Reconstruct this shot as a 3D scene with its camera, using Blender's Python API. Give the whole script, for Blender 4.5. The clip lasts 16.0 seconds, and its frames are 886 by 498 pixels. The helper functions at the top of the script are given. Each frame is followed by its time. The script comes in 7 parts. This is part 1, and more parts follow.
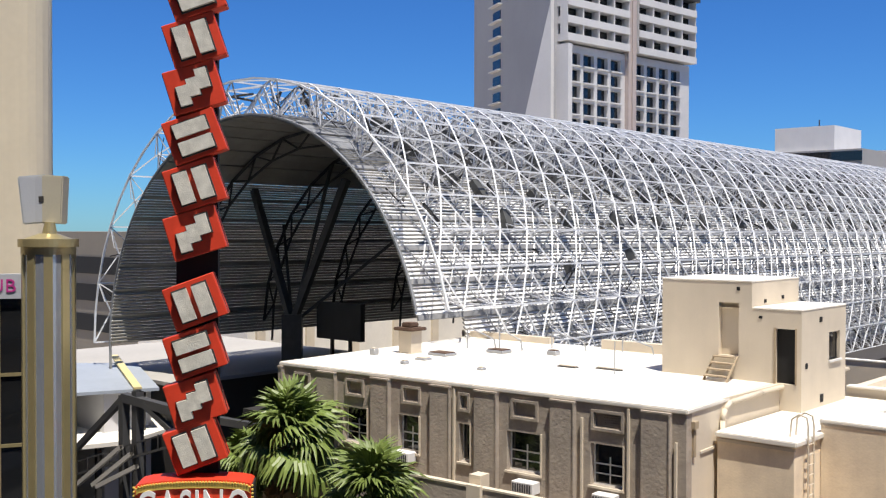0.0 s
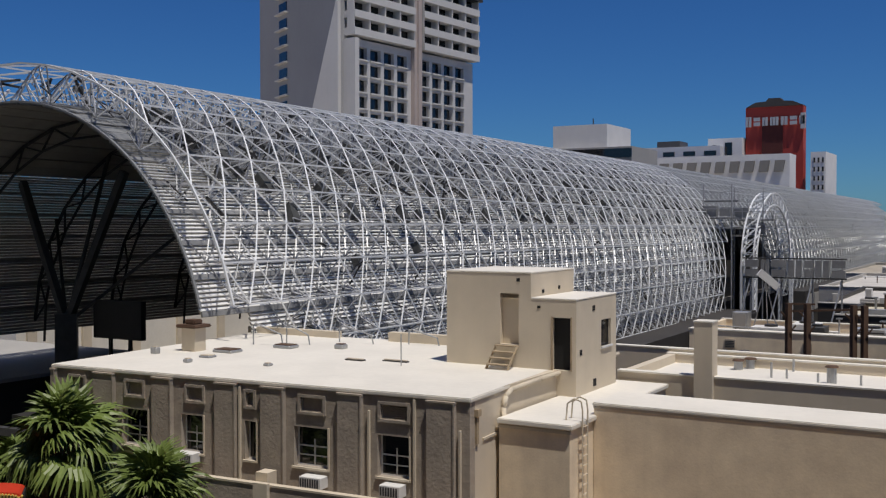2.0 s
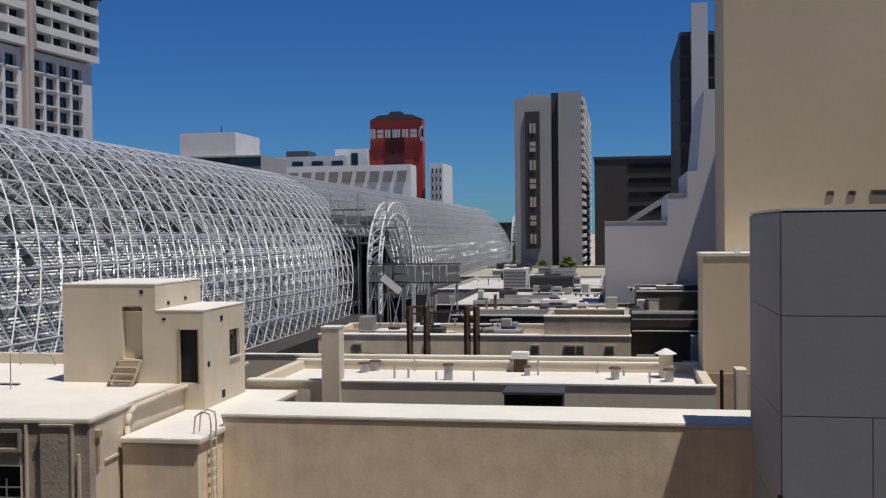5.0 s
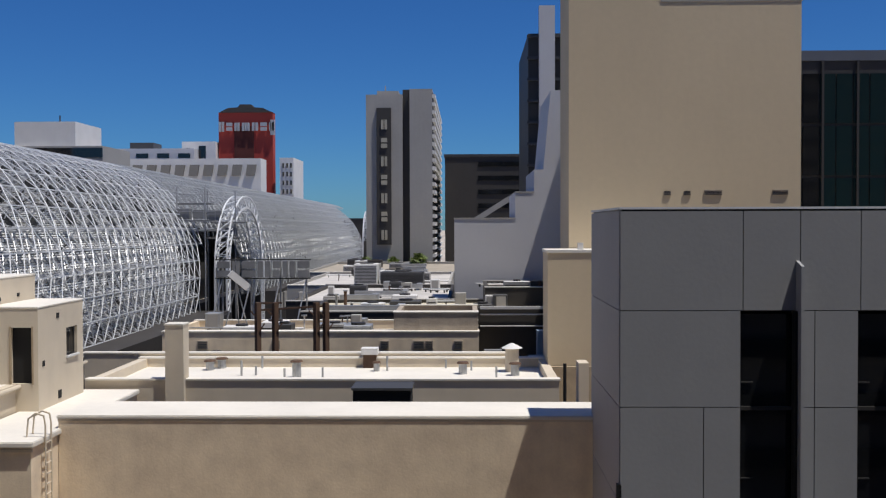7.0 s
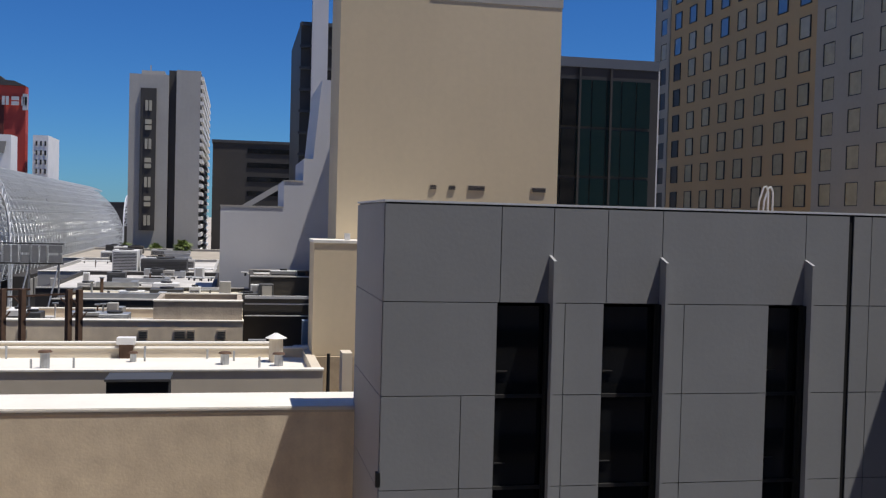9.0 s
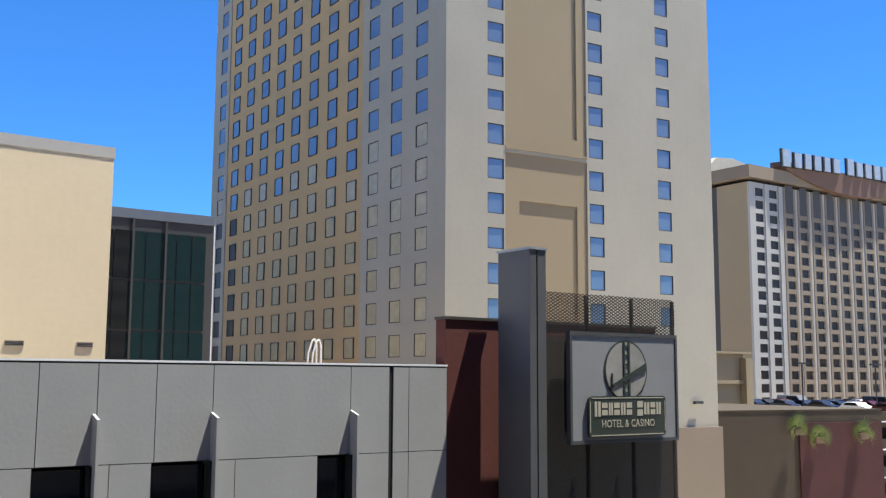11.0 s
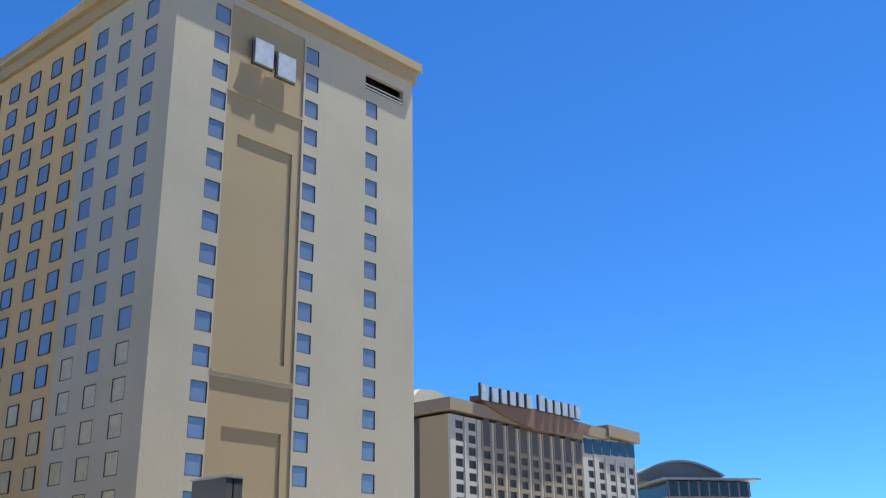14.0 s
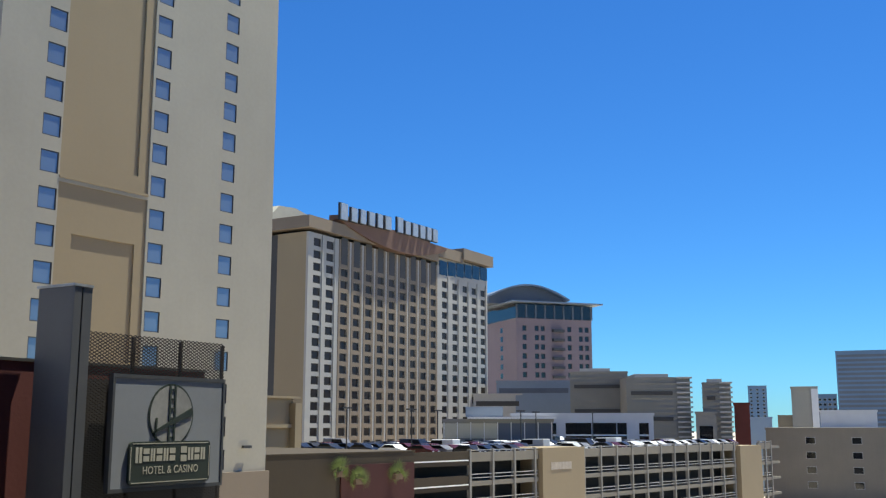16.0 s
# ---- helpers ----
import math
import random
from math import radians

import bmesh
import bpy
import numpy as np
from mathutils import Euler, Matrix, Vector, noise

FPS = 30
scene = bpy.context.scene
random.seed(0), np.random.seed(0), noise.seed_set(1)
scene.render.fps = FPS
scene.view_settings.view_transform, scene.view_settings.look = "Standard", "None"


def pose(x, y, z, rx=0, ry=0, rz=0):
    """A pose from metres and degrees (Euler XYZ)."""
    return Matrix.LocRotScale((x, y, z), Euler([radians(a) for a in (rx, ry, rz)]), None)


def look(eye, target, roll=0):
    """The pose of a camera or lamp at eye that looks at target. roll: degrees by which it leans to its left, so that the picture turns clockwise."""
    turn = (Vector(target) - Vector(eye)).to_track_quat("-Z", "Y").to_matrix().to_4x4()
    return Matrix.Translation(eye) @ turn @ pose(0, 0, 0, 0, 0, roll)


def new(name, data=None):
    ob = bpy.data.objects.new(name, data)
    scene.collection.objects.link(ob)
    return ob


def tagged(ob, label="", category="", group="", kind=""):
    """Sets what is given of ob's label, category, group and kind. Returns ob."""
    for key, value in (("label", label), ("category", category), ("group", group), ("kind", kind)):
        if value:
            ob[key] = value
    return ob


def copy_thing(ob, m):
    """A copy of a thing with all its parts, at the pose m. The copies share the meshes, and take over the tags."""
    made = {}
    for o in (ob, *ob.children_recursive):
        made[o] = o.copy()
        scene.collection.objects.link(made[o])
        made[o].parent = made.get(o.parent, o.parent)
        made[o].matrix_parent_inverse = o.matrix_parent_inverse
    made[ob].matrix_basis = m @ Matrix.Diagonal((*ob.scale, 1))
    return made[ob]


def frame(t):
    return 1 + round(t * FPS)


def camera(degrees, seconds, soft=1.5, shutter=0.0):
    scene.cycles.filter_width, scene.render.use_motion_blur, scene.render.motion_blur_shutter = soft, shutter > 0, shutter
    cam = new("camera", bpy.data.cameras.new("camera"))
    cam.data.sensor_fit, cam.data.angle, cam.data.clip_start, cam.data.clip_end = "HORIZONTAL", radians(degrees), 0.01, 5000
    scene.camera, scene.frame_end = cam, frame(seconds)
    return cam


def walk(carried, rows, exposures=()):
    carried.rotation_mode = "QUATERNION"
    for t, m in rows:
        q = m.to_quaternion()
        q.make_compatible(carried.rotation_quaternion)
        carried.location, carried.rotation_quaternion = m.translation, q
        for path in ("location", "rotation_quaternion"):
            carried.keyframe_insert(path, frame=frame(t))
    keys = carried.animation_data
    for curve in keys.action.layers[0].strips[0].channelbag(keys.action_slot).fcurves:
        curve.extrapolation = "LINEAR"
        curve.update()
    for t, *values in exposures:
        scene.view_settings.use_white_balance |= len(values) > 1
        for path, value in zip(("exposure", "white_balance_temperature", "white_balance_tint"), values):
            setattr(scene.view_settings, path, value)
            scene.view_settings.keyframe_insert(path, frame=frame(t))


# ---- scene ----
cam = camera(46.87, 16.0, soft=1.25)
EYE, ARM = 19.0, 0.5   # height of the eye; the camera swings round at arm's length
ROWS = [  # seconds, yaw, pitch, roll
    (0.0, 41.96, -1.05, 0.11),
    (0.5, 40.56, -2.21, 0.29),
    (1.0, 37.65, -2.25, 0.32),
    (1.5, 33.87, -1.64, -0.31),
    (2.0, 30.17, -1.39, -0.07),
    (2.5, 26.24, -1.18, -0.51),
    (3.0, 22.86, -1.19, -0.70),
    (3.5, 19.82, -1.12, -0.65),
    (4.0, 16.42, -1.21, -0.99),
    (4.5, 12.63, -0.98, -0.71),
    (4.7, 11.39, -0.99, -0.69),
    (6.8, 2.13, -1.15, -0.04),
    (7.0, 1.41, -1.31, -0.17),
    (7.5, -0.46, -1.85, 0.17),
    (8.0, -3.31, -1.82, 0.31),
    (8.5, -5.88, -2.12, 0.36),
    (9.0, -11.48, -1.71, 1.49),
    (9.5, -19.11, -0.51, 1.78),
    (10.0, -25.48, 1.45, 1.83),
    (10.2, -27.70, 2.61, 1.28),
    (12.3, -45.62, 14.32, 0.08),
    (12.5, -46.76, 15.32, -0.22),
    (13.0, -48.66, 18.19, -0.48),
    (13.5, -50.42, 19.81, -0.76),
    (14.0, -52.34, 19.82, -0.91),
    (14.5, -55.07, 17.37, -0.21),
    (15.0, -57.12, 14.49, -0.02),
    (15.5, -59.05, 11.89, 0.17),
    (16.0, -60.18, 9.77, 0.02),
]
walk(cam, [(t, pose(-ARM * math.sin(radians(yaw)), ARM * math.cos(radians(yaw)), EYE) @ pose(0, 0, 0, 0, 0, yaw)
            @ pose(0, 0, 0, 90 + pitch, 0, 0) @ pose(0, 0, 0, 0, 0, roll)) for t, yaw, pitch, roll in ROWS],
     exposures=[(0.0, 0.43, 6750, 10), (0.5, 0.48, 6750, 10), (1.0, 0.35, 6750, 10), (1.5, -0.36, 6650, 10), (2.0, -0.62, 6650, 10), (2.5, -0.75, 6650, 10), (3.5, -0.62, 6650, 10), (4.5, -0.5, 6650, 10), (7.0, -0.32, 6500, 10),
                (8.5, -0.35, 6450, 10), (9.0, -0.12, 6500, 10), (9.5, 0.6, 6700, 9), (10.0, 1.15, 6800, 7), (12.5, 1.38, 6900, 0), (13.5, 1.22, 6900, 0), (14.5, 1.04, 6900, 0), (15.5, 0.86, 6900, -1), (16.0, 0.84, 6900, -1)])

# ---------------------------------------------------------------- world and sun
SUN = Vector((0.288, -0.147, 0.945)).normalized()
world = bpy.data.worlds.new("sky")
scene.world = world
world.use_nodes = True
wn = world.node_tree
sky = wn.nodes.new("ShaderNodeTexSky")
sky.sky_type = "NISHITA"
sky.sun_disc = False
sky.sun_elevation = math.asin(SUN.z)
sky.sun_rotation = math.atan2(SUN.x, SUN.y)
sky.altitude = 600
sky.air_density, sky.dust_density, sky.ozone_density = 1.0, 0.1, 3.0
bg = wn.nodes["Background"]
bg.inputs["Strength"].default_value = 0.065
hs = wn.nodes.new("ShaderNodeHueSaturation")
hs.inputs["Saturation"].default_value = 1.12
tint = wn.nodes.new("ShaderNodeMix")
tint.data_type, tint.blend_type = "RGBA", "MULTIPLY"
tint.inputs["Factor"].default_value = 1.0
tint.inputs["B"].default_value = (0.365, 0.80, 1.40, 1)
wn.links.new(sky.outputs[0], hs.inputs["Color"])
wn.links.new(hs.outputs[0], tint.inputs["A"])
wn.links.new(tint.outputs["Result"], bg.inputs["Color"])
sun = new("sun", bpy.data.lights.new("sun", "SUN"))
sun.data.energy, sun.data.angle, sun.data.color = 5.0, radians(0.53), (1.0, 0.955, 0.89)
sun.matrix_world = look(SUN * 100, (0, 0, 0))


# ---------------------------------------------------------------- materials
def material(name, color, rough=0.85, metal=0.0, stain=0.25, scale=0.6, grain=12.0, bump=0.15, streak=0.0, piece=0.0):
    """A painted, plastered or stone surface: blotches, fine grain, rain streaks and relief."""
    m = bpy.data.materials.new(name)
    m.use_nodes = True
    t, n = m.node_tree, m.node_tree.nodes
    b = n["Principled BSDF"]
    b.inputs["Roughness"].default_value, b.inputs["Metallic"].default_value = rough, metal
    b.inputs["Base Color"].default_value = (*color, 1)
    if stain <= 0:
        return m
    co = n.new("ShaderNodeTexCoord")
    geo = n.new("ShaderNodeNewGeometry")
    big, fine = n.new("ShaderNodeTexNoise"), n.new("ShaderNodeTexNoise")
    big.inputs["Scale"].default_value, big.inputs["Detail"].default_value = scale, 4
    fine.inputs["Scale"].default_value, fine.inputs["Detail"].default_value = grain, 3
    for q in (big, fine):
        t.links.new(geo.outputs["Position"], q.inputs["Vector"])
    mix = n.new("ShaderNodeMix")
    mix.data_type = "RGBA"
    mix.inputs["A"].default_value = (*[c * (1 - stain) for c in color], 1)
    mix.inputs["B"].default_value = (*[min(0.95, c * (1 + stain * 0.6)) for c in color], 1)
    add = n.new("ShaderNodeMath")
    add.operation = "MULTIPLY_ADD"
    t.links.new(fine.outputs["Fac"], add.inputs[0])
    add.inputs[1].default_value = 0.35
    t.links.new(big.outputs["Fac"], add.inputs[2])
    last = add.outputs[0]
    if streak > 0:
        mp = n.new("ShaderNodeMapping")
        mp.inputs["Scale"].default_value = (2.2, 2.2, 0.12)
        st = n.new("ShaderNodeTexNoise")
        st.inputs["Scale"].default_value, st.inputs["Detail"].default_value = 1.0, 3
        t.links.new(geo.outputs["Position"], mp.inputs["Vector"])
        t.links.new(mp.outputs[0], st.inputs["Vector"])
        s2 = n.new("ShaderNodeMath")
        s2.operation = "MULTIPLY_ADD"
        t.links.new(st.outputs["Fac"], s2.inputs[0])
        s2.inputs[1].default_value = streak
        t.links.new(last, s2.inputs[2])
        last = s2.outputs[0]
    if piece > 0:
        oi = n.new("ShaderNodeObjectInfo")
        s3 = n.new("ShaderNodeMath")
        s3.operation = "MULTIPLY_ADD"
        t.links.new(oi.outputs["Random"], s3.inputs[0])
        s3.inputs[1].default_value = piece
        t.links.new(last, s3.inputs[2])
        last = s3.outputs[0]
    rng = n.new("ShaderNodeMapRange")
    rng.inputs["From Min"].default_value = 0.35 + streak * 0.3 + piece * 0.3
    rng.inputs["From Max"].default_value = 1.0 + streak * 0.7 + piece * 0.7
    t.links.new(last, rng.inputs["Value"])
    t.links.new(rng.outputs[0], mix.inputs["Factor"])
    t.links.new(mix.outputs["Result"], b.inputs["Base Color"])
    if bump > 0:
        bp = n.new("ShaderNodeBump")
        bp.inputs["Strength"].default_value, bp.inputs["Distance"].default_value = bump, 0.03
        t.links.new(fine.outputs["Fac"], bp.inputs["Height"])
        t.links.new(bp.outputs[0], b.inputs["Normal"])
    return m


def glass(name, tint, rough=0.05, metal=0.0, ior=1.6):
    """Dark window glass seen from outside: a mirror-like sheet over a dim room."""
    m = bpy.data.materials.new(name)
    m.use_nodes = True
    b = m.node_tree.nodes["Principled BSDF"]
    b.inputs["Base Color"].default_value = (*tint, 1)
    b.inputs["Roughness"].default_value = rough
    b.inputs["IOR"].default_value, b.inputs["Metallic"].default_value = ior, metal
    n = m.node_tree.nodes.new("ShaderNodeTexNoise")
    n.inputs["Scale"].default_value = 0.7
    bp = m.node_tree.nodes.new("ShaderNodeBump")
    bp.inputs["Strength"].default_value, bp.inputs["Distance"].default_value = 0.06, 0.02
    m.node_tree.links.new(n.outputs["Fac"], bp.inputs["Height"])
    m.node_tree.links.new(bp.outputs[0], b.inputs["Normal"])
    return m


M = dict(
    asphalt=material("asphalt", (0.055, 0.055, 0.058), 0.9, stain=0.3, scale=0.2, grain=30),
    bouncepave=material("warm_bounce_sheet", (0.74, 0.57, 0.40), 0.95, stain=0.2, scale=0.5, grain=10),
    ground=material("pale_dusty_ground", (0.52, 0.46, 0.38), 0.95, stain=0.3, scale=0.01, grain=0.5),
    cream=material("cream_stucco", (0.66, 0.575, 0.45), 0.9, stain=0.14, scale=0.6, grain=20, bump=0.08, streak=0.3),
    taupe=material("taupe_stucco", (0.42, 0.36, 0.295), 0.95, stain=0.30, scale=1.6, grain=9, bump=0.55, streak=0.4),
    wallstucco=material("sand_stucco", (0.86, 0.71, 0.53), 0.95, stain=0.24, scale=1.2, grain=14, bump=0.17, streak=0.5),
    roofwhite=material("white_roof_coating", (0.80, 0.76, 0.68), 0.8, stain=0.12, scale=0.4, grain=4, bump=0.2),
    white=material("white_paint", (0.74, 0.73, 0.71), 0.7, stain=0.10, scale=0.3, grain=5, bump=0.1, streak=0.2),
    steel=material("white_painted_steel", (0.78, 0.80, 0.82), 0.75, stain=0.12, scale=0.4, grain=6, bump=0.0),
    websteel=material("grey_white_painted_steel", (0.60, 0.61, 0.63), 0.8, stain=0.2, scale=0.4, grain=6, bump=0.0),
    fartube=material("mid_grey_steel", (0.52, 0.54, 0.56), 0.8, stain=0.2, scale=0.3, grain=4, bump=0.0),
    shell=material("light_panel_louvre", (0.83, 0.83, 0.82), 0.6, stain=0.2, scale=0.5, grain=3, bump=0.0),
    dark=material("dark_steel", (0.035, 0.033, 0.032), 0.6, stain=0.2, scale=1.0, grain=6, bump=0.0),
    greypanel=material("grey_fibre_panel", (0.325, 0.33, 0.336), 0.75, stain=0.08, scale=0.5, grain=8, bump=0.1, streak=0.25),
    clubbeige=material("weathered_beige_panel", (0.66, 0.58, 0.43), 0.9, stain=0.14, scale=0.25, grain=3, bump=0.1, streak=0.5),
    gnbrown=material("hotel_golden_brown_stucco", (0.45, 0.315, 0.16), 0.9, stain=0.07, scale=0.12, grain=3, bump=0.1, streak=0.15),
    baybrown=material("brown_bay_stucco", (0.21, 0.165, 0.122), 0.9, stain=0.08, scale=0.12, grain=3, streak=0.15),
    longcream=material("aged_cream_stucco", (0.355, 0.342, 0.32), 0.9, stain=0.08, scale=0.12, grain=3, streak=0.2),
    signboard=material("weathered_sign_board", (0.25, 0.257, 0.27), 0.5, stain=0.1, scale=0.8, grain=9, bump=0.0, streak=0.3),
    oxblood=material("dark_oxblood_wall", (0.055, 0.013, 0.011), 0.85, stain=0.2, scale=0.5, grain=6, streak=0.3),
    kioskroof=material("blue_grey_roof_sheet", (0.34, 0.38, 0.44), 0.5, stain=0.15, scale=0.5, grain=5, streak=0.3),
    paleyellow=material("pale_yellow_paint", (0.66, 0.55, 0.28), 0.6, stain=0.15),
    bluetower=material("blue_glass_tower", (0.10, 0.17, 0.27), 0.35, stain=0.15, scale=0.05, grain=0.6),
    rampbrown=material("brown_painted_concrete", (0.05, 0.036, 0.021), 0.9, stain=0.15, scale=0.3, grain=4, streak=0.3),
    louvre=material("grey_brown_louvre_concrete", (0.25, 0.235, 0.21), 0.85, stain=0.12, scale=0.2, grain=3, streak=0.2),
    beige=material("beige_brick_wall", (0.65, 0.54, 0.37), 0.9, stain=0.10, scale=0.15, grain=3, bump=0.2, streak=0.2),
    slate=material("dark_slate_cladding", (0.095, 0.11, 0.14), 0.6, stain=0.15, scale=0.1, grain=1),
    slatepale=material("pale_slate_metal", (0.20, 0.24, 0.30), 0.45, 0.2, stain=0.1, scale=0.1, grain=1),
    fascia=material("brown_fascia_paint", (0.15, 0.085, 0.06), 0.8, stain=0.12, scale=0.3, grain=4),
    gncream=material("hotel_cream_stucco", (0.345, 0.318, 0.262), 0.9, stain=0.13, scale=0.12, grain=3, bump=0.1, streak=0.15),
    gntan=material("hotel_tan_stucco", (0.29, 0.225, 0.14), 0.9, stain=0.07, scale=0.12, grain=3, bump=0.1, streak=0.15),
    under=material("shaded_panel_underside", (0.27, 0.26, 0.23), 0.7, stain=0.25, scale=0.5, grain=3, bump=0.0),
    bluewin=glass("blue_window_glass", (0.20, 0.25, 0.31), 0.06, 0.4),
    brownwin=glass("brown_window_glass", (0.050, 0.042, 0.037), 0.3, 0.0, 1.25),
    carglass=glass("dark_car_glass", (0.01, 0.011, 0.012), 0.15, 0.0, 1.25),
    darkwin=glass("dark_window_glass", (0.012, 0.013, 0.014)),
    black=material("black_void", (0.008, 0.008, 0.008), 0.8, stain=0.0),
    red=material("red_sign_enamel", (0.62, 0.05, 0.02), 0.45, stain=0.18, scale=1.5, grain=12, bump=0.05, streak=0.2),
    redwall=material("brick_red_wall", (0.10, 0.022, 0.017), 0.85, stain=0.15, scale=0.5, grain=6, bump=0.2, streak=0.2),
    silver=material("bulb_studded_silver", (0.62, 0.60, 0.52), 0.5, stain=0.3, scale=3, grain=25, bump=0.6),
    gold=material("gold_anodised_metal", (0.50, 0.42, 0.22), 0.35, 0.6, stain=0.15, scale=0.8, grain=9, bump=0.0, streak=0.3),
    yellow=material("yellow_paint", (0.66, 0.47, 0.10), 0.6, stain=0.15),
    postgrey=material("grey_metal_cladding", (0.066, 0.067, 0.07), 0.55, 0.1, stain=0.12, scale=0.6, grain=6, bump=0.0, streak=0.2),
    brownmesh=material("brown_expanded_metal", (0.04, 0.03, 0.024), 0.7, 0.2, stain=0.2),
    pylonmetal=material("brushed_grey_metal_cladding", (0.125, 0.126, 0.13), 0.45, 0.35, stain=0.12, scale=0.6, grain=6, bump=0.0, streak=0.25),
    signwhite=material("white_sign_board", (0.40, 0.42, 0.45), 0.5, stain=0.06),
    greenblack=material("dark_green_sign_paint", (0.03, 0.04, 0.03), 0.4, stain=0.1),
    rust=material("rusted_steel", (0.12, 0.07, 0.045), 0.9, stain=0.3, scale=2, grain=10),
    wood=material("weathered_wood", (0.42, 0.33, 0.22), 0.9, stain=0.25, scale=2, grain=14),
    galv=material("galvanised_metal", (0.45, 0.46, 0.47), 0.45, 0.6, stain=0.2, scale=1.5, grain=8, bump=0.0),
    leaf=material("palm_leaf", (0.15, 0.205, 0.045), 0.5, stain=0.4, scale=1.5, grain=5, bump=0.0, piece=0.5),
    drybark=material("palm_bark", (0.20, 0.14, 0.09), 0.95, stain=0.3, scale=2, grain=9, bump=0.6),
    greyglass=glass("green_curtain_glass", (0.010, 0.024, 0.027), 0.05, 0.0, 1.4),
    fremred=material("red_tower_wall", (0.40, 0.045, 0.03), 0.7, stain=0.12, scale=0.1, grain=2),
    greyconc=material("grey_concrete", (0.40, 0.385, 0.36), 0.9, stain=0.14, scale=0.15, grain=2, bump=0.2, streak=0.3),
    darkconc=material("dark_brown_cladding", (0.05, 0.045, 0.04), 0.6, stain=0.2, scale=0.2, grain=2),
    lavender=material("mauve_stucco", (0.235, 0.185, 0.20), 0.9, stain=0.08, scale=0.1, grain=2),
    garage=material("garage_concrete", (0.215, 0.19, 0.152), 0.9, stain=0.14, scale=0.2, grain=3, streak=0.3),
    hazeblue=material("pale_blue_tower", (0.27, 0.36, 0.47), 0.5, stain=0.06, scale=0.05, grain=0.5),
    grav=material("tan_roof_gravel", (0.42, 0.37, 0.30), 0.95, stain=0.25, scale=0.4, grain=9, bump=0.4),
    yellowroof=material("yellowed_roof_coating", (0.66, 0.60, 0.46), 0.9, stain=0.28, scale=0.35, grain=3, bump=0.2),
    paleroof=material("pale_grey_roof_coating", (0.60, 0.57, 0.53), 0.9, stain=0.3, scale=0.3, grain=3, bump=0.2),
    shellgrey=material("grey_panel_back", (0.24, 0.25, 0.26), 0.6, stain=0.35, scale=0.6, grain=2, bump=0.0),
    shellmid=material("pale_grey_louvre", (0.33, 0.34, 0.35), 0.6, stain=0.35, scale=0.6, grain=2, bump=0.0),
    trussgrey=material("mid_grey_metal", (0.24, 0.245, 0.25), 0.6, stain=0.3, scale=0.8, grain=4, bump=0.0),
    housing=material("dull_grey_housing", (0.07, 0.072, 0.07), 0.6, stain=0.3, scale=2.0, grain=6, bump=0.0),
    discgrey=material("faded_picture_grey", (0.30, 0.29, 0.27), 0.6, stain=0.35, scale=1.2, grain=6, bump=0.0),
    signcream=material("cream_letter_paint", (0.45, 0.42, 0.33), 0.5, stain=0.1),
    whitewall=material("pale_grey_render", (0.56, 0.56, 0.58), 0.85, stain=0.06, scale=0.2, grain=4, bump=0.1, streak=0.2),
    shadegrey=material("shaded_flank_concrete", (0.36, 0.355, 0.35), 0.9, stain=0.1, scale=0.1, grain=2, bump=0.1, streak=0.25),
    whitepale=material("off_white_concrete", (0.62, 0.60, 0.57), 0.85, stain=0.10, scale=0.1, grain=2, bump=0.1, streak=0.25),
    pinkish=material("pinkish_concrete", (0.48, 0.40, 0.36), 0.85, stain=0.10, scale=0.1, grain=2, streak=0.2),
    # tan pane colour stands in for a reflected beige wall
    reflecting=material("tan_reflection_in_glass", (0.42, 0.36, 0.22), 0.25, stain=0.2, scale=1.2, grain=3, bump=0.0),
    mirror=material("grey_mirror_metal", (0.55, 0.60, 0.66), 0.25, 0.7, stain=0.1, scale=0.5, grain=4, bump=0.0),
    deadleaf=material("dry_palm_leaf", (0.22, 0.16, 0.08), 0.8, stain=0.3, scale=2, grain=6, bump=0.0),
    magenta=material("magenta_paint", (0.45, 0.03, 0.22), 0.5, stain=0.1),
)


# ---------------------------------------------------------------- mesh helpers
def add_box(bm, x0, x1, y0, y1, z0, z1, m=None):
    vs = [bm.verts.new(v) for v in ((x0, y0, z0), (x1, y0, z0), (x1, y1, z0), (x0, y1, z0), (x0, y0, z1), (x1, y0, z1), (x1, y1, z1), (x0, y1, z1))]
    for f in ((3, 2, 1, 0), (4, 5, 6, 7), (0, 1, 5, 4), (1, 2, 6, 5), (2, 3, 7, 6), (3, 0, 4, 7)):
        bm.faces.new([vs[i] for i in f])
    if m is not None:
        for v in vs:
            v.co = m @ v.co
    return vs


def add_bar(bm, a, b, w, h=None, sides=4, up=(0, 0, 1)):
    """A straight bar from a to b: a square or round section."""
    a, b = Vector(a), Vector(b)
    d = (b - a).normalized()
    s = d.cross(Vector(up))
    s = s.normalized() if s.length > 1e-4 else d.orthogonal().normalized()
    u = s.cross(d)
    h = h or w
    ring = [(math.cos(math.tau * (i + 0.5) / sides), math.sin(math.tau * (i + 0.5) / sides)) for i in range(sides)]
    k = 0.7071 if sides == 4 else 0.5
    va = [bm.verts.new(a + s * c * w * k + u * q * h * k) for c, q in ring]
    vb = [bm.verts.new(b + s * c * w * k + u * q * h * k) for c, q in ring]
    for i in range(sides):
        bm.faces.new((va[i], va[(i + 1) % sides], vb[(i + 1) % sides], vb[i]))
    bm.faces.new(va[::-1])
    bm.faces.new(vb)


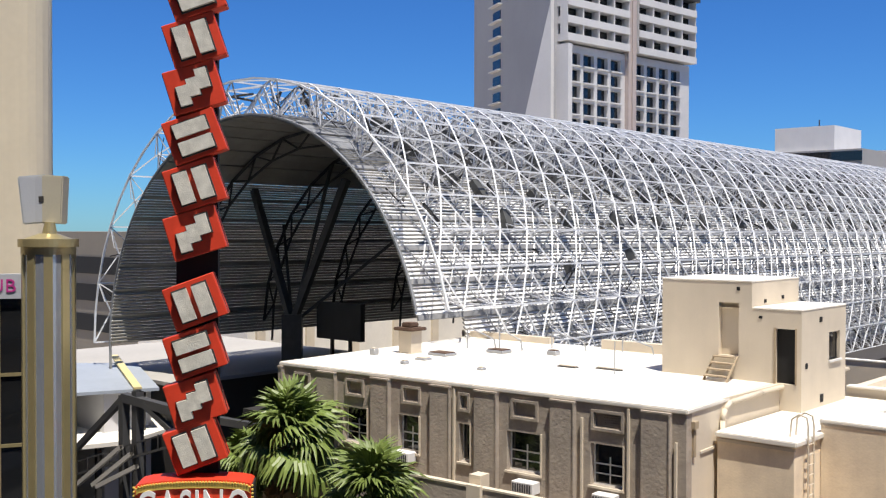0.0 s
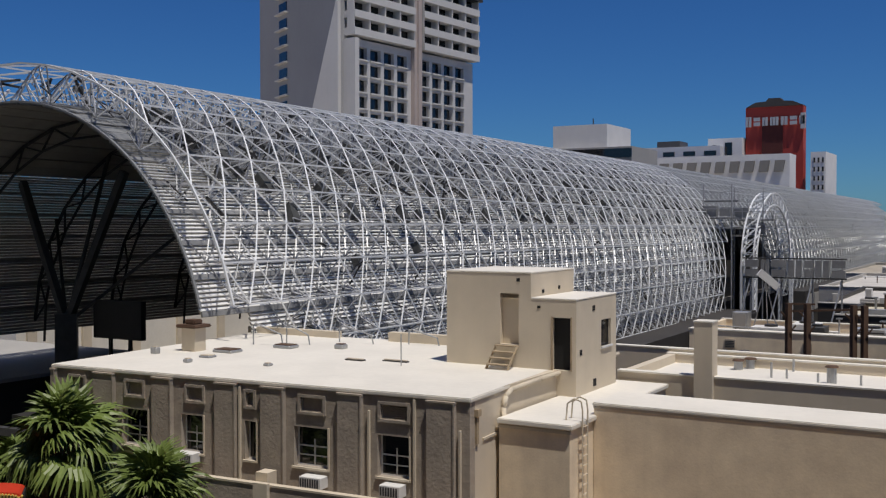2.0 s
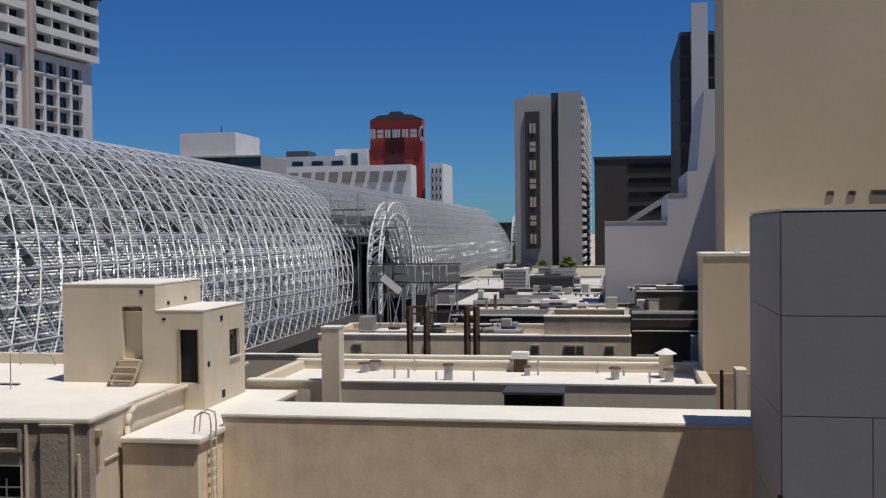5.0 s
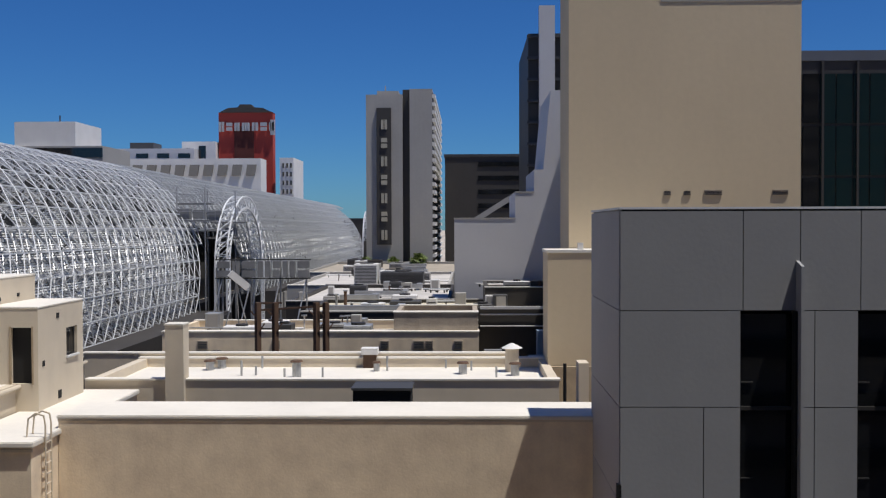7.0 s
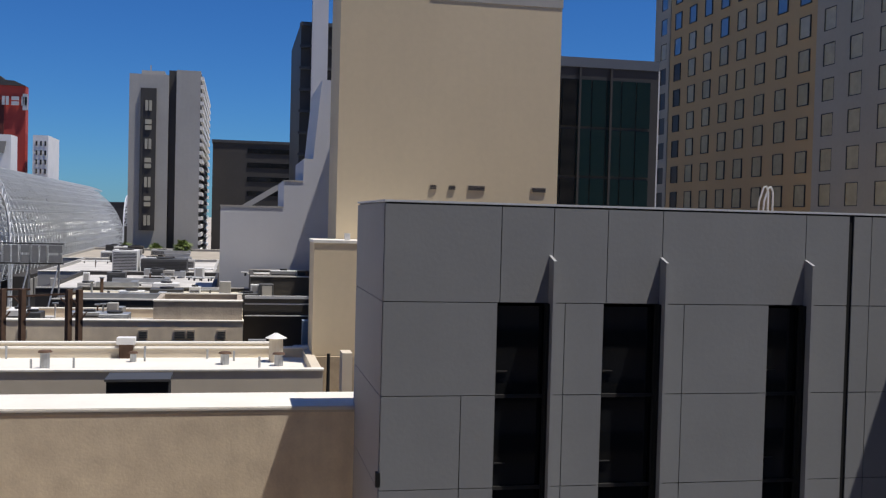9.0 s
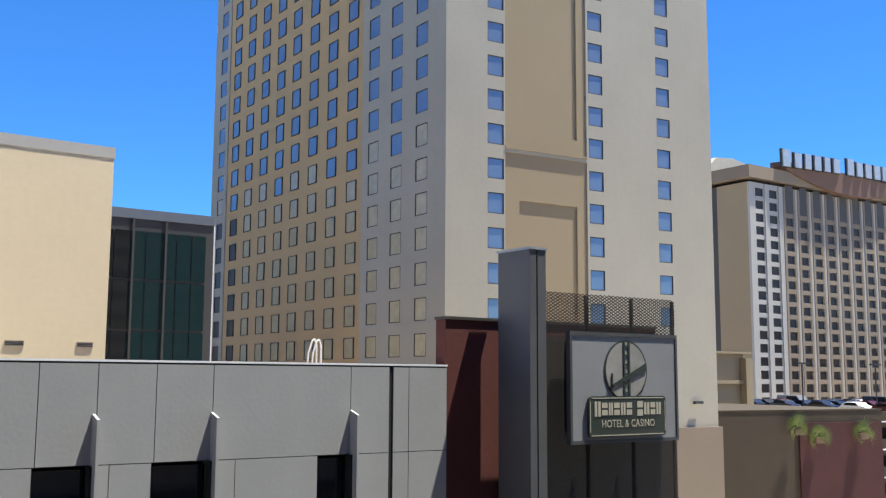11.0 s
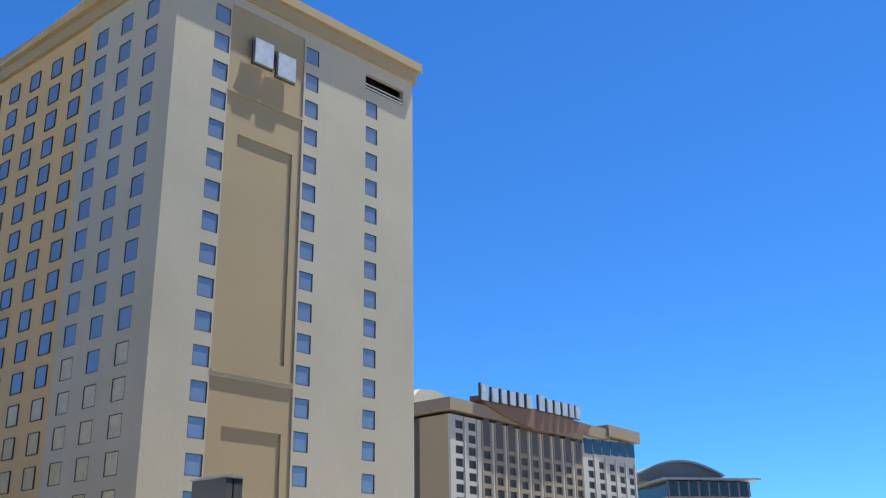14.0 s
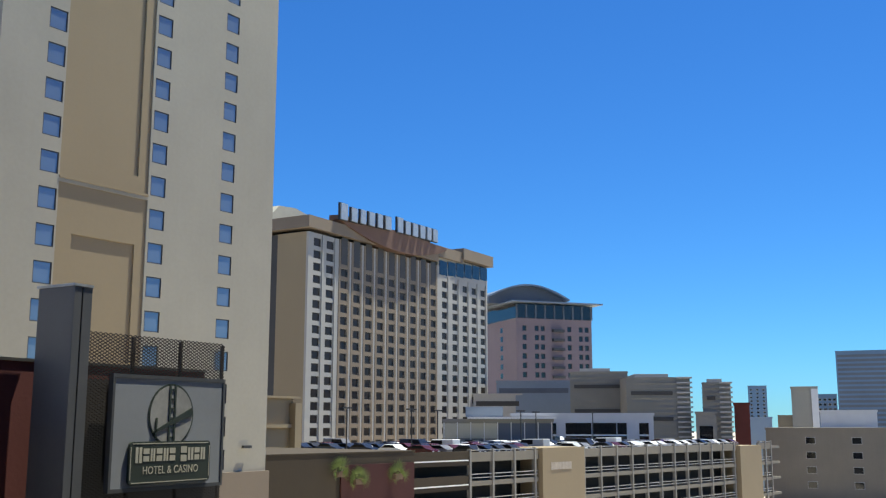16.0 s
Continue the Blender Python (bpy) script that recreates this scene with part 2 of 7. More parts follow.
def add_prism(bm, outline, y0, y1):
    """An outline in x, z, drawn out from y0 to y1."""
    a = [bm.verts.new((x, y0, z)) for x, z in outline]
    b = [bm.verts.new((x, y1, z)) for x, z in outline]
    n = len(a)
    bm.faces.new(a)
    bm.faces.new(b[::-1])
    for i in range(n):
        bm.faces.new((a[(i + 1) % n], a[i], b[i], b[(i + 1) % n]))


def add_tube(bm, points, r, sides=6):
    for a, b in zip(points, points[1:]):
        add_bar(bm, a, b, r * 2, sides=sides)


def finish(bm, name, mat, parent=None, label="", smooth=False):
    bmesh.ops.recalc_face_normals(bm, faces=bm.faces)
    me = bpy.data.meshes.new(name)
    bm.to_mesh(me)
    bm.free()
    me.materials.append(mat if not isinstance(mat, str) else M[mat])
    if smooth:
        for p in me.polygons:
            p.use_smooth = True
    ob = new(name, me)
    if parent is not None:
        ob.parent = parent
    if label:
        tagged(ob, label)
    return ob


part = finish


def boxes(name, items, mat, parent=None, label=""):
    bm = bmesh.new()
    for it in items:
        add_box(bm, *it)
    return finish(bm, name, mat, parent, label)


def thing(name, label, category, m=None, group="", kind=""):
    ob = new(name)
    ob.empty_display_size = 0.2
    if m is not None:
        ob.matrix_world = m
    return tagged(ob, label, category, group, kind)


def mesh_part(name, me, parent, m=None):
    """One more object on a shared mesh."""
    ob = new(name, me)
    ob.parent = parent
    if m is not None:
        ob.matrix_basis = m
    return ob


def wall_with_holes(bm, x0, x1, z0, z1, y0, y1, holes):
    """A wall along x from y0 (outside) to y1, with rectangular openings (x0, x1, z0, z1) right through it."""
    xs = sorted({x0, x1, *[h[0] for h in holes], *[h[1] for h in holes]})
    zs = sorted({z0, z1, *[h[2] for h in holes], *[h[3] for h in holes]})
    xs = [x for x in xs if x0 <= x <= x1]
    zs = [z for z in zs if z0 <= z <= z1]
    verts = {}

    def v(i, j, y):
        k = (i, j, y)
        if k not in verts:
            verts[k] = bm.verts.new((xs[i], y, zs[j]))
        return verts[k]

    def solid(i, j):
        if not (0 <= i < len(xs) - 1 and 0 <= j < len(zs) - 1):
            return False
        cx, cz = (xs[i] + xs[i + 1]) / 2, (zs[j] + zs[j + 1]) / 2
        return not any(h[0] < cx < h[1] and h[2] < cz < h[3] for h in holes)

    for i in range(len(xs) - 1):
        for j in range(len(zs) - 1):
            if not solid(i, j):
                continue
            for y in (y0, y1):
                bm.faces.new((v(i, j, y), v(i + 1, j, y), v(i + 1, j + 1, y), v(i, j + 1, y)))
            for (a, b), (di, dj) in ((((i, j), (i + 1, j)), (0, -1)), (((i, j + 1), (i + 1, j + 1)), (0, 1)), (((i, j), (i, j + 1)), (-1, 0)), (((i + 1, j), (i + 1, j + 1)), (1, 0))):
                if not solid(i + di, j + dj):
                    bm.faces.new((v(*a, y0), v(*b, y0), v(*b, y1), v(*a, y1)))


def bars_mesh(name, bars, mat, parent=None, label=""):
    """Many straight square bars (a, b, width) in one mesh."""
    n = len(bars)
    a = np.array([b[0] for b in bars], float)
    e = np.array([b[1] for b in bars], float)
    w = np.array([b[2] for b in bars], float)[:, None] / 2
    d = e - a
    d /= np.linalg.norm(d, axis=1)[:, None]
    ref = np.where(np.abs(d[:, 2:3]) > 0.9, np.array([[1.0, 0, 0]]), np.array([[0, 0, 1.0]]))
    s = np.cross(d, ref)
    s /= np.linalg.norm(s, axis=1)[:, None]
    u = np.cross(s, d)
    corners = [s * w + u * w, -s * w + u * w, -s * w - u * w, s * w - u * w]
    verts = np.stack([a + c for c in corners] + [e + c for c in corners], 1).reshape(-1, 3)
    base = np.arange(n)[:, None, None] * 8
    quad = np.array([[0, 1, 5, 4], [1, 2, 6, 5], [2, 3, 7, 6], [3, 0, 4, 7]])[None]
    faces = (base + quad).reshape(-1, 4)
    me = bpy.data.meshes.new(name)
    me.from_pydata(verts.tolist(), [], faces.tolist())
    me.materials.append(M[mat])
    ob = new(name, me)
    if parent is not None:
        ob.parent = parent
    if label:
        tagged(ob, label)
    return ob


def box_mesh(name, w, d, h, mat):
    """A shared box mesh, centred in x, on y 0..d and z 0..h."""
    bm = bmesh.new()
    add_box(bm, -w / 2, w / 2, 0, d, 0, h)
    bmesh.ops.recalc_face_normals(bm, faces=bm.faces)
    me = bpy.data.meshes.new(name)
    bm.to_mesh(me)
    bm.free()
    me.materials.append(M[mat])
    return me


def ring_mesh(name, w, h, t, y0, y1, mat, bars=()):
    """A rectangular frame, centred, with optional glazing bars (x0, x1, z0, z1) as fractions."""
    bm = bmesh.new()
    add_box(bm, -w / 2, w / 2, y0, y1, -h / 2, -h / 2 + t)
    add_box(bm, -w / 2, w / 2, y0, y1, h / 2 - t, h / 2)
    add_box(bm, -w / 2, -w / 2 + t, y0, y1, -h / 2 + t, h / 2 - t)
    add_box(bm, w / 2 - t, w / 2, y0, y1, -h / 2 + t, h / 2 - t)
    for x0, x1, z0, z1 in bars:
        add_box(bm, x0 * w, x1 * w, y0 + 0.01, y1 - 0.01, z0 * h, z1 * h)
    bmesh.ops.recalc_face_normals(bm, faces=bm.faces)
    me = bpy.data.meshes.new(name)
    bm.to_mesh(me)
    bm.free()
    me.materials.append(M[mat])
    return me


def words(text, size, mat, parent, m, name="lettering", extrude=0.03, align="CENTER", squeeze=1.0):
    cu = bpy.data.curves.new(name, "FONT")
    cu.body, cu.size, cu.extrude, cu.align_x, cu.align_y, cu.resolution_u = text, size, extrude, align, "CENTER", 3
    cu.space_character = 1.05
    tmp = new("tmp", cu)
    me = bpy.data.meshes.new_from_object(tmp)
    bpy.data.objects.remove(tmp)
    bpy.data.curves.remove(cu)
    me.transform(Matrix.Diagonal((squeeze, 1, 1, 1)))
    me.materials.clear()
    me.materials.append(M[mat])
    ob = new(name, me)
    ob.parent = parent
    ob.matrix_basis = m @ pose(0, 0, 0, 90)
    return ob


def plain_shape(bm, kind, w, h, y0, y1, cx=0.0, cz=0.0):
    """A plain sign shape: a block, or bars side by side, one over the other, or stepped."""
    cells = dict(block=[(-.5, .5, -.5, .5)],
                 pair=[(-.5, -.08, -.5, .5), (.08, .5, -.5, .5)],
                 trio=[(-.5, -.22, -.5, .5), (-.14, .14, -.5, .5), (.22, .5, -.5, .5)],
                 split=[(-.5, .5, .07, .5), (-.5, .5, -.5, -.07)],
                 stepped=[(-.5, -.16, -.5, .12), (-.16, .16, -.28, .28), (.16, .5, -.12, .5)])[kind]
    for x0, x1, z0, z1 in cells:
        add_box(bm, cx + x0 * w, cx + x1 * w, y0, y1, cz + z0 * h, cz + z1 * h)


def window_grid(parent, spots, w, h, pane_mat, frame_mat, depth=0.25, t=0.08, bars=(), m=None, name="window", reflecting=None):
    """Windows on shared meshes at (x, z) spots of a face that lies along x, set depth behind y = 0."""
    fr = ring_mesh("window_frame", w, h, t, depth - 0.1, depth, frame_mat, bars)
    bm = bmesh.new()
    add_box(bm, -w / 2 + t, w / 2 - t, depth - 0.04, depth - 0.02, -h / 2 + t, h / 2 - t)
    bmesh.ops.recalc_face_normals(bm, faces=bm.faces)
    pn = bpy.data.meshes.new("pane")
    bm.to_mesh(pn)
    bm.free()
    pn.materials.append(M[pane_mat])
    pc = None
    if reflecting:
        pc = pn.copy()
        pc.materials.clear()
        pc.materials.append(M[reflecting[0]])
    for x, z in spots:
        win = mesh_part(name, fr, parent, (m or Matrix()) @ pose(x, 0, z))
        mesh_part("pane", pc if reflecting and reflecting[1](x, z) else pn, win)


# ---------------------------------------------------------------- ground
g = boxes("ground", [(-3000, 3000, -2500, 4000, -0.6, 0.0)], "ground")
tagged(g, "flat sandy city ground reaching the horizon", "ground", kind="structure")
# unseen warm sheet, added to bounce sunlight up onto the blank wall
g = boxes("pavement", [(-14, 9, 25.1, 33.8, 0.0, 0.06)], "bouncepave")
tagged(g, "unseen bright sheet bouncing light onto the blank wall", "pavement", kind="structure")
rd = boxes("road", [(-400, 400, 2, 25, 0.0, 0.05)], "asphalt")
tagged(rd, "grey asphalt street between the hotels", "road", kind="structure")
rd2 = boxes("road", [(-66, -37, 25.2, 700, 0.0, 0.05)], "asphalt")
tagged(rd2, "asphalt pedestrian street under the vaulted canopy", "road", kind="structure")

rd3 = boxes("road", [(-36.8, 9.0, 50.2, 188.0, 0.0, 0.04)], "asphalt")
tagged(rd3, "dark asphalt service alley behind the roofs", "road", kind="structure")
own = thing("own_hotel", "broad concrete hotel front behind the viewpoint", "building")
boxes("wall", [(-75, 70, -22, -2.2, 0, 52)], "taupe", own)
for k in range(15):
    boxes("balcony", [(-74, 69, -2.2, -1.6, 2.2 + 3.1 * k, 3.3 + 3.1 * k)], "darkconc", own)


# ---------------------------------------------------------------- vaulted street canopy
CX, CZ, RI, RO = -50.5, 10.85, 14.95, 17.2
STEP = 7.2
FALL = pose(0, 38.0, CZ, -0.23) @ pose(0, -38.0, -CZ)   # the vaults fall slightly with the street
ANG = [-7.4 + STEP * k for k in range(27)]


def ring_point(r, a, y):
    return (CX + r * math.cos(radians(a)), y, CZ + r * math.sin(radians(a)))


def build_canopy(y0, y1, bay, label, low_from, near, lo=-90, hi=400, bare=-90):
    can = thing("street_canopy", label, "canopy", FALL, group="vaults over the street")
    nb = max(1, round((y1 - y0) / bay))
    dy = (y1 - y0) / nb
    chords, webs, inner, fittings = [], [], [], []
    rnd = random.Random(4)

    def reach(a):
        """How far the vault runs: the long one ends on a slant, its crown further on than its foot."""
        return y1 + (min(8.0, max(0.0, (min(a, 180 - a) - 12) * 0.6)) if near else 0.0)

    def node(k, j):
        """Outer node: every second row is set off by half a bay; None past the ends of the vault."""
        if not 0 <= k < len(ANG):
            return None
        a, y = ANG[k], y0 + dy * (j + 0.5 * (k % 2))
        if a < lo or a > hi or y < y0 - 0.01 or y > reach(a) + 0.01 or (a < 13 and y < low_from):
            return None
        return ring_point(RO, a, y)

    def core(k, j):
        a, y = ANG[k] + STEP * 0.4, y0 + dy * (j + 0.5 * (k % 2) + 0.5)
        if a < lo or a > hi or y > reach(a) or (a < 13 and y < low_from):
            return None
        return ring_point(RI + 0.2, a, y)

    for j in range(nb + 1 + (4 if near else 0)):
        for k, a in enumerate(ANG):
            p = node(k, j)
            if p is None:
                continue
            step = k % 2
            along, q0, q1 = node(k, j + 1), node(k + 1, j - 1 + step), node(k + 1, j + step)
            if along:
                chords.append((p, along, 0.09))
            for q in (q0, q1):
                if q:
                    chords.append((p, q, 0.075))
            c = core(k, j)
            if c is None or k + 1 >= len(ANG):
                continue
            for q in (p, along, q1):
                if q:
                    webs.append((q, c, 0.066))
            for q, w in ((core(k, j + 1), 0.075), (core(k + 1, j - 1 + step) if k + 2 < len(ANG) else None, 0.06), (core(k + 1, j + step) if k + 2 < len(ANG) else None, 0.06)):
                if q:
                    inner.append((c, q, w))
            y = p[1]
            if (near and a > 32) or rnd.random() < 0.3:      # loose bracing, cable trays and small fittings
                for _ in range(2 if near else 1):
                    s0 = ring_point(rnd.uniform(RI + 0.3, RO), a + rnd.uniform(0, STEP), min(y1, y + rnd.uniform(0, dy)))
                    s1 = ring_point(rnd.uniform(RI + 0.2, RO - 0.3), a + rnd.uniform(0, STEP), min(y1, y + rnd.uniform(0, dy)))
                    (fittings if rnd.random() < 0.7 else webs).append((s0, s1, rnd.choice((0.04, 0.05, 0.07, 0.13))))
            h = ring_point((RI + RO) / 2, a + STEP / 2, y)
            webs.append((p, h, 0.045))
            webs.append((h, c, 0.045))
    for y in (y0,) if near else (y0, y1):     # end rings
        for a in ANG[:-1]:
            if lo <= a <= hi and not (a < 13 and y < low_from):
                chords.append((ring_point(RO, a, y), ring_point(RO, a + STEP, y), 0.11))
    # the far vaults take greyer tubes than the near one
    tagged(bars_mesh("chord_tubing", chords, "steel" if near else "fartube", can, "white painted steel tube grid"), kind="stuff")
    if near:
        close = [w for w in webs if w[0][1] < 47 and w[0][0] > -46.5 and w[2] == 0.066][:300]
        webs = [w for w in webs if w not in close]
        rod = box_mesh("strut", 1, 1, 1, "websteel")
        for p, q, wd in close:
            p, q = Vector(p), Vector(q)
            turn = (q - p).to_track_quat("Z", "Y").to_matrix().to_4x4()
            mesh_part("strut", rod, can, Matrix.Translation(p) @ turn @ Matrix.Translation((0, -wd / 2, 0)) @ Matrix.Diagonal((wd, wd, (q - p).length, 1)))
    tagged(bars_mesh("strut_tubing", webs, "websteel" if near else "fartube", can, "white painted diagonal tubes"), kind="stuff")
    tagged(bars_mesh("fitting", fittings, "dark", can, "dark cables and small fittings in the truss"), kind="stuff")
    tagged(bars_mesh("inner_tubing", inner, "galv", can), kind="stuff")
    # louvre slats in groups between the chords, closed panels over the crown, a grey band behind each chord
    meshes = {}

    def lining(name, a, wide, mats, ya, lift=0.0, tip=0.0):
        yb = y1 + (7.8 if near and 26 < a < 154 else 0.0)
        key = (name, ya, yb, wide, mats)
        if key not in meshes:
            bm = bmesh.new()
            add_box(bm, 0, 0.05, ya, yb, -wide / 2, wide / 2)
            add_box(bm, -0.07, -0.004, ya, yb, -wide / 2 - 0.01, wide / 2 + 0.01)
            bmesh.ops.recalc_face_normals(bm, faces=bm.faces)
            me = bpy.data.meshes.new(name)
            bm.to_mesh(me)
            bm.free()
            for q in mats:
                me.materials.append(M[q])
            # inner faces get a darker colour that holds the shade below the shell
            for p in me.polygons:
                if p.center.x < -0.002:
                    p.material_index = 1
            meshes[key] = me
        x, _, z = ring_point(RI + lift, a, 0)
        mesh_part(name, meshes[key], can, pose(x, 0, z, 0, -a - tip, 0))

    for k, a in enumerate(ANG[:-1]):
        if a + STEP / 2 < max(lo, bare) or a + STEP / 2 > min(hi, 182.5):
            continue
        ya = max(y0, low_from) if a < 13 else y0
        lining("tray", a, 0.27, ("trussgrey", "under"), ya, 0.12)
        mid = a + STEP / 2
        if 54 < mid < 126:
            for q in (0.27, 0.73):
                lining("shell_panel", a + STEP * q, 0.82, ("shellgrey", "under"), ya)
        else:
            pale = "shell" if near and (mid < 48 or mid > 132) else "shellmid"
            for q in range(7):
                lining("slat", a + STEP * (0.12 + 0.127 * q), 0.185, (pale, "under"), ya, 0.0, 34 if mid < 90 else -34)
    # rim along the open end
    bm = bmesh.new()
    rim = [a for a in np.arange(15.5, 188.5, 3.0) if lo < a < hi]
    for a, b in zip(rim, rim[1:]):
        p, q = ring_point(RI + 0.1, a, y0), ring_point(RI + 0.1, b, y0)
        add_bar(bm, p, q, 0.1, 0.16, up=(0, 1, 0))
    finish(bm, "rim", "shellgrey", can, "grey steel edge band")
    if near:
        # lamp and loudspeaker boxes among the tubes
        bm = bmesh.new()
        for i in range(46):
            a, y = rnd.triangular(20, 100, 55), rnd.uniform(y0 + 3, y1 - 2)
            x, _, z = ring_point(rnd.uniform(RI + 0.5, RO - 0.35), a, 0)
            s = rnd.uniform(0.1, 0.26)
            add_box(bm, -s, s, -s, s, -s * 1.5, s * 1.5, pose(x, y, z, 0, -a, rnd.uniform(0, 60)))
        for i in range(14):                 # speaker runs that step down across the bays
            y = y0 + 4.5 + i * 6.0
            for k in range(5):
                x, _, z = ring_point(RI + rnd.uniform(0.5, 1.3), 63 - 7.2 * k, 0)
                add_box(bm, -0.22, 0.22, -0.28, 0.28, -0.62, 0.62, pose(x, y + 1.1 * k + rnd.uniform(-0.3, 0.3), z, rnd.uniform(-20, 20), -(63 - 7.2 * k), 0))
        tagged(finish(bm, "lamp_housing", "housing", can, "dark grey loudspeaker and lamp boxes in the truss"), kind="stuff")
    return can


canopy = build_canopy(38.0, 127.0, 2.4, "white tubular steel space-frame vault with louvred shell", 41.6, True)
build_canopy(135.0, 160.0, 2.5, "raised white steel vault over the side street", 135.0, False, 24, 160, 36)
canopy2 = build_canopy(160.0, 325.0, 3.0, "far white steel space-frame vault over the street", 160.0, False)
build_canopy(325.0, 352.0, 3.3, "open end of the far street vault", 325.0, False, 64, 300)

# tree-like columns that carry the vault
def tree_column(parent, y, spread=True):
    bm = bmesh.new()
    add_bar(bm, (-55.4, y, 0), (-55.4, y, 13.2), 1.35)
    col = finish(bm, "column", "housing", parent, "dark branching steel column")
    for (tx, tz, dy, w) in ((-60.6, 22.2, 0.6, 0.46), (-50.6, 22.4, 0.6, 0.46), (-62.5, 19.4, 5.0, 0.2), (-48.2, 19.6, 5.0, 0.2), (-57.0, 23.8, 5.0, 0.2)):
        bm = bmesh.new()
        add_bar(bm, (-55.4, y, 12.5), (tx, y + dy, tz), w)
        finish(bm, "branch", "housing", col)


for y in (46.0, 78.0, 112.0):
    tree_column(canopy, y)
for y in (172.0, 220.0, 270.0, 320.0):
    tree_column(canopy2, y)
bm = bmesh.new()
for y in np.arange(44, 126, 7.2):     # dark lattice ribs below the shell
    for a in np.arange(20, 165, 12):
        p, q = ring_point(RI - 0.25, a, y), ring_point(RI - 0.25, a + 12, y)
        add_bar(bm, p, q, 0.16)
        add_bar(bm, ring_point(RI - 1.3, a + 6, y), q, 0.1)
        add_bar(bm, ring_point(RI - 1.3, a + 6, y), p, 0.1)
        add_bar(bm, ring_point(RI - 1.3, a + 6, y), ring_point(RI - 1.3, a + 18, y), 0.13)
tagged(finish(bm, "rib_truss", "dark", canopy, "dark lattice ribs under the shell"), kind="stuff")
boxes("screen", [(-54.0, -49.6, 47.0, 47.4, 11.6, 14.1)], "dark", canopy, "dark screen hung under the vault")
bm = bmesh.new()
for x in (-52.6, -50.8):
    add_box(bm, x - 0.1, x + 0.1, 47.1, 47.3, 0, 11.7)
finish(bm, "screen_post", "dark", canopy)

# open portal trusses in the break between the two vaults
def portal(y, half, top, label):
    """A lattice arch across the side street, in the plane of the vault's flank."""
    po = thing("portal_truss", label, "truss", group="portal trusses")
    spring = top - 0.8 * half

    def at(grow, a, x):
        return (x, y - (half + grow) * math.cos(radians(a)), spring + (0.8 * half + grow) * math.sin(radians(a)))

    bars, sides = [], (-34.4, -32.8)
    steps = [i * 10.0 for i in range(19)]
    for a, b in zip(steps, steps[1:]):
        for x in sides:
            for grow in (0.0, -1.7):
                bars.append((at(grow, a, x), at(grow, b, x), 0.19))
            bars.append((at(0.0, a, x), at(-1.7, b, x), 0.13))
            bars.append((at(-1.7, a, x), at(0.0, a, x), 0.13))
        for grow in (0.0, -1.7):
            bars.append((at(grow, a, sides[0]), at(grow, b, sides[1]), 0.13))
            bars.append((at(grow, a, sides[0]), at(grow, a, sides[1]), 0.13))
    bars_mesh("arch", bars, "steel", po, "white painted lattice arch")
    for end in (0.0, 180.0):
        for x in sides:
            for grow in (0.0, -1.7):
                p = at(grow, end, x)
                bars_mesh("leg", [((p[0], p[1], 0), p, 0.26)], "steel", po)
        levels = [spring * q / 8 for q in range(9)]
        for z0, z1 in zip(levels, levels[1:]):
            p, q = at(0.0, end, sides[1]), at(-1.7, end, sides[1])
            bars_mesh("lacing", [((p[0], p[1], z0), (q[0], q[1], z1), 0.13)], "steel", po)
            bars_mesh("lacing", [((p[0], p[1], z1), (q[0], q[1], z1), 0.13)], "steel", po)
    return po


portal(151.0, 12.5, 23.4, "white lattice portal arch across the side street")
portal(345.0, 12.0, 23.8, "white lattice portal arch at the far end")
sc = thing("catwalk", "grey service catwalks hung in the canopy break", "catwalk")
for (x, y, z, w) in ((-35.0, 129, 19.6, 6.0), (-35.5, 132, 21.8, 4.5), (-34.5, 142, 19.4, 7.0), (-35.0, 145, 17.2, 5.0)):
    deck = boxes("platform", [(x - w / 2, x + w / 2, y, y + 1.4, z, z + 0.22)], "trussgrey", sc)
    for q in range(5):
        px = x - w / 2 + w * q / 4
        bars_mesh("rail_post", [((px, y + 0.1, z + 0.2), (px, y + 0.1, z + 1.3), 0.07)], "galv", deck)
    bars_mesh("handrail", [((x - w / 2, y + 0.1, z + 1.3), (x + w / 2, y + 0.1, z + 1.3), 0.07)], "galv", deck)
for x, y in ((-37.0, 129.6), (-33.4, 129.6), (-36.5, 143.0), (-32.6, 143.0)):
    bars_mesh("hanger", [((x, y, 0.0), (x, y, 24.0), 0.14)], "galv", sc)
for x, y, z, s in ((-36.2, 129.2, 19.9, 0.9), (-34.2, 129.4, 20.0, 0.7), (-35.4, 142.2, 19.7, 1.0), (-33.2, 142.3, 17.6, 0.8)):
    boxes("projector_housing", [(x - s, x + s, y, y + 1.2, z, z + 1.5 * s)], "trussgrey", sc)

rs = thing("roof_sign", "back of a grey letter sign on slender roof posts", "sign")
for i, w in enumerate((0.85, 0.5, 0.9, 0.85, 0.5, 0.85, 0.8)):
    x = -17.2 + sum((0.85, 0.5, 0.9, 0.85, 0.5, 0.85, 0.8)[:i]) + 0.18 * i
    bm = bmesh.new()
    plain_shape(bm, "pair" if i % 2 else "split", w, 1.1, 70.0, 70.2, x + w / 2, 16.05)
    finish(bm, "sign_bar", "trussgrey", rs)
for z in (15.42, 16.7):
    bars_mesh("rail", [((-17.4, 70.3, z), (-10.8, 70.3, z), 0.09)], "housing", rs)
for x in (-16.9, -14.9, -12.9, -11.1):
    bars_mesh("post", [((x, 70.35, 0), (x, 70.35, 16.75), 0.1)], "galv", rs)
    bars_mesh("brace", [((x - 0.5, 68.6, 12.0), (x, 70.3, 15.4), 0.07)], "galv", rs)

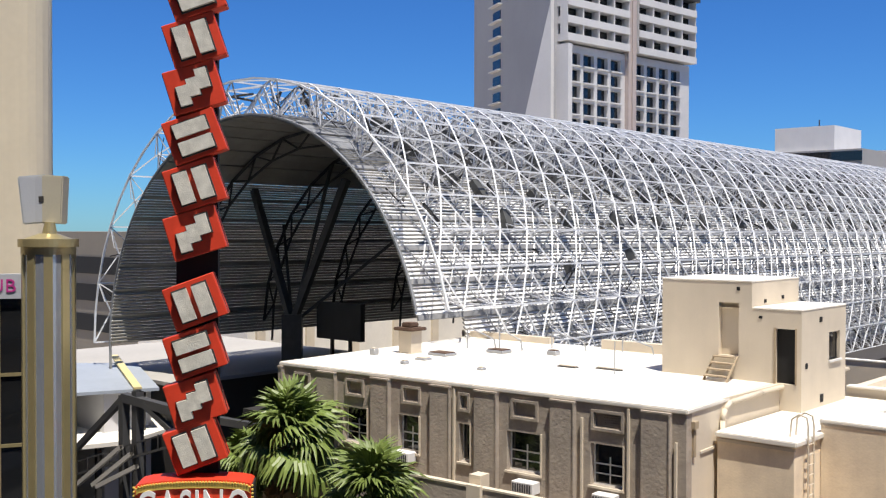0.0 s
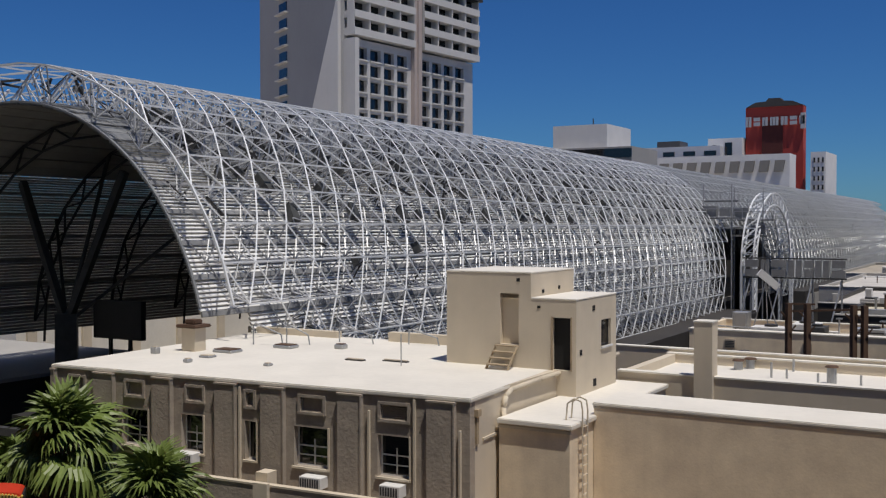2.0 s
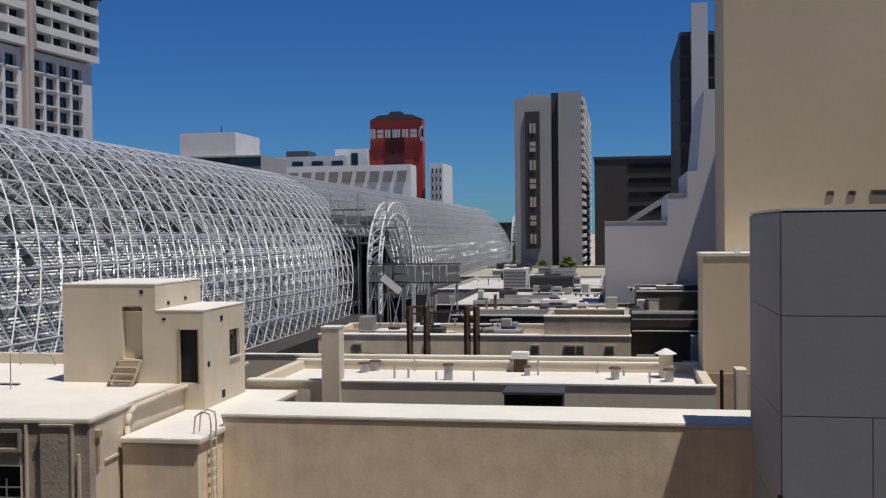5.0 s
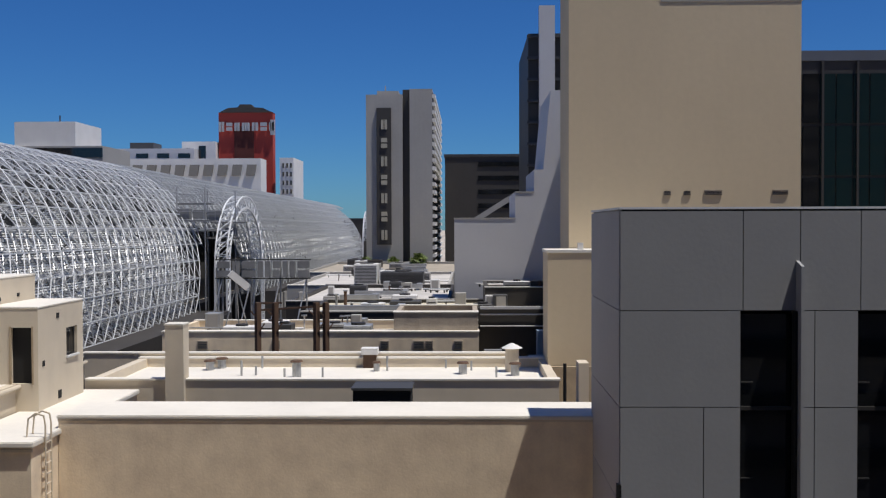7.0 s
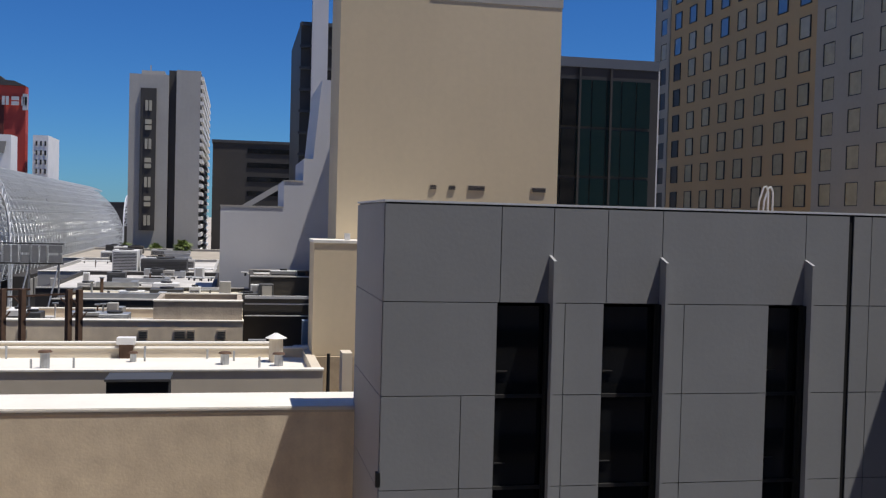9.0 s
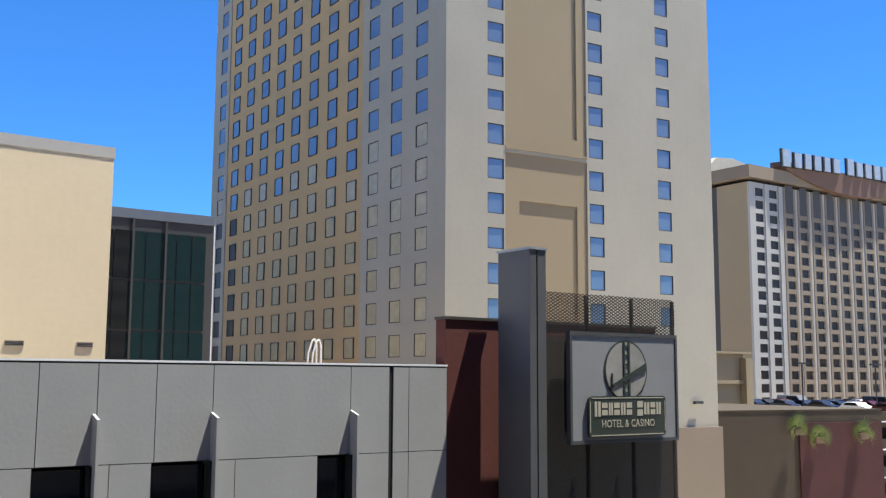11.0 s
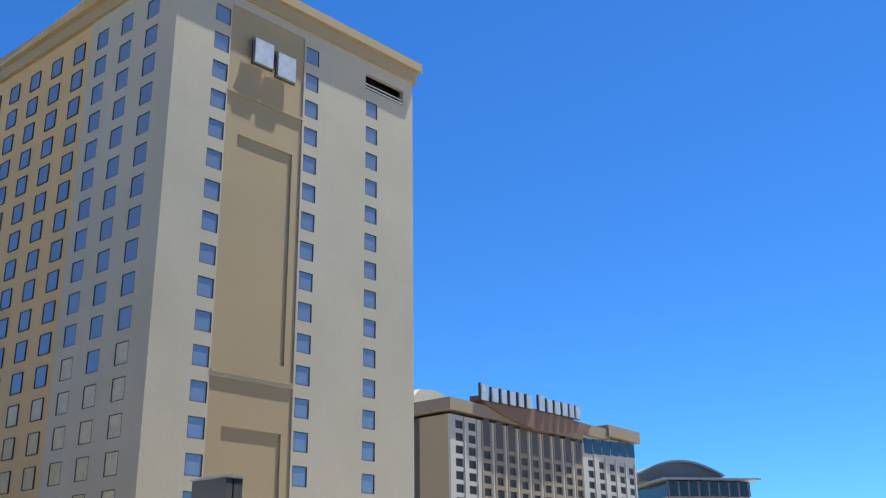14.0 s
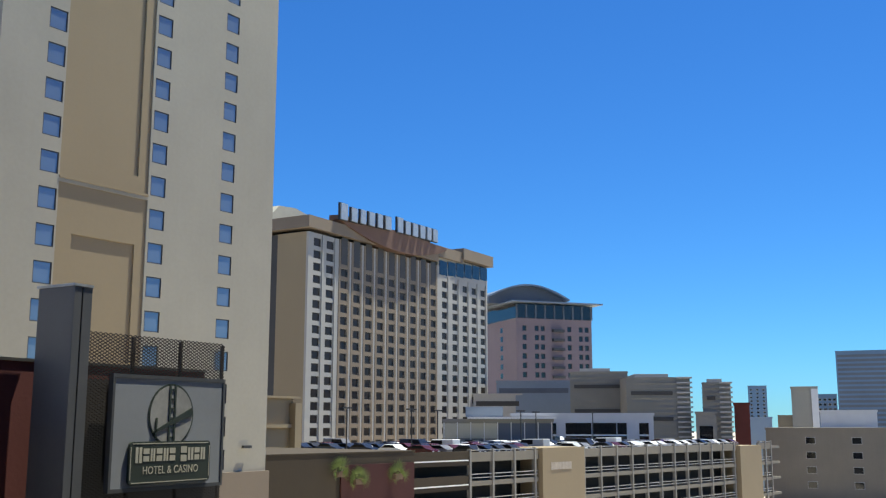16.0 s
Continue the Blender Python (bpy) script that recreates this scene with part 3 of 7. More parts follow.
pod = thing("pale_podium", "long pale sunlit hotel podium beyond the street canopy", "building")
boxes("wall", [(-98.0, -79.0, 60.0, 158.0, 0, 19.5)], "roofwhite", pod)
for i in range(16):
    boxes("pier", [(-79.0, -78.7, 61.0 + i * 6.2, 62.0 + i * 6.2, 0, 19.2)], "cream", pod)
# frontages along the street; the shade by the vaults is put into their dark colour
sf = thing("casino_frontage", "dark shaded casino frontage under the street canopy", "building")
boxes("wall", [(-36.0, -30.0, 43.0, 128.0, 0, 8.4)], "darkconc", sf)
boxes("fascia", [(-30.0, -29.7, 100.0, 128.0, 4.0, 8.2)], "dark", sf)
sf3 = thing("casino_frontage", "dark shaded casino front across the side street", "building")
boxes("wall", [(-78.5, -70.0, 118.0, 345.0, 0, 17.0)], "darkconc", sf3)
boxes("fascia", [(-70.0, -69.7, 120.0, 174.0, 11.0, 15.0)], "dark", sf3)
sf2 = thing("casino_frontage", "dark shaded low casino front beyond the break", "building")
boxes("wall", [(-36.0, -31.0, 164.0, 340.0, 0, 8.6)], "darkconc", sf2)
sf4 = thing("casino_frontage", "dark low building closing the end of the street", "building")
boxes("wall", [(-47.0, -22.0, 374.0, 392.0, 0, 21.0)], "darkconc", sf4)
boxes("parapet", [(-47.2, -21.8, 373.8, 374.4, 21.0, 21.8)], "dark", sf4)
for i in range(5):
    boxes("sign_panel", [(-30.95, -30.8, 166.0 + i * 5, 169.4 + i * 5, 5.4, 8.0)], "greyconc", sf2)


# ---------------------------------------------------------------- old four-storey hotel
def old_hotel():
    ht = thing("corner_hotel", "four-storey sand-coloured stucco hotel with white flat roof", "building", pose(-35.1, 28.54, 0, 0, 0, 3.59))
    W, D, Z = 18.87, 13.6, 13.3
    wins = [(3.73, 5.08), (6.73, 7.80), (9.73, 10.26), (11.91, 13.36), (15.37, 16.62)]
    holes = []
    for a, b in wins:
        for k in range(4):
            holes.append((a, b, 10.35 - 3.3 * k, 11.78 - 3.3 * k))
    vents = [(0.89, 1.85), (3.89, 4.93), (6.94, 7.89), (9.72, 10.25), (12.11, 13.27), (15.41, 16.66)]
    for a, b in vents:
        holes.append((a + 0.14, b - 0.14, 12.37, 12.82))
    bm = bmesh.new()
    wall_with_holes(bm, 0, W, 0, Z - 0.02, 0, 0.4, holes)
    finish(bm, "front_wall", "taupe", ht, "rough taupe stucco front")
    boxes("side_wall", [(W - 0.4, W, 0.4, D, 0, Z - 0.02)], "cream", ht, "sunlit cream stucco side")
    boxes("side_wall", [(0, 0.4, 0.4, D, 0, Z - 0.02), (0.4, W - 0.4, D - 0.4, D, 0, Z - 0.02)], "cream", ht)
    bm = bmesh.new()
    add_box(bm, -0.06, W + 0.06, -0.07, D + 0.05, Z - 0.16, Z)
    bmesh.ops.bevel(bm, geom=bm.edges[:], offset=0.035, segments=2, affect="EDGES")
    finish(bm, "roof", "roofwhite", ht, "white coated flat roof")
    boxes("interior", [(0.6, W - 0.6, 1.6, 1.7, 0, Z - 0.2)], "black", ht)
    # pilasters with their capping
    for a, b in ((0.0, 0.25), (2.35, 3.41), (5.39, 6.35), (8.44, 9.40), (10.54, 11.56), (13.83, 14.81), (17.34, 18.38)):
        bm = bmesh.new()
        add_box(bm, a, b, -0.16, 0.02, 9.6, 13.08)
        add_box(bm, a - 0.02, b + 0.02, -0.2, 0.02, 13.08, 13.14)
        add_box(bm, b - 0.05, b, -0.2, -0.15, 9.6, 13.08)
        finish(bm, "pilaster", "taupe", ht)
    for a, z0, z1 in ((16.80, 9.6, 13.1), (15.02, 9.6, 12.6), (9.5, 9.6, 13.05), (18.5, 9.6, 12.2)):
        boxes("moulding", [(a, a + 0.07, -0.1, 0.02, z0, z1)], "cream", ht)
    for a, b in wins:
        c, w = (a + b) / 2, b - a
        mull = [(-0.02, 0.02, -0.5, 0.2)] if w > 0.8 else []
        fr = ring_mesh("window_frame", w, 1.43, 0.06, 0.24, 0.32, "white")
        bars = mull + ([(-0.5, 0.5, -0.02, 0.02), (-0.5, 0.5, -0.27, -0.24)] if w > 0.8 else [])
        for k in range(4):
            win = mesh_part("window", fr, ht, pose(c, 0, 11.065 - 3.3 * k))
            for x0, x1, z0, z1 in bars:
                boxes("glazing_bar", [(x0 * (w - 0.12), x1 * (w - 0.12), 0.245 + 0.004 * (x1 - x0 > 0.5), 0.30, z0 * 1.3, z1 * 1.3)], "white", win)
            boxes("pane", [(-w / 2 + 0.06, w / 2 - 0.06, 0.27, 0.285, -0.655, 0.655)], "darkwin", win)
            if w > 0.8 and k == 0:
                boxes("blind", [(-w / 2 + 0.07, w / 2 - 0.07, 0.34, 0.36, 0.05, 0.64)], "darkconc", win)
            bm = bmesh.new()
            add_box(bm, -w / 2 - 0.06, w / 2 + 0.06, -0.08, 0.1, -0.79, -0.715)
            add_box(bm, w / 2, w / 2 + 0.06, -0.05, 0.02, -0.715, 0.75)
            finish(bm, "sill", "cream", win)
    for a, b in vents:
        bm = bmesh.new()
        x0, x1, z0, z1 = a, b, 12.24, 12.95
        for q in ((x0, x1, z1 - 0.1, z1), (x0, x1, z0, z0 + 0.1), (x0, x0 + 0.1, z0 + 0.1, z1 - 0.1), (x1 - 0.1, x1, z0 + 0.1, z1 - 0.1)):
            add_box(bm, q[0], q[1], -0.07, 0.02, q[2], q[3])
        v = finish(bm, "vent", "taupe", ht)
        boxes("vent_plate", [(x0 + 0.14, x1 - 0.14, 0.10, 0.14, 12.37, 12.82)], "taupe", v)
        if a in (0.89, 15.41):
            for i in range(5):
                boxes("vent_slat", [(a + 0.45, b - 0.16, 0.03, 0.09, 12.41 + i * 0.08, 12.45 + i * 0.08)], "taupe", v)
    # parapet wall of the porch below the windows
    boxes("porch_roof", [(0.2, 18.5, -1.1, 0.0, 9.0, 9.3)], "taupe", ht)
    bm = bmesh.new()
    wall_with_holes(bm, 0.2, 18.6, 0, 9.86, -1.3, -1.1, [(9.3, 11.1, 5.6, 9.15)])
    finish(bm, "porch_wall", "taupe", ht, "rough taupe porch parapet wall")
    boxes("porch_coping", [(0.15, 18.65, -1.33, -1.07, 9.86, 9.93)], "cream", ht)
    boxes("porch_window", [(9.3, 11.1, -1.18, -1.14, 5.6, 9.15)], "darkwin", ht)
    boxes("ledge_block", [(11.2, 11.8, -1.5, -1.33, 8.6, 10.0)], "cream", ht)
    boxes("ledge_block", [(11.0, 11.5, -1.05, -0.5, 9.3, 10.25)], "cream", ht)
    bm = bmesh.new()
    for z0, z1, grow in ((0, 13.14, 0.0), (13.14, 13.3, 0.05)):
        lo = [bm.verts.new((x, y, z0)) for x, y in ((W + 0.01, 2.6), (W + 0.78 + grow, D), (W + 0.01, D))]
        hi = [bm.verts.new((v.co.x, v.co.y, z1)) for v in lo]
        bm.faces.new(lo[::-1])
        bm.faces.new(hi)
        for i in range(3):
            bm.faces.new((lo[i], lo[(i + 1) % 3], hi[(i + 1) % 3], hi[i]))
    finish(bm, "side_return", "cream", ht)
    # rainwater head on the side wall
    boxes("rainwater_head", [(W - 0.02, W + 0.14, 0.35, 0.62, 12.62, 12.86), (W - 0.02, W + 0.08, 0.40, 0.56, 11.7, 12.62)], "wood", ht)
    # rounded moulding along the side
    bm = bmesh.new()
    pts = [(W + 0.12, 2.55, 8.0), (W + 0.12, 2.55, 12.6), (W + 0.12, 2.75, 12.95), (W + 0.12, 3.2, 13.12), (W + 0.32, 5.5, 13.2), (W + 0.95, 13.4, 13.28)]
    add_tube(bm, pts, 0.09, 8)
    finish(bm, "side_moulding", "cream", ht, smooth=True)
    boxes("side_pipe", [(W + 0.85, W + 1.05, 12.6, 12.8, 8, 13.1)], "rust", ht)
    boxes("side_vent", [(W - 0.02, W + 0.03, 11.2, 11.45, 12.05, 12.3)], "black", ht)
    boxes("side_ledge", [(W - 0.02, W + 0.05, 1.0, 2.3, 11.72, 11.80)], "cream", ht)
    return ht


old_hotel()


def air_conditioner(m, w=0.75, label="white window air conditioner under a hotel window"):
    ac = thing("air_conditioner", label, "air conditioner", m, group="window air conditioners")
    bm = bmesh.new()
    add_box(bm, -w / 2, w / 2, -0.45, 0.05, 0, 0.42)
    bmesh.ops.bevel(bm, geom=bm.edges[:], offset=0.02, segments=1, affect="EDGES")
    finish(bm, "case", "white", ac)
    boxes("grille", [(-w / 2 + 0.05 + i * 0.1, -w / 2 + 0.11 + i * 0.1, -0.465, -0.44, 0.06, 0.36) for i in range(int((w - 0.1) / 0.1))], "postgrey", ac)
    return ac


HOTEL = pose(-35.1, 28.54, 0, 0, 0, 3.59)
air_conditioner(HOTEL @ pose(12.9, -0.05, 9.72), 0.9)
air_conditioner(HOTEL @ pose(16.1, -0.05, 9.78), 0.8)
air_conditioner(HOTEL @ pose(7.2, -0.05, 10.0), 0.9, "white window unit half hidden by palm fronds")


def penthouse():
    ph = thing("roof_penthouse", "stepped cream stucco stair tower on a white hotel roof", "building")
    Z = 13.3
    bm = bmesh.new()   # front with door and blind niche
    wall_with_holes(bm, -21.3, -15.55, Z, 16.05, 36.95, 37.2, [(-16.55, -15.78, Z + 0.02, 15.36), (-18.84, -18.01, 14.2, 16.04)])
    wall_with_holes(bm, -21.3, -17.48, 16.05, 17.05, 36.95, 37.2, [(-18.84, -18.01, 16.05, 16.24)])
    bmesh.ops.remove_doubles(bm, verts=bm.verts, dist=0.001)
    finish(bm, "front_wall", "cream", ph)
    boxes("niche_back", [(-18.9, -17.95, 37.2, 37.3, 14.1, 16.3)], "cream", ph)
    bm = bmesh.new()
    add_box(bm, -21.3, -21.05, 37.2, 41.0, Z, 17.05)
    add_box(bm, -17.73, -17.48, 37.2, 41.0, 16.05, 17.05)
    add_box(bm, -21.3, -17.48, 41.0, 41.25, Z, 17.05)
    add_box(bm, -17.48, -15.55, 41.0, 41.25, Z, 16.05)
    finish(bm, "back_wall", "cream", ph)
    bm = bmesh.new()   # right side with a window
    wall_with_holes(bm, 0, 3.8, Z, 16.05, 0, 0.25, [(2.35, 3.45, 14.02, 15.1)])
    ob = finish(bm, "side_wall", "cream", ph)
    ob.matrix_basis = pose(-15.55, 37.2, 0, 0, 0, 90)
    boxes("lower_vent", [(-15.56, -15.53, 38.7, 39.0, 12.5, 12.8)], "black", ph)
    boxes("lower_wall", [(-17.0, -15.55, 36.95, 41.25, 0, 13.3)], "cream", ph)
    wf = ring_mesh("window_frame", 1.1, 1.08, 0.05, 0.12, 0.18, "dark", [(-0.02, 0.02, -0.5, 0.5)])
    w = mesh_part("window", wf, ph, pose(-15.55, 37.2 + 2.9, 14.56, 0, 0, 90))
    boxes("pane", [(-0.5, 0.5, 0.14, 0.15, -0.5, 0.5)], "darkwin", w)
    boxes("sill", [(-0.6, 0.6, -0.08, 0.12, -0.62, -0.54)], "white", w)
    bm = bmesh.new()
    add_box(bm, -21.32, -17.46, 36.93, 41.27, 17.05, 17.12)
    add_box(bm, -17.46, -15.53, 36.93, 41.27, 16.05, 16.12)
    bmesh.ops.bevel(bm, geom=bm.edges[:], offset=0.02, segments=1, affect="EDGES")
    finish(bm, "roof", "roofwhite", ph)
    # black sheet in place of the dark inside the doorway
    boxes("doorway_shade", [(-16.7, -15.6, 37.12, 37.18, Z, 15.4)], "black", ph, "black sheet standing for the doorway shade")
    boxes("door_frame", [(-16.6, -16.53, 36.92, 37.0, Z, 15.4), (-15.78, -15.72, 36.92, 37.0, Z, 15.4)], "wood", ph)
    for hole in ((-18.1, -17.96, 36.93, 36.96, 16.72, 16.86), (-17.2, -17.06, 36.93, 36.96, 15.7, 15.8), (-17.49, -17.46, 38.0, 38.2, 16.22, 16.36), (-17.49, -17.46, 39.6, 39.8, 16.3, 16.44),
                 (-15.56, -15.53, 38.6, 38.85, 15.55, 15.75), (-15.56, -15.53, 37.3, 37.5, 13.9, 14.1)):
        boxes("drain_hole", [hole], "black", ph)
    st = thing("roof_steps", "weathered wooden steps up to a walled-up door", "steps")
    bm = bmesh.new()
    for i in range(4):
        boxes("tread", [(-18.95, -18.05, 36.9 - 0.24 * (i + 1), 36.9 - 0.24 * i, 14.13 - 0.22 * i, 14.18 - 0.22 * i)], "wood", st)
    for x in (-19.0, -18.05):
        bm = bmesh.new()
        add_prism(bm, [(0, 14.2), (0.05, 14.2), (1.0, 13.32), (0.85, 13.30)], 0, 0.05)
        for v in bm.verts:
            v.co = Vector((x + v.co.y, 36.93 - v.co.x, v.co.z))
        finish(bm, "stringer", "wood", st)


penthouse()


def roof_hut():
    h = thing("roof_vent_hut", "small cream roof shaft with a rust-brown cap", "vent")
    boxes("shaft", [(-33.6, -32.8, 34.3, 35.0, 13.3, 14.35)], "cream", h)
    bm = bmesh.new()
    add_box(bm, -33.8, -32.6, 34.1, 35.2, 14.35, 14.5)
    add_box(bm, -33.5, -32.9, 34.35, 34.95, 14.5, 14.72)
    bmesh.ops.bevel(bm, geom=bm.edges[:], offset=0.05, segments=2, affect="EDGES")
    finish(bm, "cap", "rust", h)


roof_hut()
rnd = random.Random(11)
for i, (x, y, w, d, hh) in enumerate(((-31.5, 35.0, 1.1, 0.8, 0.12), (-30.2, 37.5, 1.0, 0.7, 0.14), (-27.8, 38.5, 0.5, 0.4, 0.2), (-33.9, 33.0, 0.35, 0.3, 0.28), (-30.6, 31.6, 0.3, 0.3, 0.14), (-27.0, 32.4, 0.3, 0.3, 0.1), (-31.0, 33.2, 0.6, 0.5, 0.08), (-24.9, 35.5, 0.9, 0.3, 0.05), (-23.2, 36.0, 1.2, 0.25, 0.05))):
    hb = thing("roof_hatch", "low dark roof hatch on white coating" if i < 3 else "small grey roof fitting on white coating", "hatch", pose(x, y, 13.3), group="roof hatches")
    bm = bmesh.new()
    add_box(bm, -w / 2, w / 2, -d / 2, d / 2, 0, hh)
    bmesh.ops.bevel(bm, geom=bm.edges[:], offset=min(0.03, hh * 0.3), segments=1, affect="EDGES")
    finish(bm, "curb", "galv" if i < 7 else "darkconc", hb)
    boxes("lid", [(-w / 2 + 0.06, w / 2 - 0.06, -d / 2 + 0.06, d / 2 - 0.06, hh, hh + 0.04)], "cream" if i > 2 else "rust", hb)
for i, (x, y, lx, hh) in enumerate(((-32.4, 37.8, 1.6, 0.9), (-31.2, 38.8, 1.2, 0.8), (-29.4, 40.6, 1.8, 0.7), (-26.0, 41.5, 1.5, 0.6))):
    pp = thing("roof_pipe", "thin bent grey conduit rising from the roof", "pipe", pose(x, y, 13.3), group="roof pipes")
    bm = bmesh.new()
    add_tube(bm, [(0, 0, 0), (0, 0, hh), (0.15, 0, hh + 0.12), (lx, 0.1, hh * 0.6), (lx + 0.1, 0.1, 0.0)], 0.035, 6)
    finish(bm, "conduit", "galv", pp)
mast = thing("roof_mast", "thin grey pole on the white roof", "pole", pose(-22.3, 35.0, 13.3))
bm = bmesh.new()
add_tube(bm, [(0, 0, 0), (0, 0, 1.3)], 0.025, 6)
finish(bm, "pole", "galv", mast)
rear = boxes("parapet", [(-36.3, -30.5, 41.9, 42.3, 13.3, 13.62), (-27.5, -21.4, 42.0, 42.4, 13.3, 13.75)], "cream")
tagged(rear, "low cream parapet at the back of the roof", "parapet")


# ---------------------------------------------------------------- annex, long blank wall and the roofs behind it
def annex():
    an = thing("annex", "low cream stucco annex with white cap", "building")
    boxes("wall", [(-16.25, -13.62, 31.8, 42.0, 0, 12.14)], "wallstucco", an)
    bm = bmesh.new()
    add_box(bm, -16.3, -13.5, 31.68, 42.0, 12.14, 12.32)
    bmesh.ops.bevel(bm, geom=bm.edges[:], offset=0.03, segments=2, affect="EDGES")
    finish(bm, "cap", "roofwhite", an)
    boxes("string_course", [(-16.27, -13.56, 31.74, 31.81, 12.0, 12.1)], "cream", an)
    ld = thing("wall_ladder", "cream steel ladder with hooped top on the annex side", "ladder")
    bm = bmesh.new()
    for y in (32.5, 32.95):
        add_tube(bm, [(-13.45, y, 5), (-13.45, y, 12.7), (-13.5, y, 13.0), (-13.75, y, 13.08), (-14.0, y, 12.9), (-14.05, y, 12.33)], 0.03, 6)
    finish(bm, "rail", "cream", ld)
    for i in range(22):
        bm = bmesh.new()
        add_tube(bm, [(-13.45, 32.5, 5.2 + i * 0.33), (-13.45, 32.95, 5.2 + i * 0.33)], 0.02, 5)
        finish(bm, "rung", "cream", ld)


annex()


def blank_wall():
    w = thing("blank_wall", "long blank sand stucco wall with white coping", "building")
    boxes("wall", [(-13.6, 9.0, 33.9, 36.4, 0, 12.56)], "wallstucco", w)
    bm = bmesh.new()
    add_box(bm, -13.66, 9.0, 33.87, 36.6, 12.63, 12.76)
    bmesh.ops.bevel(bm, geom=bm.edges[:], offset=0.03, segments=2, affect="EDGES")
    finish(bm, "coping", "roofwhite", w)
    boxes("coping_edge", [(-13.62, 9.0, 33.885, 36.5, 12.56, 12.63)], "cream", w)


blank_wall()
bb = thing("roof_unit", "black low roof unit with grey lid", "air conditioner")
boxes("case", [(-4.27, -2.14, 37.9, 39.4, 11.3, 12.95)], "black", bb)
boxes("lid", [(-4.33, -2.08, 37.84, 39.46, 12.95, 13.04)], "postgrey", bb)


def flat_building(name, label, x0, x1, y0, y1, z, wall, roof, par=0.5, thick=0.3, windows=0):
    b = thing(name, label, "building")
    for q in ((x0, x1, y0, y0 + thick, 0, z), (x0, x1, y1 - thick, y1, 0, z), (x0, x0 + thick, y0 + thick, y1 - thick, 0, z), (x1 - thick, x1, y0 + thick, y1 - thick, 0, z)):
        boxes("wall", [q], wall, b)
    boxes("roof", [(x0 + thick, x1 - thick, y0 + thick, y1 - thick, z - par - 0.3, z - par)], roof, b)
    top = "roofwhite" if wall != "darkconc" else "greyconc"
    boxes("coping", [(x0 - 0.04, x1 + 0.04, y0 - 0.05, y0 + thick + (0.04 if y0 < 50 else 0.5), z, z + 0.07)], top, b)
    boxes("coping", [(x0 - 0.04, x1 + 0.04, y1 - thick - 0.04, y1 + 0.05, z, z + 0.07)], top, b)
    return b


flat_building("low_block", "cream low block with white roof behind the long wall", -15.8, 3.7, 42.2, 49.4, 12.66, "cream", "roofwhite", 0.4, 0.4)
lb = boxes("roof_gap", [(-15.8, 4.0, 36.4, 42.2, 10.9, 11.3)], "asphalt")
tagged(lb, "dark bitumen roof strip behind the coping", "roof", kind="structure")
up = thing("parapet_step", "raised cream rear parapet with pale coping", "parapet")
boxes("wall", [(-18.6, 2.1, 49.4, 49.75, 0, 12.86)], "cream", up)
boxes("coping", [(-18.7, 2.15, 49.36, 49.8, 12.86, 12.92)], "roofwhite", up)
ch = thing("chimney", "square cream stucco chimney pier", "chimney")
boxes("shaft", [(-12.42, -11.66, 41.9, 42.7, 0, 14.96)], "cream", ch)
boxes("cap", [(-12.45, -11.63, 41.87, 42.73, 14.96, 15.02)], "roofwhite", ch)
vt = thing("roof_vent", "white round vent with conical cap on the parapet", "vent", pose(2.0, 47.6, 12.26))
bm = bmesh.new()
bmesh.ops.create_cone(bm, cap_ends=True, segments=14, radius1=0.32, radius2=0.32, depth=1.1, matrix=pose(0, 0, 0.55))
finish(bm, "pipe", "cream", vt, smooth=False)
bm = bmesh.new()
bmesh.ops.create_cone(bm, cap_ends=True, segments=14, radius1=0.5, radius2=0.08, depth=0.22, matrix=pose(0, 0, 1.2))
finish(bm, "cap", "white", vt)
bp = thing("black_pole", "thin black steel pole at the wall end", "pole", pose(3.75, 40.4, 11.3))
bm = bmesh.new()
add_tube(bm, [(0, 0, 0), (0, 0, 2.3)], 0.07, 8)
finish(bm, "pole", "black", bp)
rnd = random.Random(5)
for i in range(16):
    x, y = rnd.uniform(-15, 3), rnd.uniform(45.0, 48.8)
    sv = thing("roof_stub", "short grey vent pipe on a white roof", "vent", pose(x, y, 12.26), group="roof vent stubs")
    bm = bmesh.new()
    h, w = rnd.uniform(0.35, 0.75), rnd.choice((0.05, 0.05, 0.14, 0.2))
    bmesh.ops.create_cone(bm, cap_ends=True, segments=10, radius1=w, radius2=w, depth=h, matrix=pose(0, 0, h / 2))
    finish(bm, "pipe", "galv", sv)
    if w > 0.1:
        bm = bmesh.new()
        bmesh.ops.create_cone(bm, cap_ends=True, segments=10, radius1=w * 1.5, radius2=w * 1.2, depth=0.08, matrix=pose(0, 0, h + 0.04))
        finish(bm, "cap", "rust", sv)
bx = thing("roof_cowl", "white and brown vent box on the parapet", "vent")
boxes("box", [(-5.0, -4.4, 48.7, 49.2, 12.26, 12.9)], "rust", bx)
boxes("lid", [(-5.1, -4.3, 48.6, 49.3, 12.9, 13.2)], "white", bx)

# second row of roofs
flat_building("back_block", "tan stucco block with stained wall", -18.0, 0.6, 60.0, 67.5, 12.78, "wallstucco", "grav", 0.5)
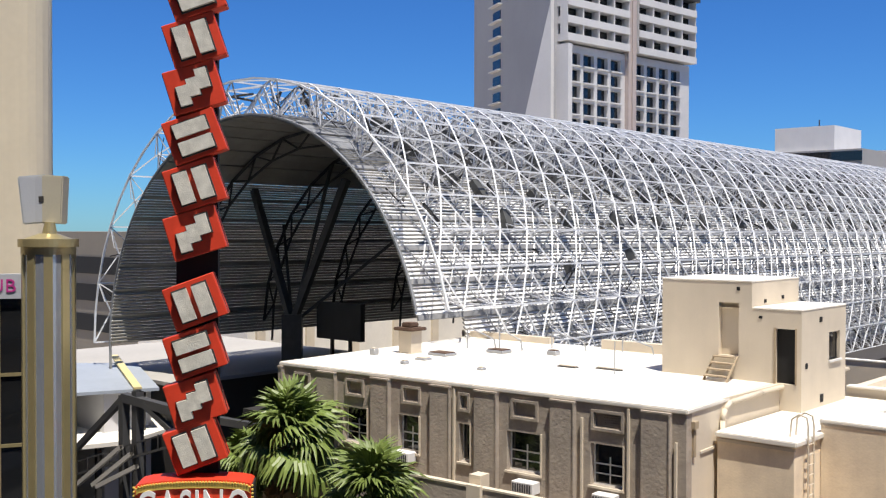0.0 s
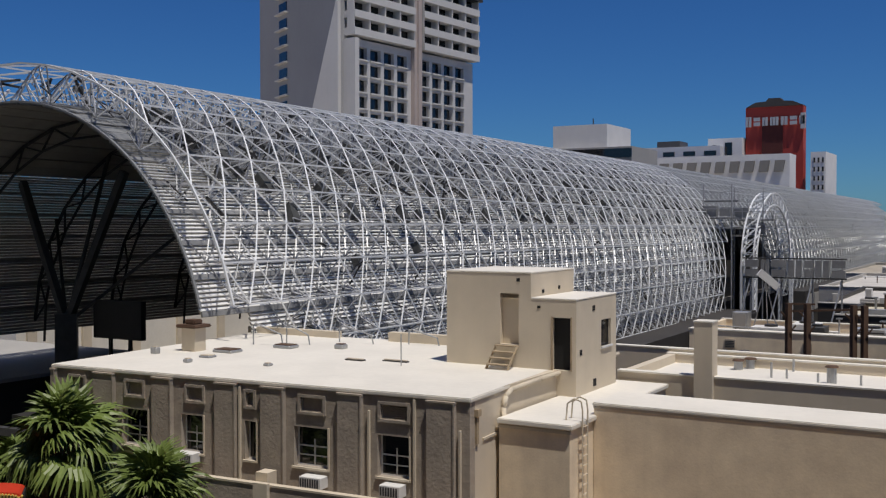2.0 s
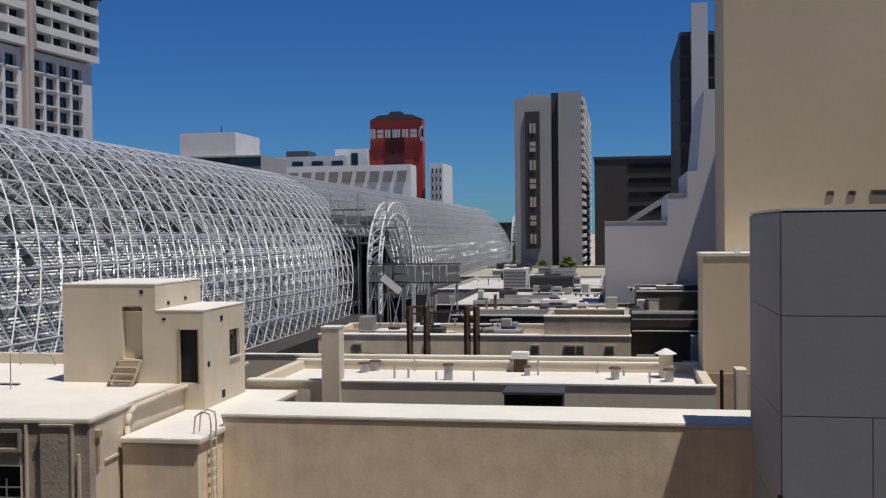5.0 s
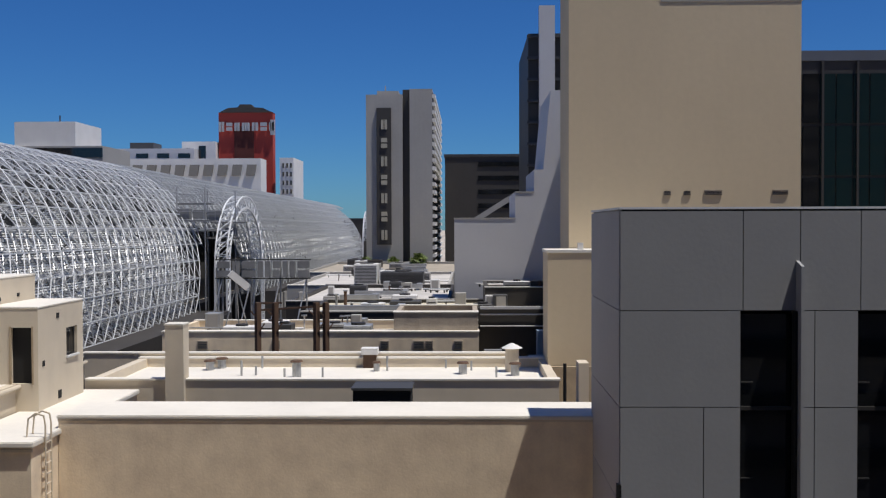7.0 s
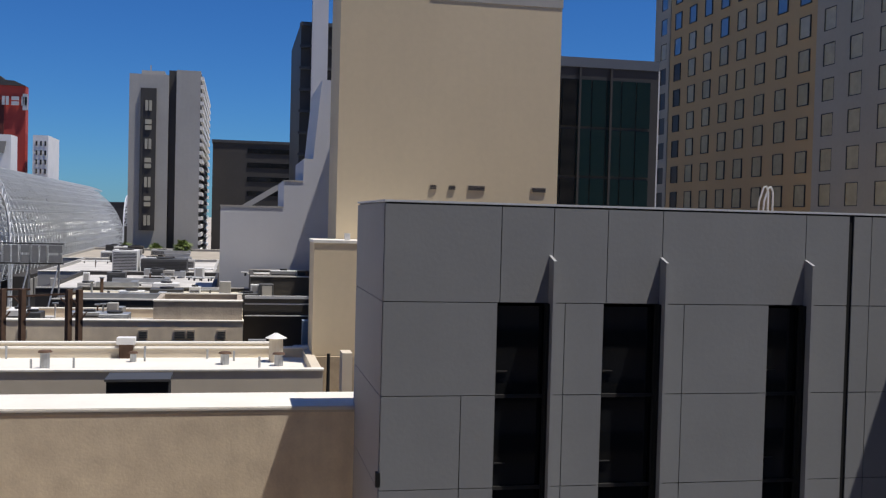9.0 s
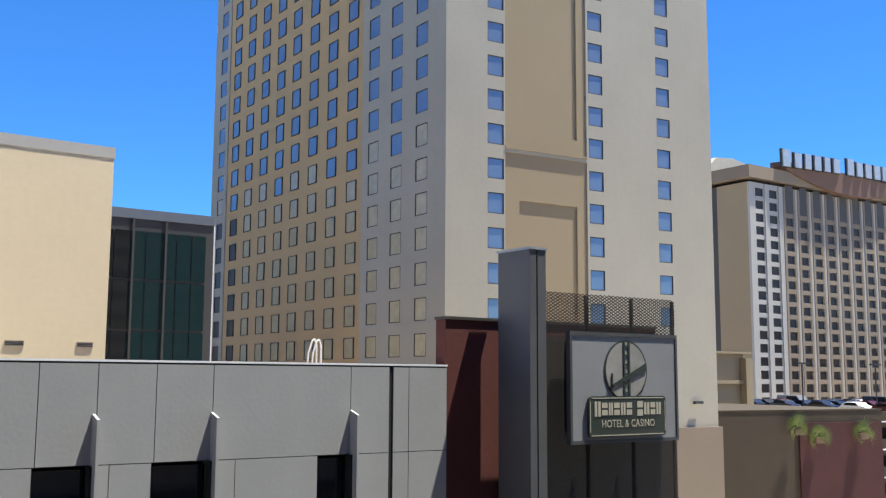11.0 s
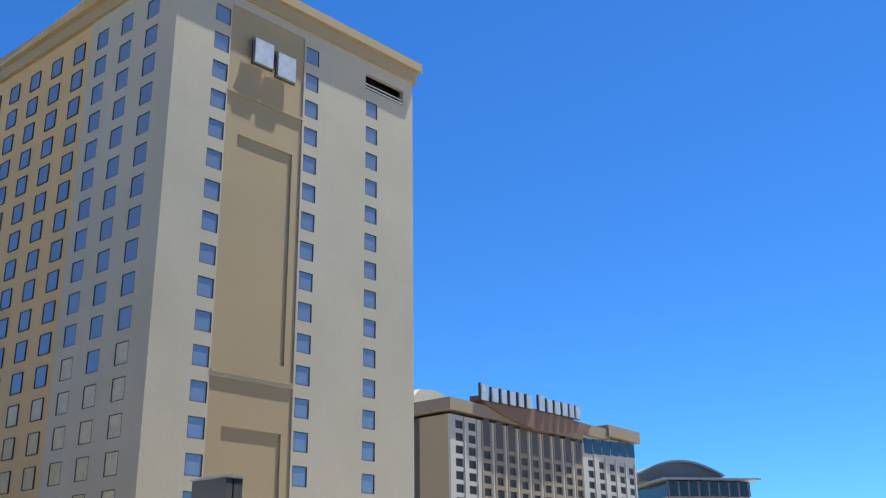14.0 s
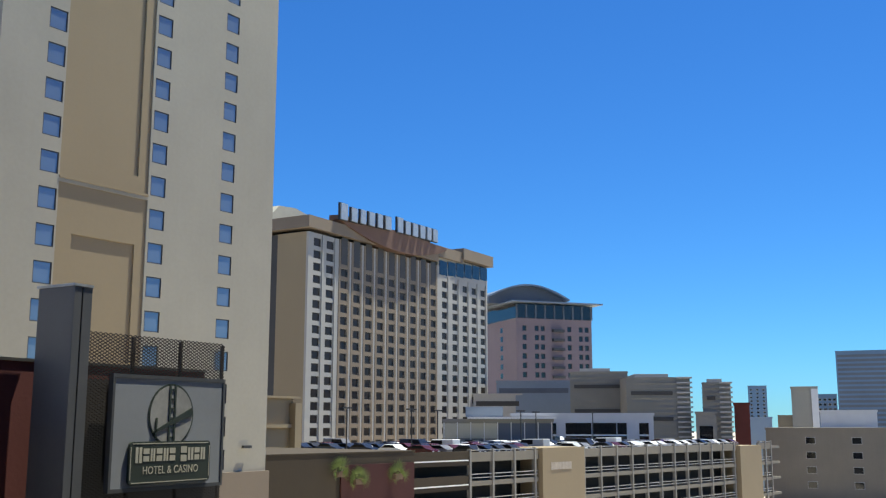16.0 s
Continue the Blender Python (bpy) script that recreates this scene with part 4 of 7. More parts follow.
for i, (x, w) in enumerate(((-15.6, 0.5), (-11.3, 0.4), (-4.9, 0.4), (-2.9, 0.55), (-2.3, 0.35), (-0.6, 0.4))):
    wv = thing("wall_vent", "small dark vent on a stained stucco wall", "vent", pose(x, 59.98, 12.05), group="wall vents")
    boxes("frame", [(-w / 2 - 0.05, w / 2 + 0.05, -0.04, 0.02, -0.25, 0.25)], "taupe", wv)
    boxes("louvre", [(-w / 2, w / 2, -0.06, -0.04, -0.2 + 0.1 * k, -0.14 + 0.1 * k) for k in range(4)], "housing", wv)
flat_building("roof_room", "open-topped tan stucco roof room", -4.4, 0.55, 60.4, 66.0, 13.88, "taupe", "grav", 0.6)
yd = thing("service_yard", "dark service yard wall with pipes", "building")
boxes("wall", [(0.6, 9.0, 62.4, 63.0, 0, 14.0)], "darkconc", yd)
boxes("wall", [(0.6, 9.0, 53.0, 62.4, 0, 11.0)], "darkconc", yd)
boxes("pipe", [(0.7, 5.0, 62.05, 62.25, 13.95, 14.12), (0.7, 5.0, 62.1, 62.2, 13.6, 13.68), (0.7, 5.0, 62.1, 62.2, 12.9, 12.96)], "white", yd)
boxes("tank", [(3.9, 4.9, 58.6, 59.4, 11.0, 13.0)], "hazeblue", yd)
boxes("unit", [(0.9, 1.9, 58.5, 59.2, 11.0, 11.9), (2.0, 3.3, 57.5, 58.2, 11.0, 11.6)], "galv", yd)
for i, x in enumerate((-11.72, -10.75, -8.45, -7.92)):
    rp = thing("rusted_post", "rust-brown steel post with brackets on a roof", "post", pose(x, 57.0, 0), group="rusted roof posts")
    bm = bmesh.new()
    add_bar(bm, (0, 0, 0), (0, 0, 14.75), 0.27)
    finish(bm, "post", "rust", rp)
    bm = bmesh.new()
    add_bar(bm, (0, -0.1, 13.0), (0.4, -0.1, 13.6), 0.07)
    add_bar(bm, (0, -0.1, 13.9), (-0.4, -0.1, 14.3), 0.07)
    finish(bm, "bracket", "rust", rp)
bm = bmesh.new()
add_bar(bm, (-11.8, 57.2, 14.3), (-7.8, 57.2, 14.55), 0.1)
add_bar(bm, (-11.8, 57.2, 14.7), (-10.4, 57.2, 14.72), 0.1)
tagged(finish(bm, "crossbar", "rust"), "rusted steel crossbar between roof posts", "beam")
flat_building("mid_block", "dark-roofed low block with dark wall", -26.0, -8.0, 51.0, 59.4, 11.4, "darkconc", "asphalt", 0.3)
flat_building("mid_block", "wide low block with pale yellowish roof", -11.5, 5.6, 70.0, 82.0, 13.1, "darkconc", "yellowroof", 0.25)
flat_building("mid_block", "dark parapet block beyond the yard", 1.2, 12.0, 75.0, 84.0, 14.45, "darkconc", "grav", 0.4)
flat_building("mid_block", "low grey-roofed block further along", -15.0, -1.5, 84.0, 108.0, 12.8, "darkconc", "paleroof", 0.35)
flat_building("far_block", "grey roofed low block further along", -19.5, -2.0, 110.0, 142.0, 12.6, "greyconc", "paleroof", 0.35)
flat_building("far_block", "low grey casino roof before the tower", -24.0, -1.0, 145.0, 186.0, 12.4, "greyconc", "grav", 0.35)


def roof_unit(m, w, d, h, mat, label):
    u = thing("rooftop_unit", label, "air conditioner", m, group="rooftop units")
    bm = bmesh.new()
    add_box(bm, -w / 2, w / 2, -d / 2, d / 2, 0.12, h)
    bmesh.ops.bevel(bm, geom=bm.edges[:], offset=0.03, segments=1, affect="EDGES")
    finish(bm, "case", mat, u)
    boxes("skid", [(-w / 2, w / 2, -d / 2 + 0.1, -d / 2 + 0.25, 0, 0.12)], "dark", u)
    boxes("skid", [(-w / 2, w / 2, d / 2 - 0.25, d / 2 - 0.1, 0, 0.12)], "dark", u)
    boxes("louvre", [(-w / 2 + 0.1, w / 2 - 0.1, -d / 2 - 0.02, -d / 2 + 0.01, 0.25 + i * 0.16, 0.33 + i * 0.16) for i in range(max(1, int((h - 0.4) / 0.16)))], "dark", u)
    bm = bmesh.new()
    bmesh.ops.create_cone(bm, cap_ends=True, segments=12, radius1=min(w, d) * 0.3, radius2=min(w, d) * 0.3, depth=0.12, matrix=pose(0, 0, h + 0.06))
    finish(bm, "fan_ring", "dark", u)
    return u


rnd = random.Random(21)
decks = ((-17, -5, 60.6, 66.5, 12.3, 5), (-24, -10, 52, 58.5, 11.1, 4), (-10, 4, 71, 81, 12.85, 4), (-13.5, -3, 85, 107, 12.45, 5), (-18, -4, 111, 141, 12.25, 7), (-22, -3, 146, 185, 12.05, 8), (2, 6, 75.6, 83, 14.05, 1))
for x0, x1, y0, y1, z, n in decks:
    for i in range(n):
        w, d, h = rnd.uniform(0.8, 2.4), rnd.uniform(0.7, 1.8), rnd.uniform(0.45, 0.95)
        if y0 > 100:
            w, d, h = w * 1.5, d * 1.5, h * 1.3
        roof_unit(pose(rnd.uniform(x0 + 1, x1 - 1), rnd.uniform(y0 + 1, y1 - 1), z), w, d, h, rnd.choice(("galv", "greyconc", "white", "postgrey", "darkconc")), "metal air handler on a flat roof")
roof_unit(pose(-11.4, 115, 12.25), 2.6, 3.0, 2.5, "white", "tall white louvred air handler on a flat roof")
roof_unit(pose(-7.4, 115.5, 12.25), 4.8, 3.0, 1.6, "postgrey", "broad grey plant box on a flat roof")
for i in range(9):
    y = 71 + i * 11.0
    dc = thing("roof_duct", "long pale metal duct laid across a roof", "duct", pose(rnd.uniform(-10.5, -8), y, 12.9 if y < 83 else 12.5), group="roof ducts")
    bm = bmesh.new()
    L = rnd.uniform(2.5, 5)
    add_bar(bm, (0, 0, 0.35), (L, 0, 0.35), 0.5)
    add_bar(bm, (L, 0, 0.35), (L, 2.0, 0.35), 0.5)
    finish(bm, "duct", "galv", dc)
    boxes("foot", [(q, q + 0.15, -0.2, 0.2, -0.05, 0.12) for q in (0.3, L / 2, L - 0.5)], "dark", dc)
crnd = random.Random(77)
for x0, x1, y0, y1, z, n in ((-17, -5, 61, 66.5, 12.3, 10), (-11, 4.5, 71, 81, 12.85, 12), (-14, -3, 85, 106, 12.45, 12), (-18.5, -3, 111, 141, 12.25, 12), (2, 8, 76, 83, 14.05, 3), (1, 8.5, 54, 61, 11.0, 6)):
    for i in range(n):
        x, y, kind = crnd.uniform(x0, x1), crnd.uniform(y0, y1), crnd.random()
        bm = bmesh.new()
        if kind < 0.45:
            h = crnd.uniform(0.5, 1.3)
            cp = thing("roof_pipe", "thin upright vent pipe on a flat roof", "pipe", pose(x, y, z), group="vent pipes")
            add_tube(bm, [(0, 0, 0), (0, 0, h)], crnd.choice((0.05, 0.08, 0.12)), 6)
            finish(bm, "pipe", crnd.choice(("white", "galv", "rust")), cp)
            boxes("cap", [(-0.16, 0.16, -0.16, 0.16, h, h + 0.08)], "galv", cp)
        elif kind < 0.75:
            L = crnd.uniform(1.5, 4.5)
            cp = thing("roof_conduit", "pale conduit run on low feet on a flat roof", "pipe", pose(x, y, z, 0, 0, crnd.choice((0, 90, 8, -12))), group="conduit runs")
            add_tube(bm, [(-L / 2, 0, 0.28), (L / 2, 0, 0.28)], crnd.choice((0.05, 0.09, 0.14)), 6)
            finish(bm, "conduit", crnd.choice(("white", "galv", "white")), cp)
            for q in (-0.4, 0.0, 0.4):
                boxes("foot", [(q * L - 0.06, q * L + 0.06, -0.12, 0.12, 0, 0.24)], "dark", cp)
        else:
            w, h = crnd.uniform(0.5, 1.1), crnd.uniform(0.5, 1.2)
            cp = thing("roof_cabinet", "small metal cabinet on a flat roof", "cabinet", pose(x, y, z, 0, 0, crnd.uniform(-10, 10)), group="roof cabinets")
            add_box(bm, -w / 2, w / 2, -w / 2, w / 2, 0.1, h)
            bmesh.ops.bevel(bm, geom=bm.edges[:], offset=0.03, segments=1, affect="EDGES")
            finish(bm, "case", crnd.choice(("white", "galv", "greyconc", "postgrey")), cp)
            boxes("foot", [(-w / 2 + 0.05, w / 2 - 0.05, -0.1, 0.1, 0, 0.1)], "dark", cp)
            boxes("door", [(-w * 0.35, w * 0.35, -w / 2 - 0.02, -w / 2, 0.2, h - 0.12)], "greyconc", cp)
fl = thing("floodlight", "white floodlight on a tripod mast above the roofs", "lamp", pose(-14.2, 62.5, 12.3))
bm = bmesh.new()
for dx, dy in ((-0.8, 0), (0.8, 0.2), (0, 0.9)):
    add_tube(bm, [(dx, dy, 0), (0, 0.2, 3.2)], 0.04, 5)
finish(bm, "leg", "galv", fl)
bm = bmesh.new()
add_box(bm, -0.7, 0.7, -0.25, 0.25, -0.22, 0.22, pose(0.2, 0, 3.4, 0, 40, 20))
finish(bm, "head", "white", fl)
sb = thing("stair_block", "beige rendered stair block with white parapet", "building")
boxes("wall", [(3.6, 9.5, 47.0, 49.9, 0, 17.75)], "beige", sb)
boxes("coping", [(3.55, 9.5, 46.95, 49.95, 17.75, 17.88)], "roofwhite", sb)
boxes("roof_stub", [(5.0, 5.25, 47.3, 47.5, 17.88, 18.2), (6.0, 7.2, 47.5, 47.8, 17.88, 18.0)], "white", sb)
boxes("base", [(3.6, 9.5, 46.7, 46.95, 0, 12.6)], "wood", sb)
boxes("ledge_wall", [(4.3, 4.7, 40.5, 41.5, 11.3, 13.6)], "cream", sb)


# ---------------------------------------------------------------- grey panelled tower annexe with slot windows
def grey_block():
    gb = thing("panelled_block", "grey fibre-panel block with black slot windows and fins", "building", pose(0, 28, 0))
    Z = 19.42
    slots = [(7.30, 8.72), (10.42, 12.02), (15.54, 16.60)]
    # backing wall with the openings
    bm = bmesh.new()
    wall_with_holes(bm, 4.12, 20.25, 0, Z, 0.06, 0.36, [(a, b, 1.0, 16.68) for a, b in slots])
    finish(bm, "backing_wall", "dark", gb)
    boxes("side_wall", [(4.12, 4.42, 0.36, 6.3, 0, Z), (19.95, 20.25, 0.36, 6.3, 0, Z), (4.42, 19.95, 6.0, 6.3, 0, Z)], "greypanel", gb)
    boxes("roof", [(4.42, 19.95, 0.36, 6.0, Z - 0.7, Z - 0.5)], "grav", gb)
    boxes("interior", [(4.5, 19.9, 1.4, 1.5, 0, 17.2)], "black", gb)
    # coping with its bright metal edge
    bm = bmesh.new()
    add_box(bm, 4.04, 20.33, -0.005, 0.5, Z, Z + 0.06)
    add_box(bm, 4.04, 4.5, 0.5, 6.35, Z, Z + 0.06)
    finish(bm, "coping", "steel", gb, "bright metal coping")
    # cladding panels, each with an open joint round it
    cols = [4.06, 7.34, 8.86, 10.46, 12.12, 16.64, 18.10]
    levels = [19.28, 16.70, 14.10, 11.5, 8.9, 6.3, 3.7, 1.0]
    top_cols = [4.06, 7.34, 8.86, 10.46, 12.12, 16.64]
    panels = []
    for a, b in zip(top_cols, top_cols[1:]):
        panels.append((a, b, 16.70, 19.38))
    panels.append((16.64, 18.06, 16.70, 19.38))
    panels.append((18.20, 18.80, 16.70, 19.38))
    panels.append((18.80, 20.31, 16.70, 19.38))
    fields = [(4.06, 7.28), (8.92, 9.25), (9.25, 10.40), (12.22, 12.85), (12.85, 15.52), (16.86, 18.06), (18.20, 18.80), (18.80, 20.31)]
    for top, bot in zip(levels[1:], levels[2:]):
        for a, b in fields:
            if (a, b) == (4.06, 7.28) and top < 14.2:
                panels += [(4.06, 6.3, bot, top), (6.3, 7.28, bot, top)]
            else:
                panels.append((a, b, bot, top))
    for a, b, z0, z1 in panels:
        bm = bmesh.new()
        q = 0.012
        add_box(bm, a + q, b - q, 0.0, 0.05, z0 + q, z1 - q)
        finish(bm, "panel", "greypanel", gb)
    for z0, z1 in ((16.7, 19.38), (14.1, 16.7), (11.5, 14.1), (8.9, 11.5)):
        boxes("panel", [(4.05, 4.11, 0.06, 6.28, z0 + 0.012, z1 - 0.012)], "greypanel", gb)
    boxes("seam", [(18.06, 18.20, 0.03, 0.06, 1.0, 19.38)], "black", gb, "black expansion joint")
    # fins beside the windows
    for x in (8.74, 12.06, 16.62):
        bm = bmesh.new()
        vs = [(x, -0.45, 1.0), (x + 0.08, -0.45, 1.0), (x + 0.08, -0.45, 17.9), (x, -0.45, 17.9), (x, 0.03, 1.0), (x + 0.08, 0.03, 1.0), (x + 0.08, 0.03, 18.05), (x, 0.03, 18.05)]
        v = [bm.verts.new(p) for p in vs]
        for f in ((0, 1, 2, 3), (7, 6, 5, 4), (0, 3, 7, 4), (1, 5, 6, 2), (3, 2, 6, 7), (0, 4, 5, 1)):
            bm.faces.new([v[i] for i in f])
        finish(bm, "fin", "greypanel", gb)
        boxes("fin_trim", [(x - 0.07, x - 0.005, -0.2, 0.04, 1.0, 16.7)], "black", gb)
    for a, b in slots:
        for k in range(6):
            z = 16.6 - 2.6 * k
            w = thing("window", "", "")
            w.parent = gb
            boxes("pane", [(a + 0.02, b - 0.02, 0.20, 0.22, z - 2.5, z)], "darkwin", w)
            boxes("transom", [(a, b, 0.14, 0.26, z - 2.6, z - 2.5), (a, a + 0.35, 0.15, 0.19, z - 1.86, z - 1.83)], "dark", w)
    boxes("lamp_bracket", [(3.98, 4.1, 0.0, 0.2, 11.6, 12.0)], "black", gb)
    lad = thing("roof_ladder", "white steel ladder hoops at a roof edge", "ladder")
    bm = bmesh.new()
    for y in (32.6, 33.0):
        add_tube(bm, [(17.5 + (y - 32.6), y, 18.6), (17.6 + (y - 32.6), y, 19.9), (17.75 + (y - 32.6), y, 20.35), (17.85 + (y - 32.6), y, 20.38), (17.92 + (y - 32.6), y, 20.2), (17.92 + (y - 32.6), y, 18.6)], 0.035, 6)
    finish(bm, "rail", "white", lad)


grey_block()


# ---------------------------------------------------------------- red wall, pylon, mesh screen and hotel sign
rb = thing("red_wall", "dull brick-red rendered wall beside a pylon", "building")
boxes("wall", [(20.35, 30.5, 28.15, 28.7, 0, 21.0)], "redwall", rb)
boxes("coping", [(20.32, 30.53, 28.1, 28.75, 21.0, 21.1)], "darkconc", rb)
py = thing("pylon", "tall grey metal-clad pylon with dark seam", "pylon")
boxes("side_panel", [(22.22, 22.36, 26.05, 27.66, 0, 23.3)], "pylonmetal", py)
boxes("front_panel", [(22.22, 22.5, 26.0, 26.04, 0, 23.3), (22.56, 22.92, 26.0, 26.04, 0, 23.3)], "pylonmetal", py)
boxes("core", [(22.36, 22.88, 26.04, 27.62, 0, 23.28)], "dark", py)
boxes("cap", [(22.18, 22.95, 25.97, 27.72, 23.3, 23.38)], "galv", py)


def mesh_screen():
    ms = thing("mesh_screen", "brown expanded-metal screen before a red wall", "screen")
    bm = bmesh.new()
    for x in (22.95, 25.0, 27.2, 29.36):
        add_box(bm, x - 0.05, x + 0.05, 26.22, 26.32, 0, 21.9)
    finish(bm, "post", "brownmesh", ms)
    bars = []
    x0, x1, z0, z1, s, hgt = 22.95, 29.38, 11.0, 21.95, 0.21, 0.055
    rows = int((z1 - z0) / hgt)
    cols = int((x1 - x0) / s)
    for r in range(rows):
        for c in range(cols):
            x, z = x0 + c * s + (s / 2 if r % 2 else 0), z0 + r * hgt
            d = s / 2
            bars.append(((x, 26.15, z), (x + d, 26.15, z + hgt), 0.026))
            bars.append(((x + s, 26.15, z), (x + d, 26.15, z + hgt), 0.026))
    tagged(bars_mesh("expanded_metal", bars, "brownmesh", ms), kind="stuff")
    boxes("backing", [(22.95, 30.5, 27.3, 27.4, 0, 20.5)], "dark", ms)


mesh_screen()


def hotel_sign():
    s = thing("hotel_sign", "white sign board with round bridge picture and dark name plate", "sign", pose(26.32, 25.75, 18.75))
    W, H = 5.25, 3.75
    bm = bmesh.new()
    for q in ((-W / 2, W / 2, H / 2 - 0.13, H / 2), (-W / 2, W / 2, -H / 2, -H / 2 + 0.12), (-W / 2, -W / 2 + 0.1, -H / 2 + 0.12, H / 2 - 0.13), (W / 2 - 0.1, W / 2, -H / 2 + 0.12, H / 2 - 0.13)):
        add_box(bm, q[0], q[1], -0.06, 0.14, q[2], q[3])
    finish(bm, "frame", "postgrey", s)
    boxes("board", [(-W / 2 + 0.1, W / 2 - 0.1, -0.03, 0.12, -H / 2 + 0.12, H / 2 - 0.13)], "signboard", s)
    bm = bmesh.new()
    bmesh.ops.create_cone(bm, cap_ends=True, segments=48, radius1=1.05, radius2=1.05, depth=0.06, matrix=pose(0, -0.02, 0.58, 90))
    finish(bm, "disc_rim", "greenblack", s)
    bm = bmesh.new()
    bmesh.ops.create_cone(bm, cap_ends=True, segments=48, radius1=0.98, radius2=0.98, depth=0.05, matrix=pose(0, -0.04, 0.58, 90))
    finish(bm, "disc", "discgrey", s)
    bm = bmesh.new()
    for dx in (-0.15, 0.09):
        add_box(bm, dx, dx + 0.08, -0.09, -0.05, -0.35, 1.58)
    for i in range(6):
        add_box(bm, -0.15, 0.17, -0.088, -0.055, -0.2 + i * 0.32, -0.14 + i * 0.32)
    finish(bm, "bridge_tower", "greenblack", s)
    bm = bmesh.new()
    add_prism(bm, [(-0.88, 0.02), (-0.7, 0.0), (0.97, 0.58), (0.93, 0.84)], -0.095, -0.06)
    add_prism(bm, [(-0.76, -0.1), (-0.68, -0.1), (-0.66, 0.48), (-0.73, 0.48)], -0.095, -0.06)
    finish(bm, "bridge_deck", "greenblack", s)
    bm = bmesh.new()
    pts = []
    for cx, cz, a0 in ((1.72, -0.44, 0), (-1.72, -0.44, 90), (-1.72, -1.52, 180), (1.72, -1.52, 270)):
        for k in range(5):
            a = radians(a0 + k * 22.5)
            pts.append((cx + 0.15 * math.cos(a), cz + 0.15 * math.sin(a)))
    add_prism(bm, pts, -0.14, -0.05)
    plate = finish(bm, "name_plate", "greenblack", s)
    for x0, x1, z0, z1 in ((-1.75, 1.75, -1.62, -1.59), (-1.75, 1.75, -0.37, -0.34), (-1.83, -1.8, -1.5, -0.46), (1.8, 1.83, -1.5, -0.46)):
        boxes("plate_line", [(x0, x1, -0.15, -0.14, z0, z1)], "signcream", plate)
    # the name above is drawn as plain bars
    x = -1.62
    for i, w in enumerate((0.28, 0.26, 0.2, 0.26, 0.22, 0.26, 0, 0.28, 0.26, 0.24, 0.22)):
        if w:
            bm = bmesh.new()
            plain_shape(bm, "split" if i % 2 else "pair", w, 0.5 if i in (0, 7) else 0.42, -0.155, -0.14, x + w / 2, -0.72)
            finish(bm, "name_bar", "signcream", plate)
        x += (w or 0.14) + 0.06
    words("HOTEL & CASINO", 0.36, "signcream", plate, pose(0, -0.145, -1.23), "lettering", 0.008, squeeze=0.86)
    boxes("fixing", [(-2.4, -2.2, 0.35, 0.5, -1.5, 1.5), (2.2, 2.4, 0.35, 0.5, -1.5, 1.5)], "dark", s)


hotel_sign()


# ---------------------------------------------------------------- blank beige tower and its neighbours
bt = thing("blank_tower", "tall blank beige brick tower with brown coping", "building")
boxes("wall", [(4.85, 9.25, 50.0, 54.5, 0, 31.15)], "beige", bt)
boxes("coping", [(4.8, 9.3, 49.96, 54.55, 31.15, 31.9)], "greyconc", bt, "dark weathered coping band")
boxes("wall", [(9.25, 15.95, 50.0, 84.9, 0, 29.7)], "beige", bt)
boxes("coping", [(9.25, 15.99, 49.97, 84.9, 29.7, 30.25)], "greyconc", bt, "dark weathered coping band")
for x, w in ((9.4, 0.35), (10.35, 0.35), (11.35, 0.85), (14.6, 0.75)):
    v = boxes("vent", [(x, x + w, 49.95, 50.02, 20.42, 20.68 if w > 0.5 else 20.6)], "taupe", bt, "small grey louvred wall vent")
    boxes("vent_slat", [(x + 0.03, x + w - 0.03, 49.93, 49.95, 20.46 + i * 0.07, 20.49 + i * 0.07) for i in range(3)], "dark", v)
gl = thing("glass_office", "dark green curtain-wall office block", "building")
boxes("wall", [(16.5, 30.6, 72.0, 78.0, 0, 30.3)], "dark", gl)
# unseen pale end, added to bounce light onto the cream tower's side
boxes("end_wall", [(30.6, 30.75, 72.1, 78.0, 0, 30.3)], "whitewall", gl)
boxes("parapet", [(16.5, 30.6, 71.9, 72.4, 30.3, 31.0)], "slate", gl)
for i in range(11):
    for k in range(8):
        x = 17.4 + i * 1.15
        boxes("pane", [(x, x + 1.05, 71.9, 71.98, 29.4 - (k + 1) * 3.6 + 0.2, 29.4 - k * 3.6)], "greyglass" if i > 5 else "darkwin", gl)
for i in range(3):
    boxes("mullion", [(22.0 + i * 2.4, 22.16 + i * 2.4, 71.8, 71.9, 1.0, 30.3)], "dark", gl)
ww = thing("white_wall_block", "stepped white blank gable wall in half shade", "building")
bm = bmesh.new()
add_prism(bm, [(-1.15, 0), (8.4, 0), (8.4, 30.1), (6.8, 30.1), (6.2, 23.6), (5.45, 23.6), (5.45, 22.6), (5.42, 21.7), (3.88, 21.7), (3.88, 19.53), (-1.15, 19.53)], 85.0, 97.0)
finish(bm, "wall", "whitewall", ww)
boxes("coping", [(-1.2, 3.9, 84.95, 97.05, 19.53, 19.65), (3.88, 5.45, 84.95, 97.05, 21.7, 21.8)], "greyconc", ww)
bm = bmesh.new()
add_bar(bm, (0.5, 99, 19.4), (4.0, 99, 21.6), 0.5)
finish(bm, "stair_rail", "greyconc", ww)
dt = thing("dark_tower", "dark hotel tower with stacked balconies", "building")
boxes("wall", [(8.2, 30.0, 140.0, 165.0, 0, 45.0)], "darkconc", dt)
boxes("stair_shaft", [(9.6, 11.7, 138.6, 140.0, 0, 48.5)], "whitewall", dt, "pale grey stair shaft")
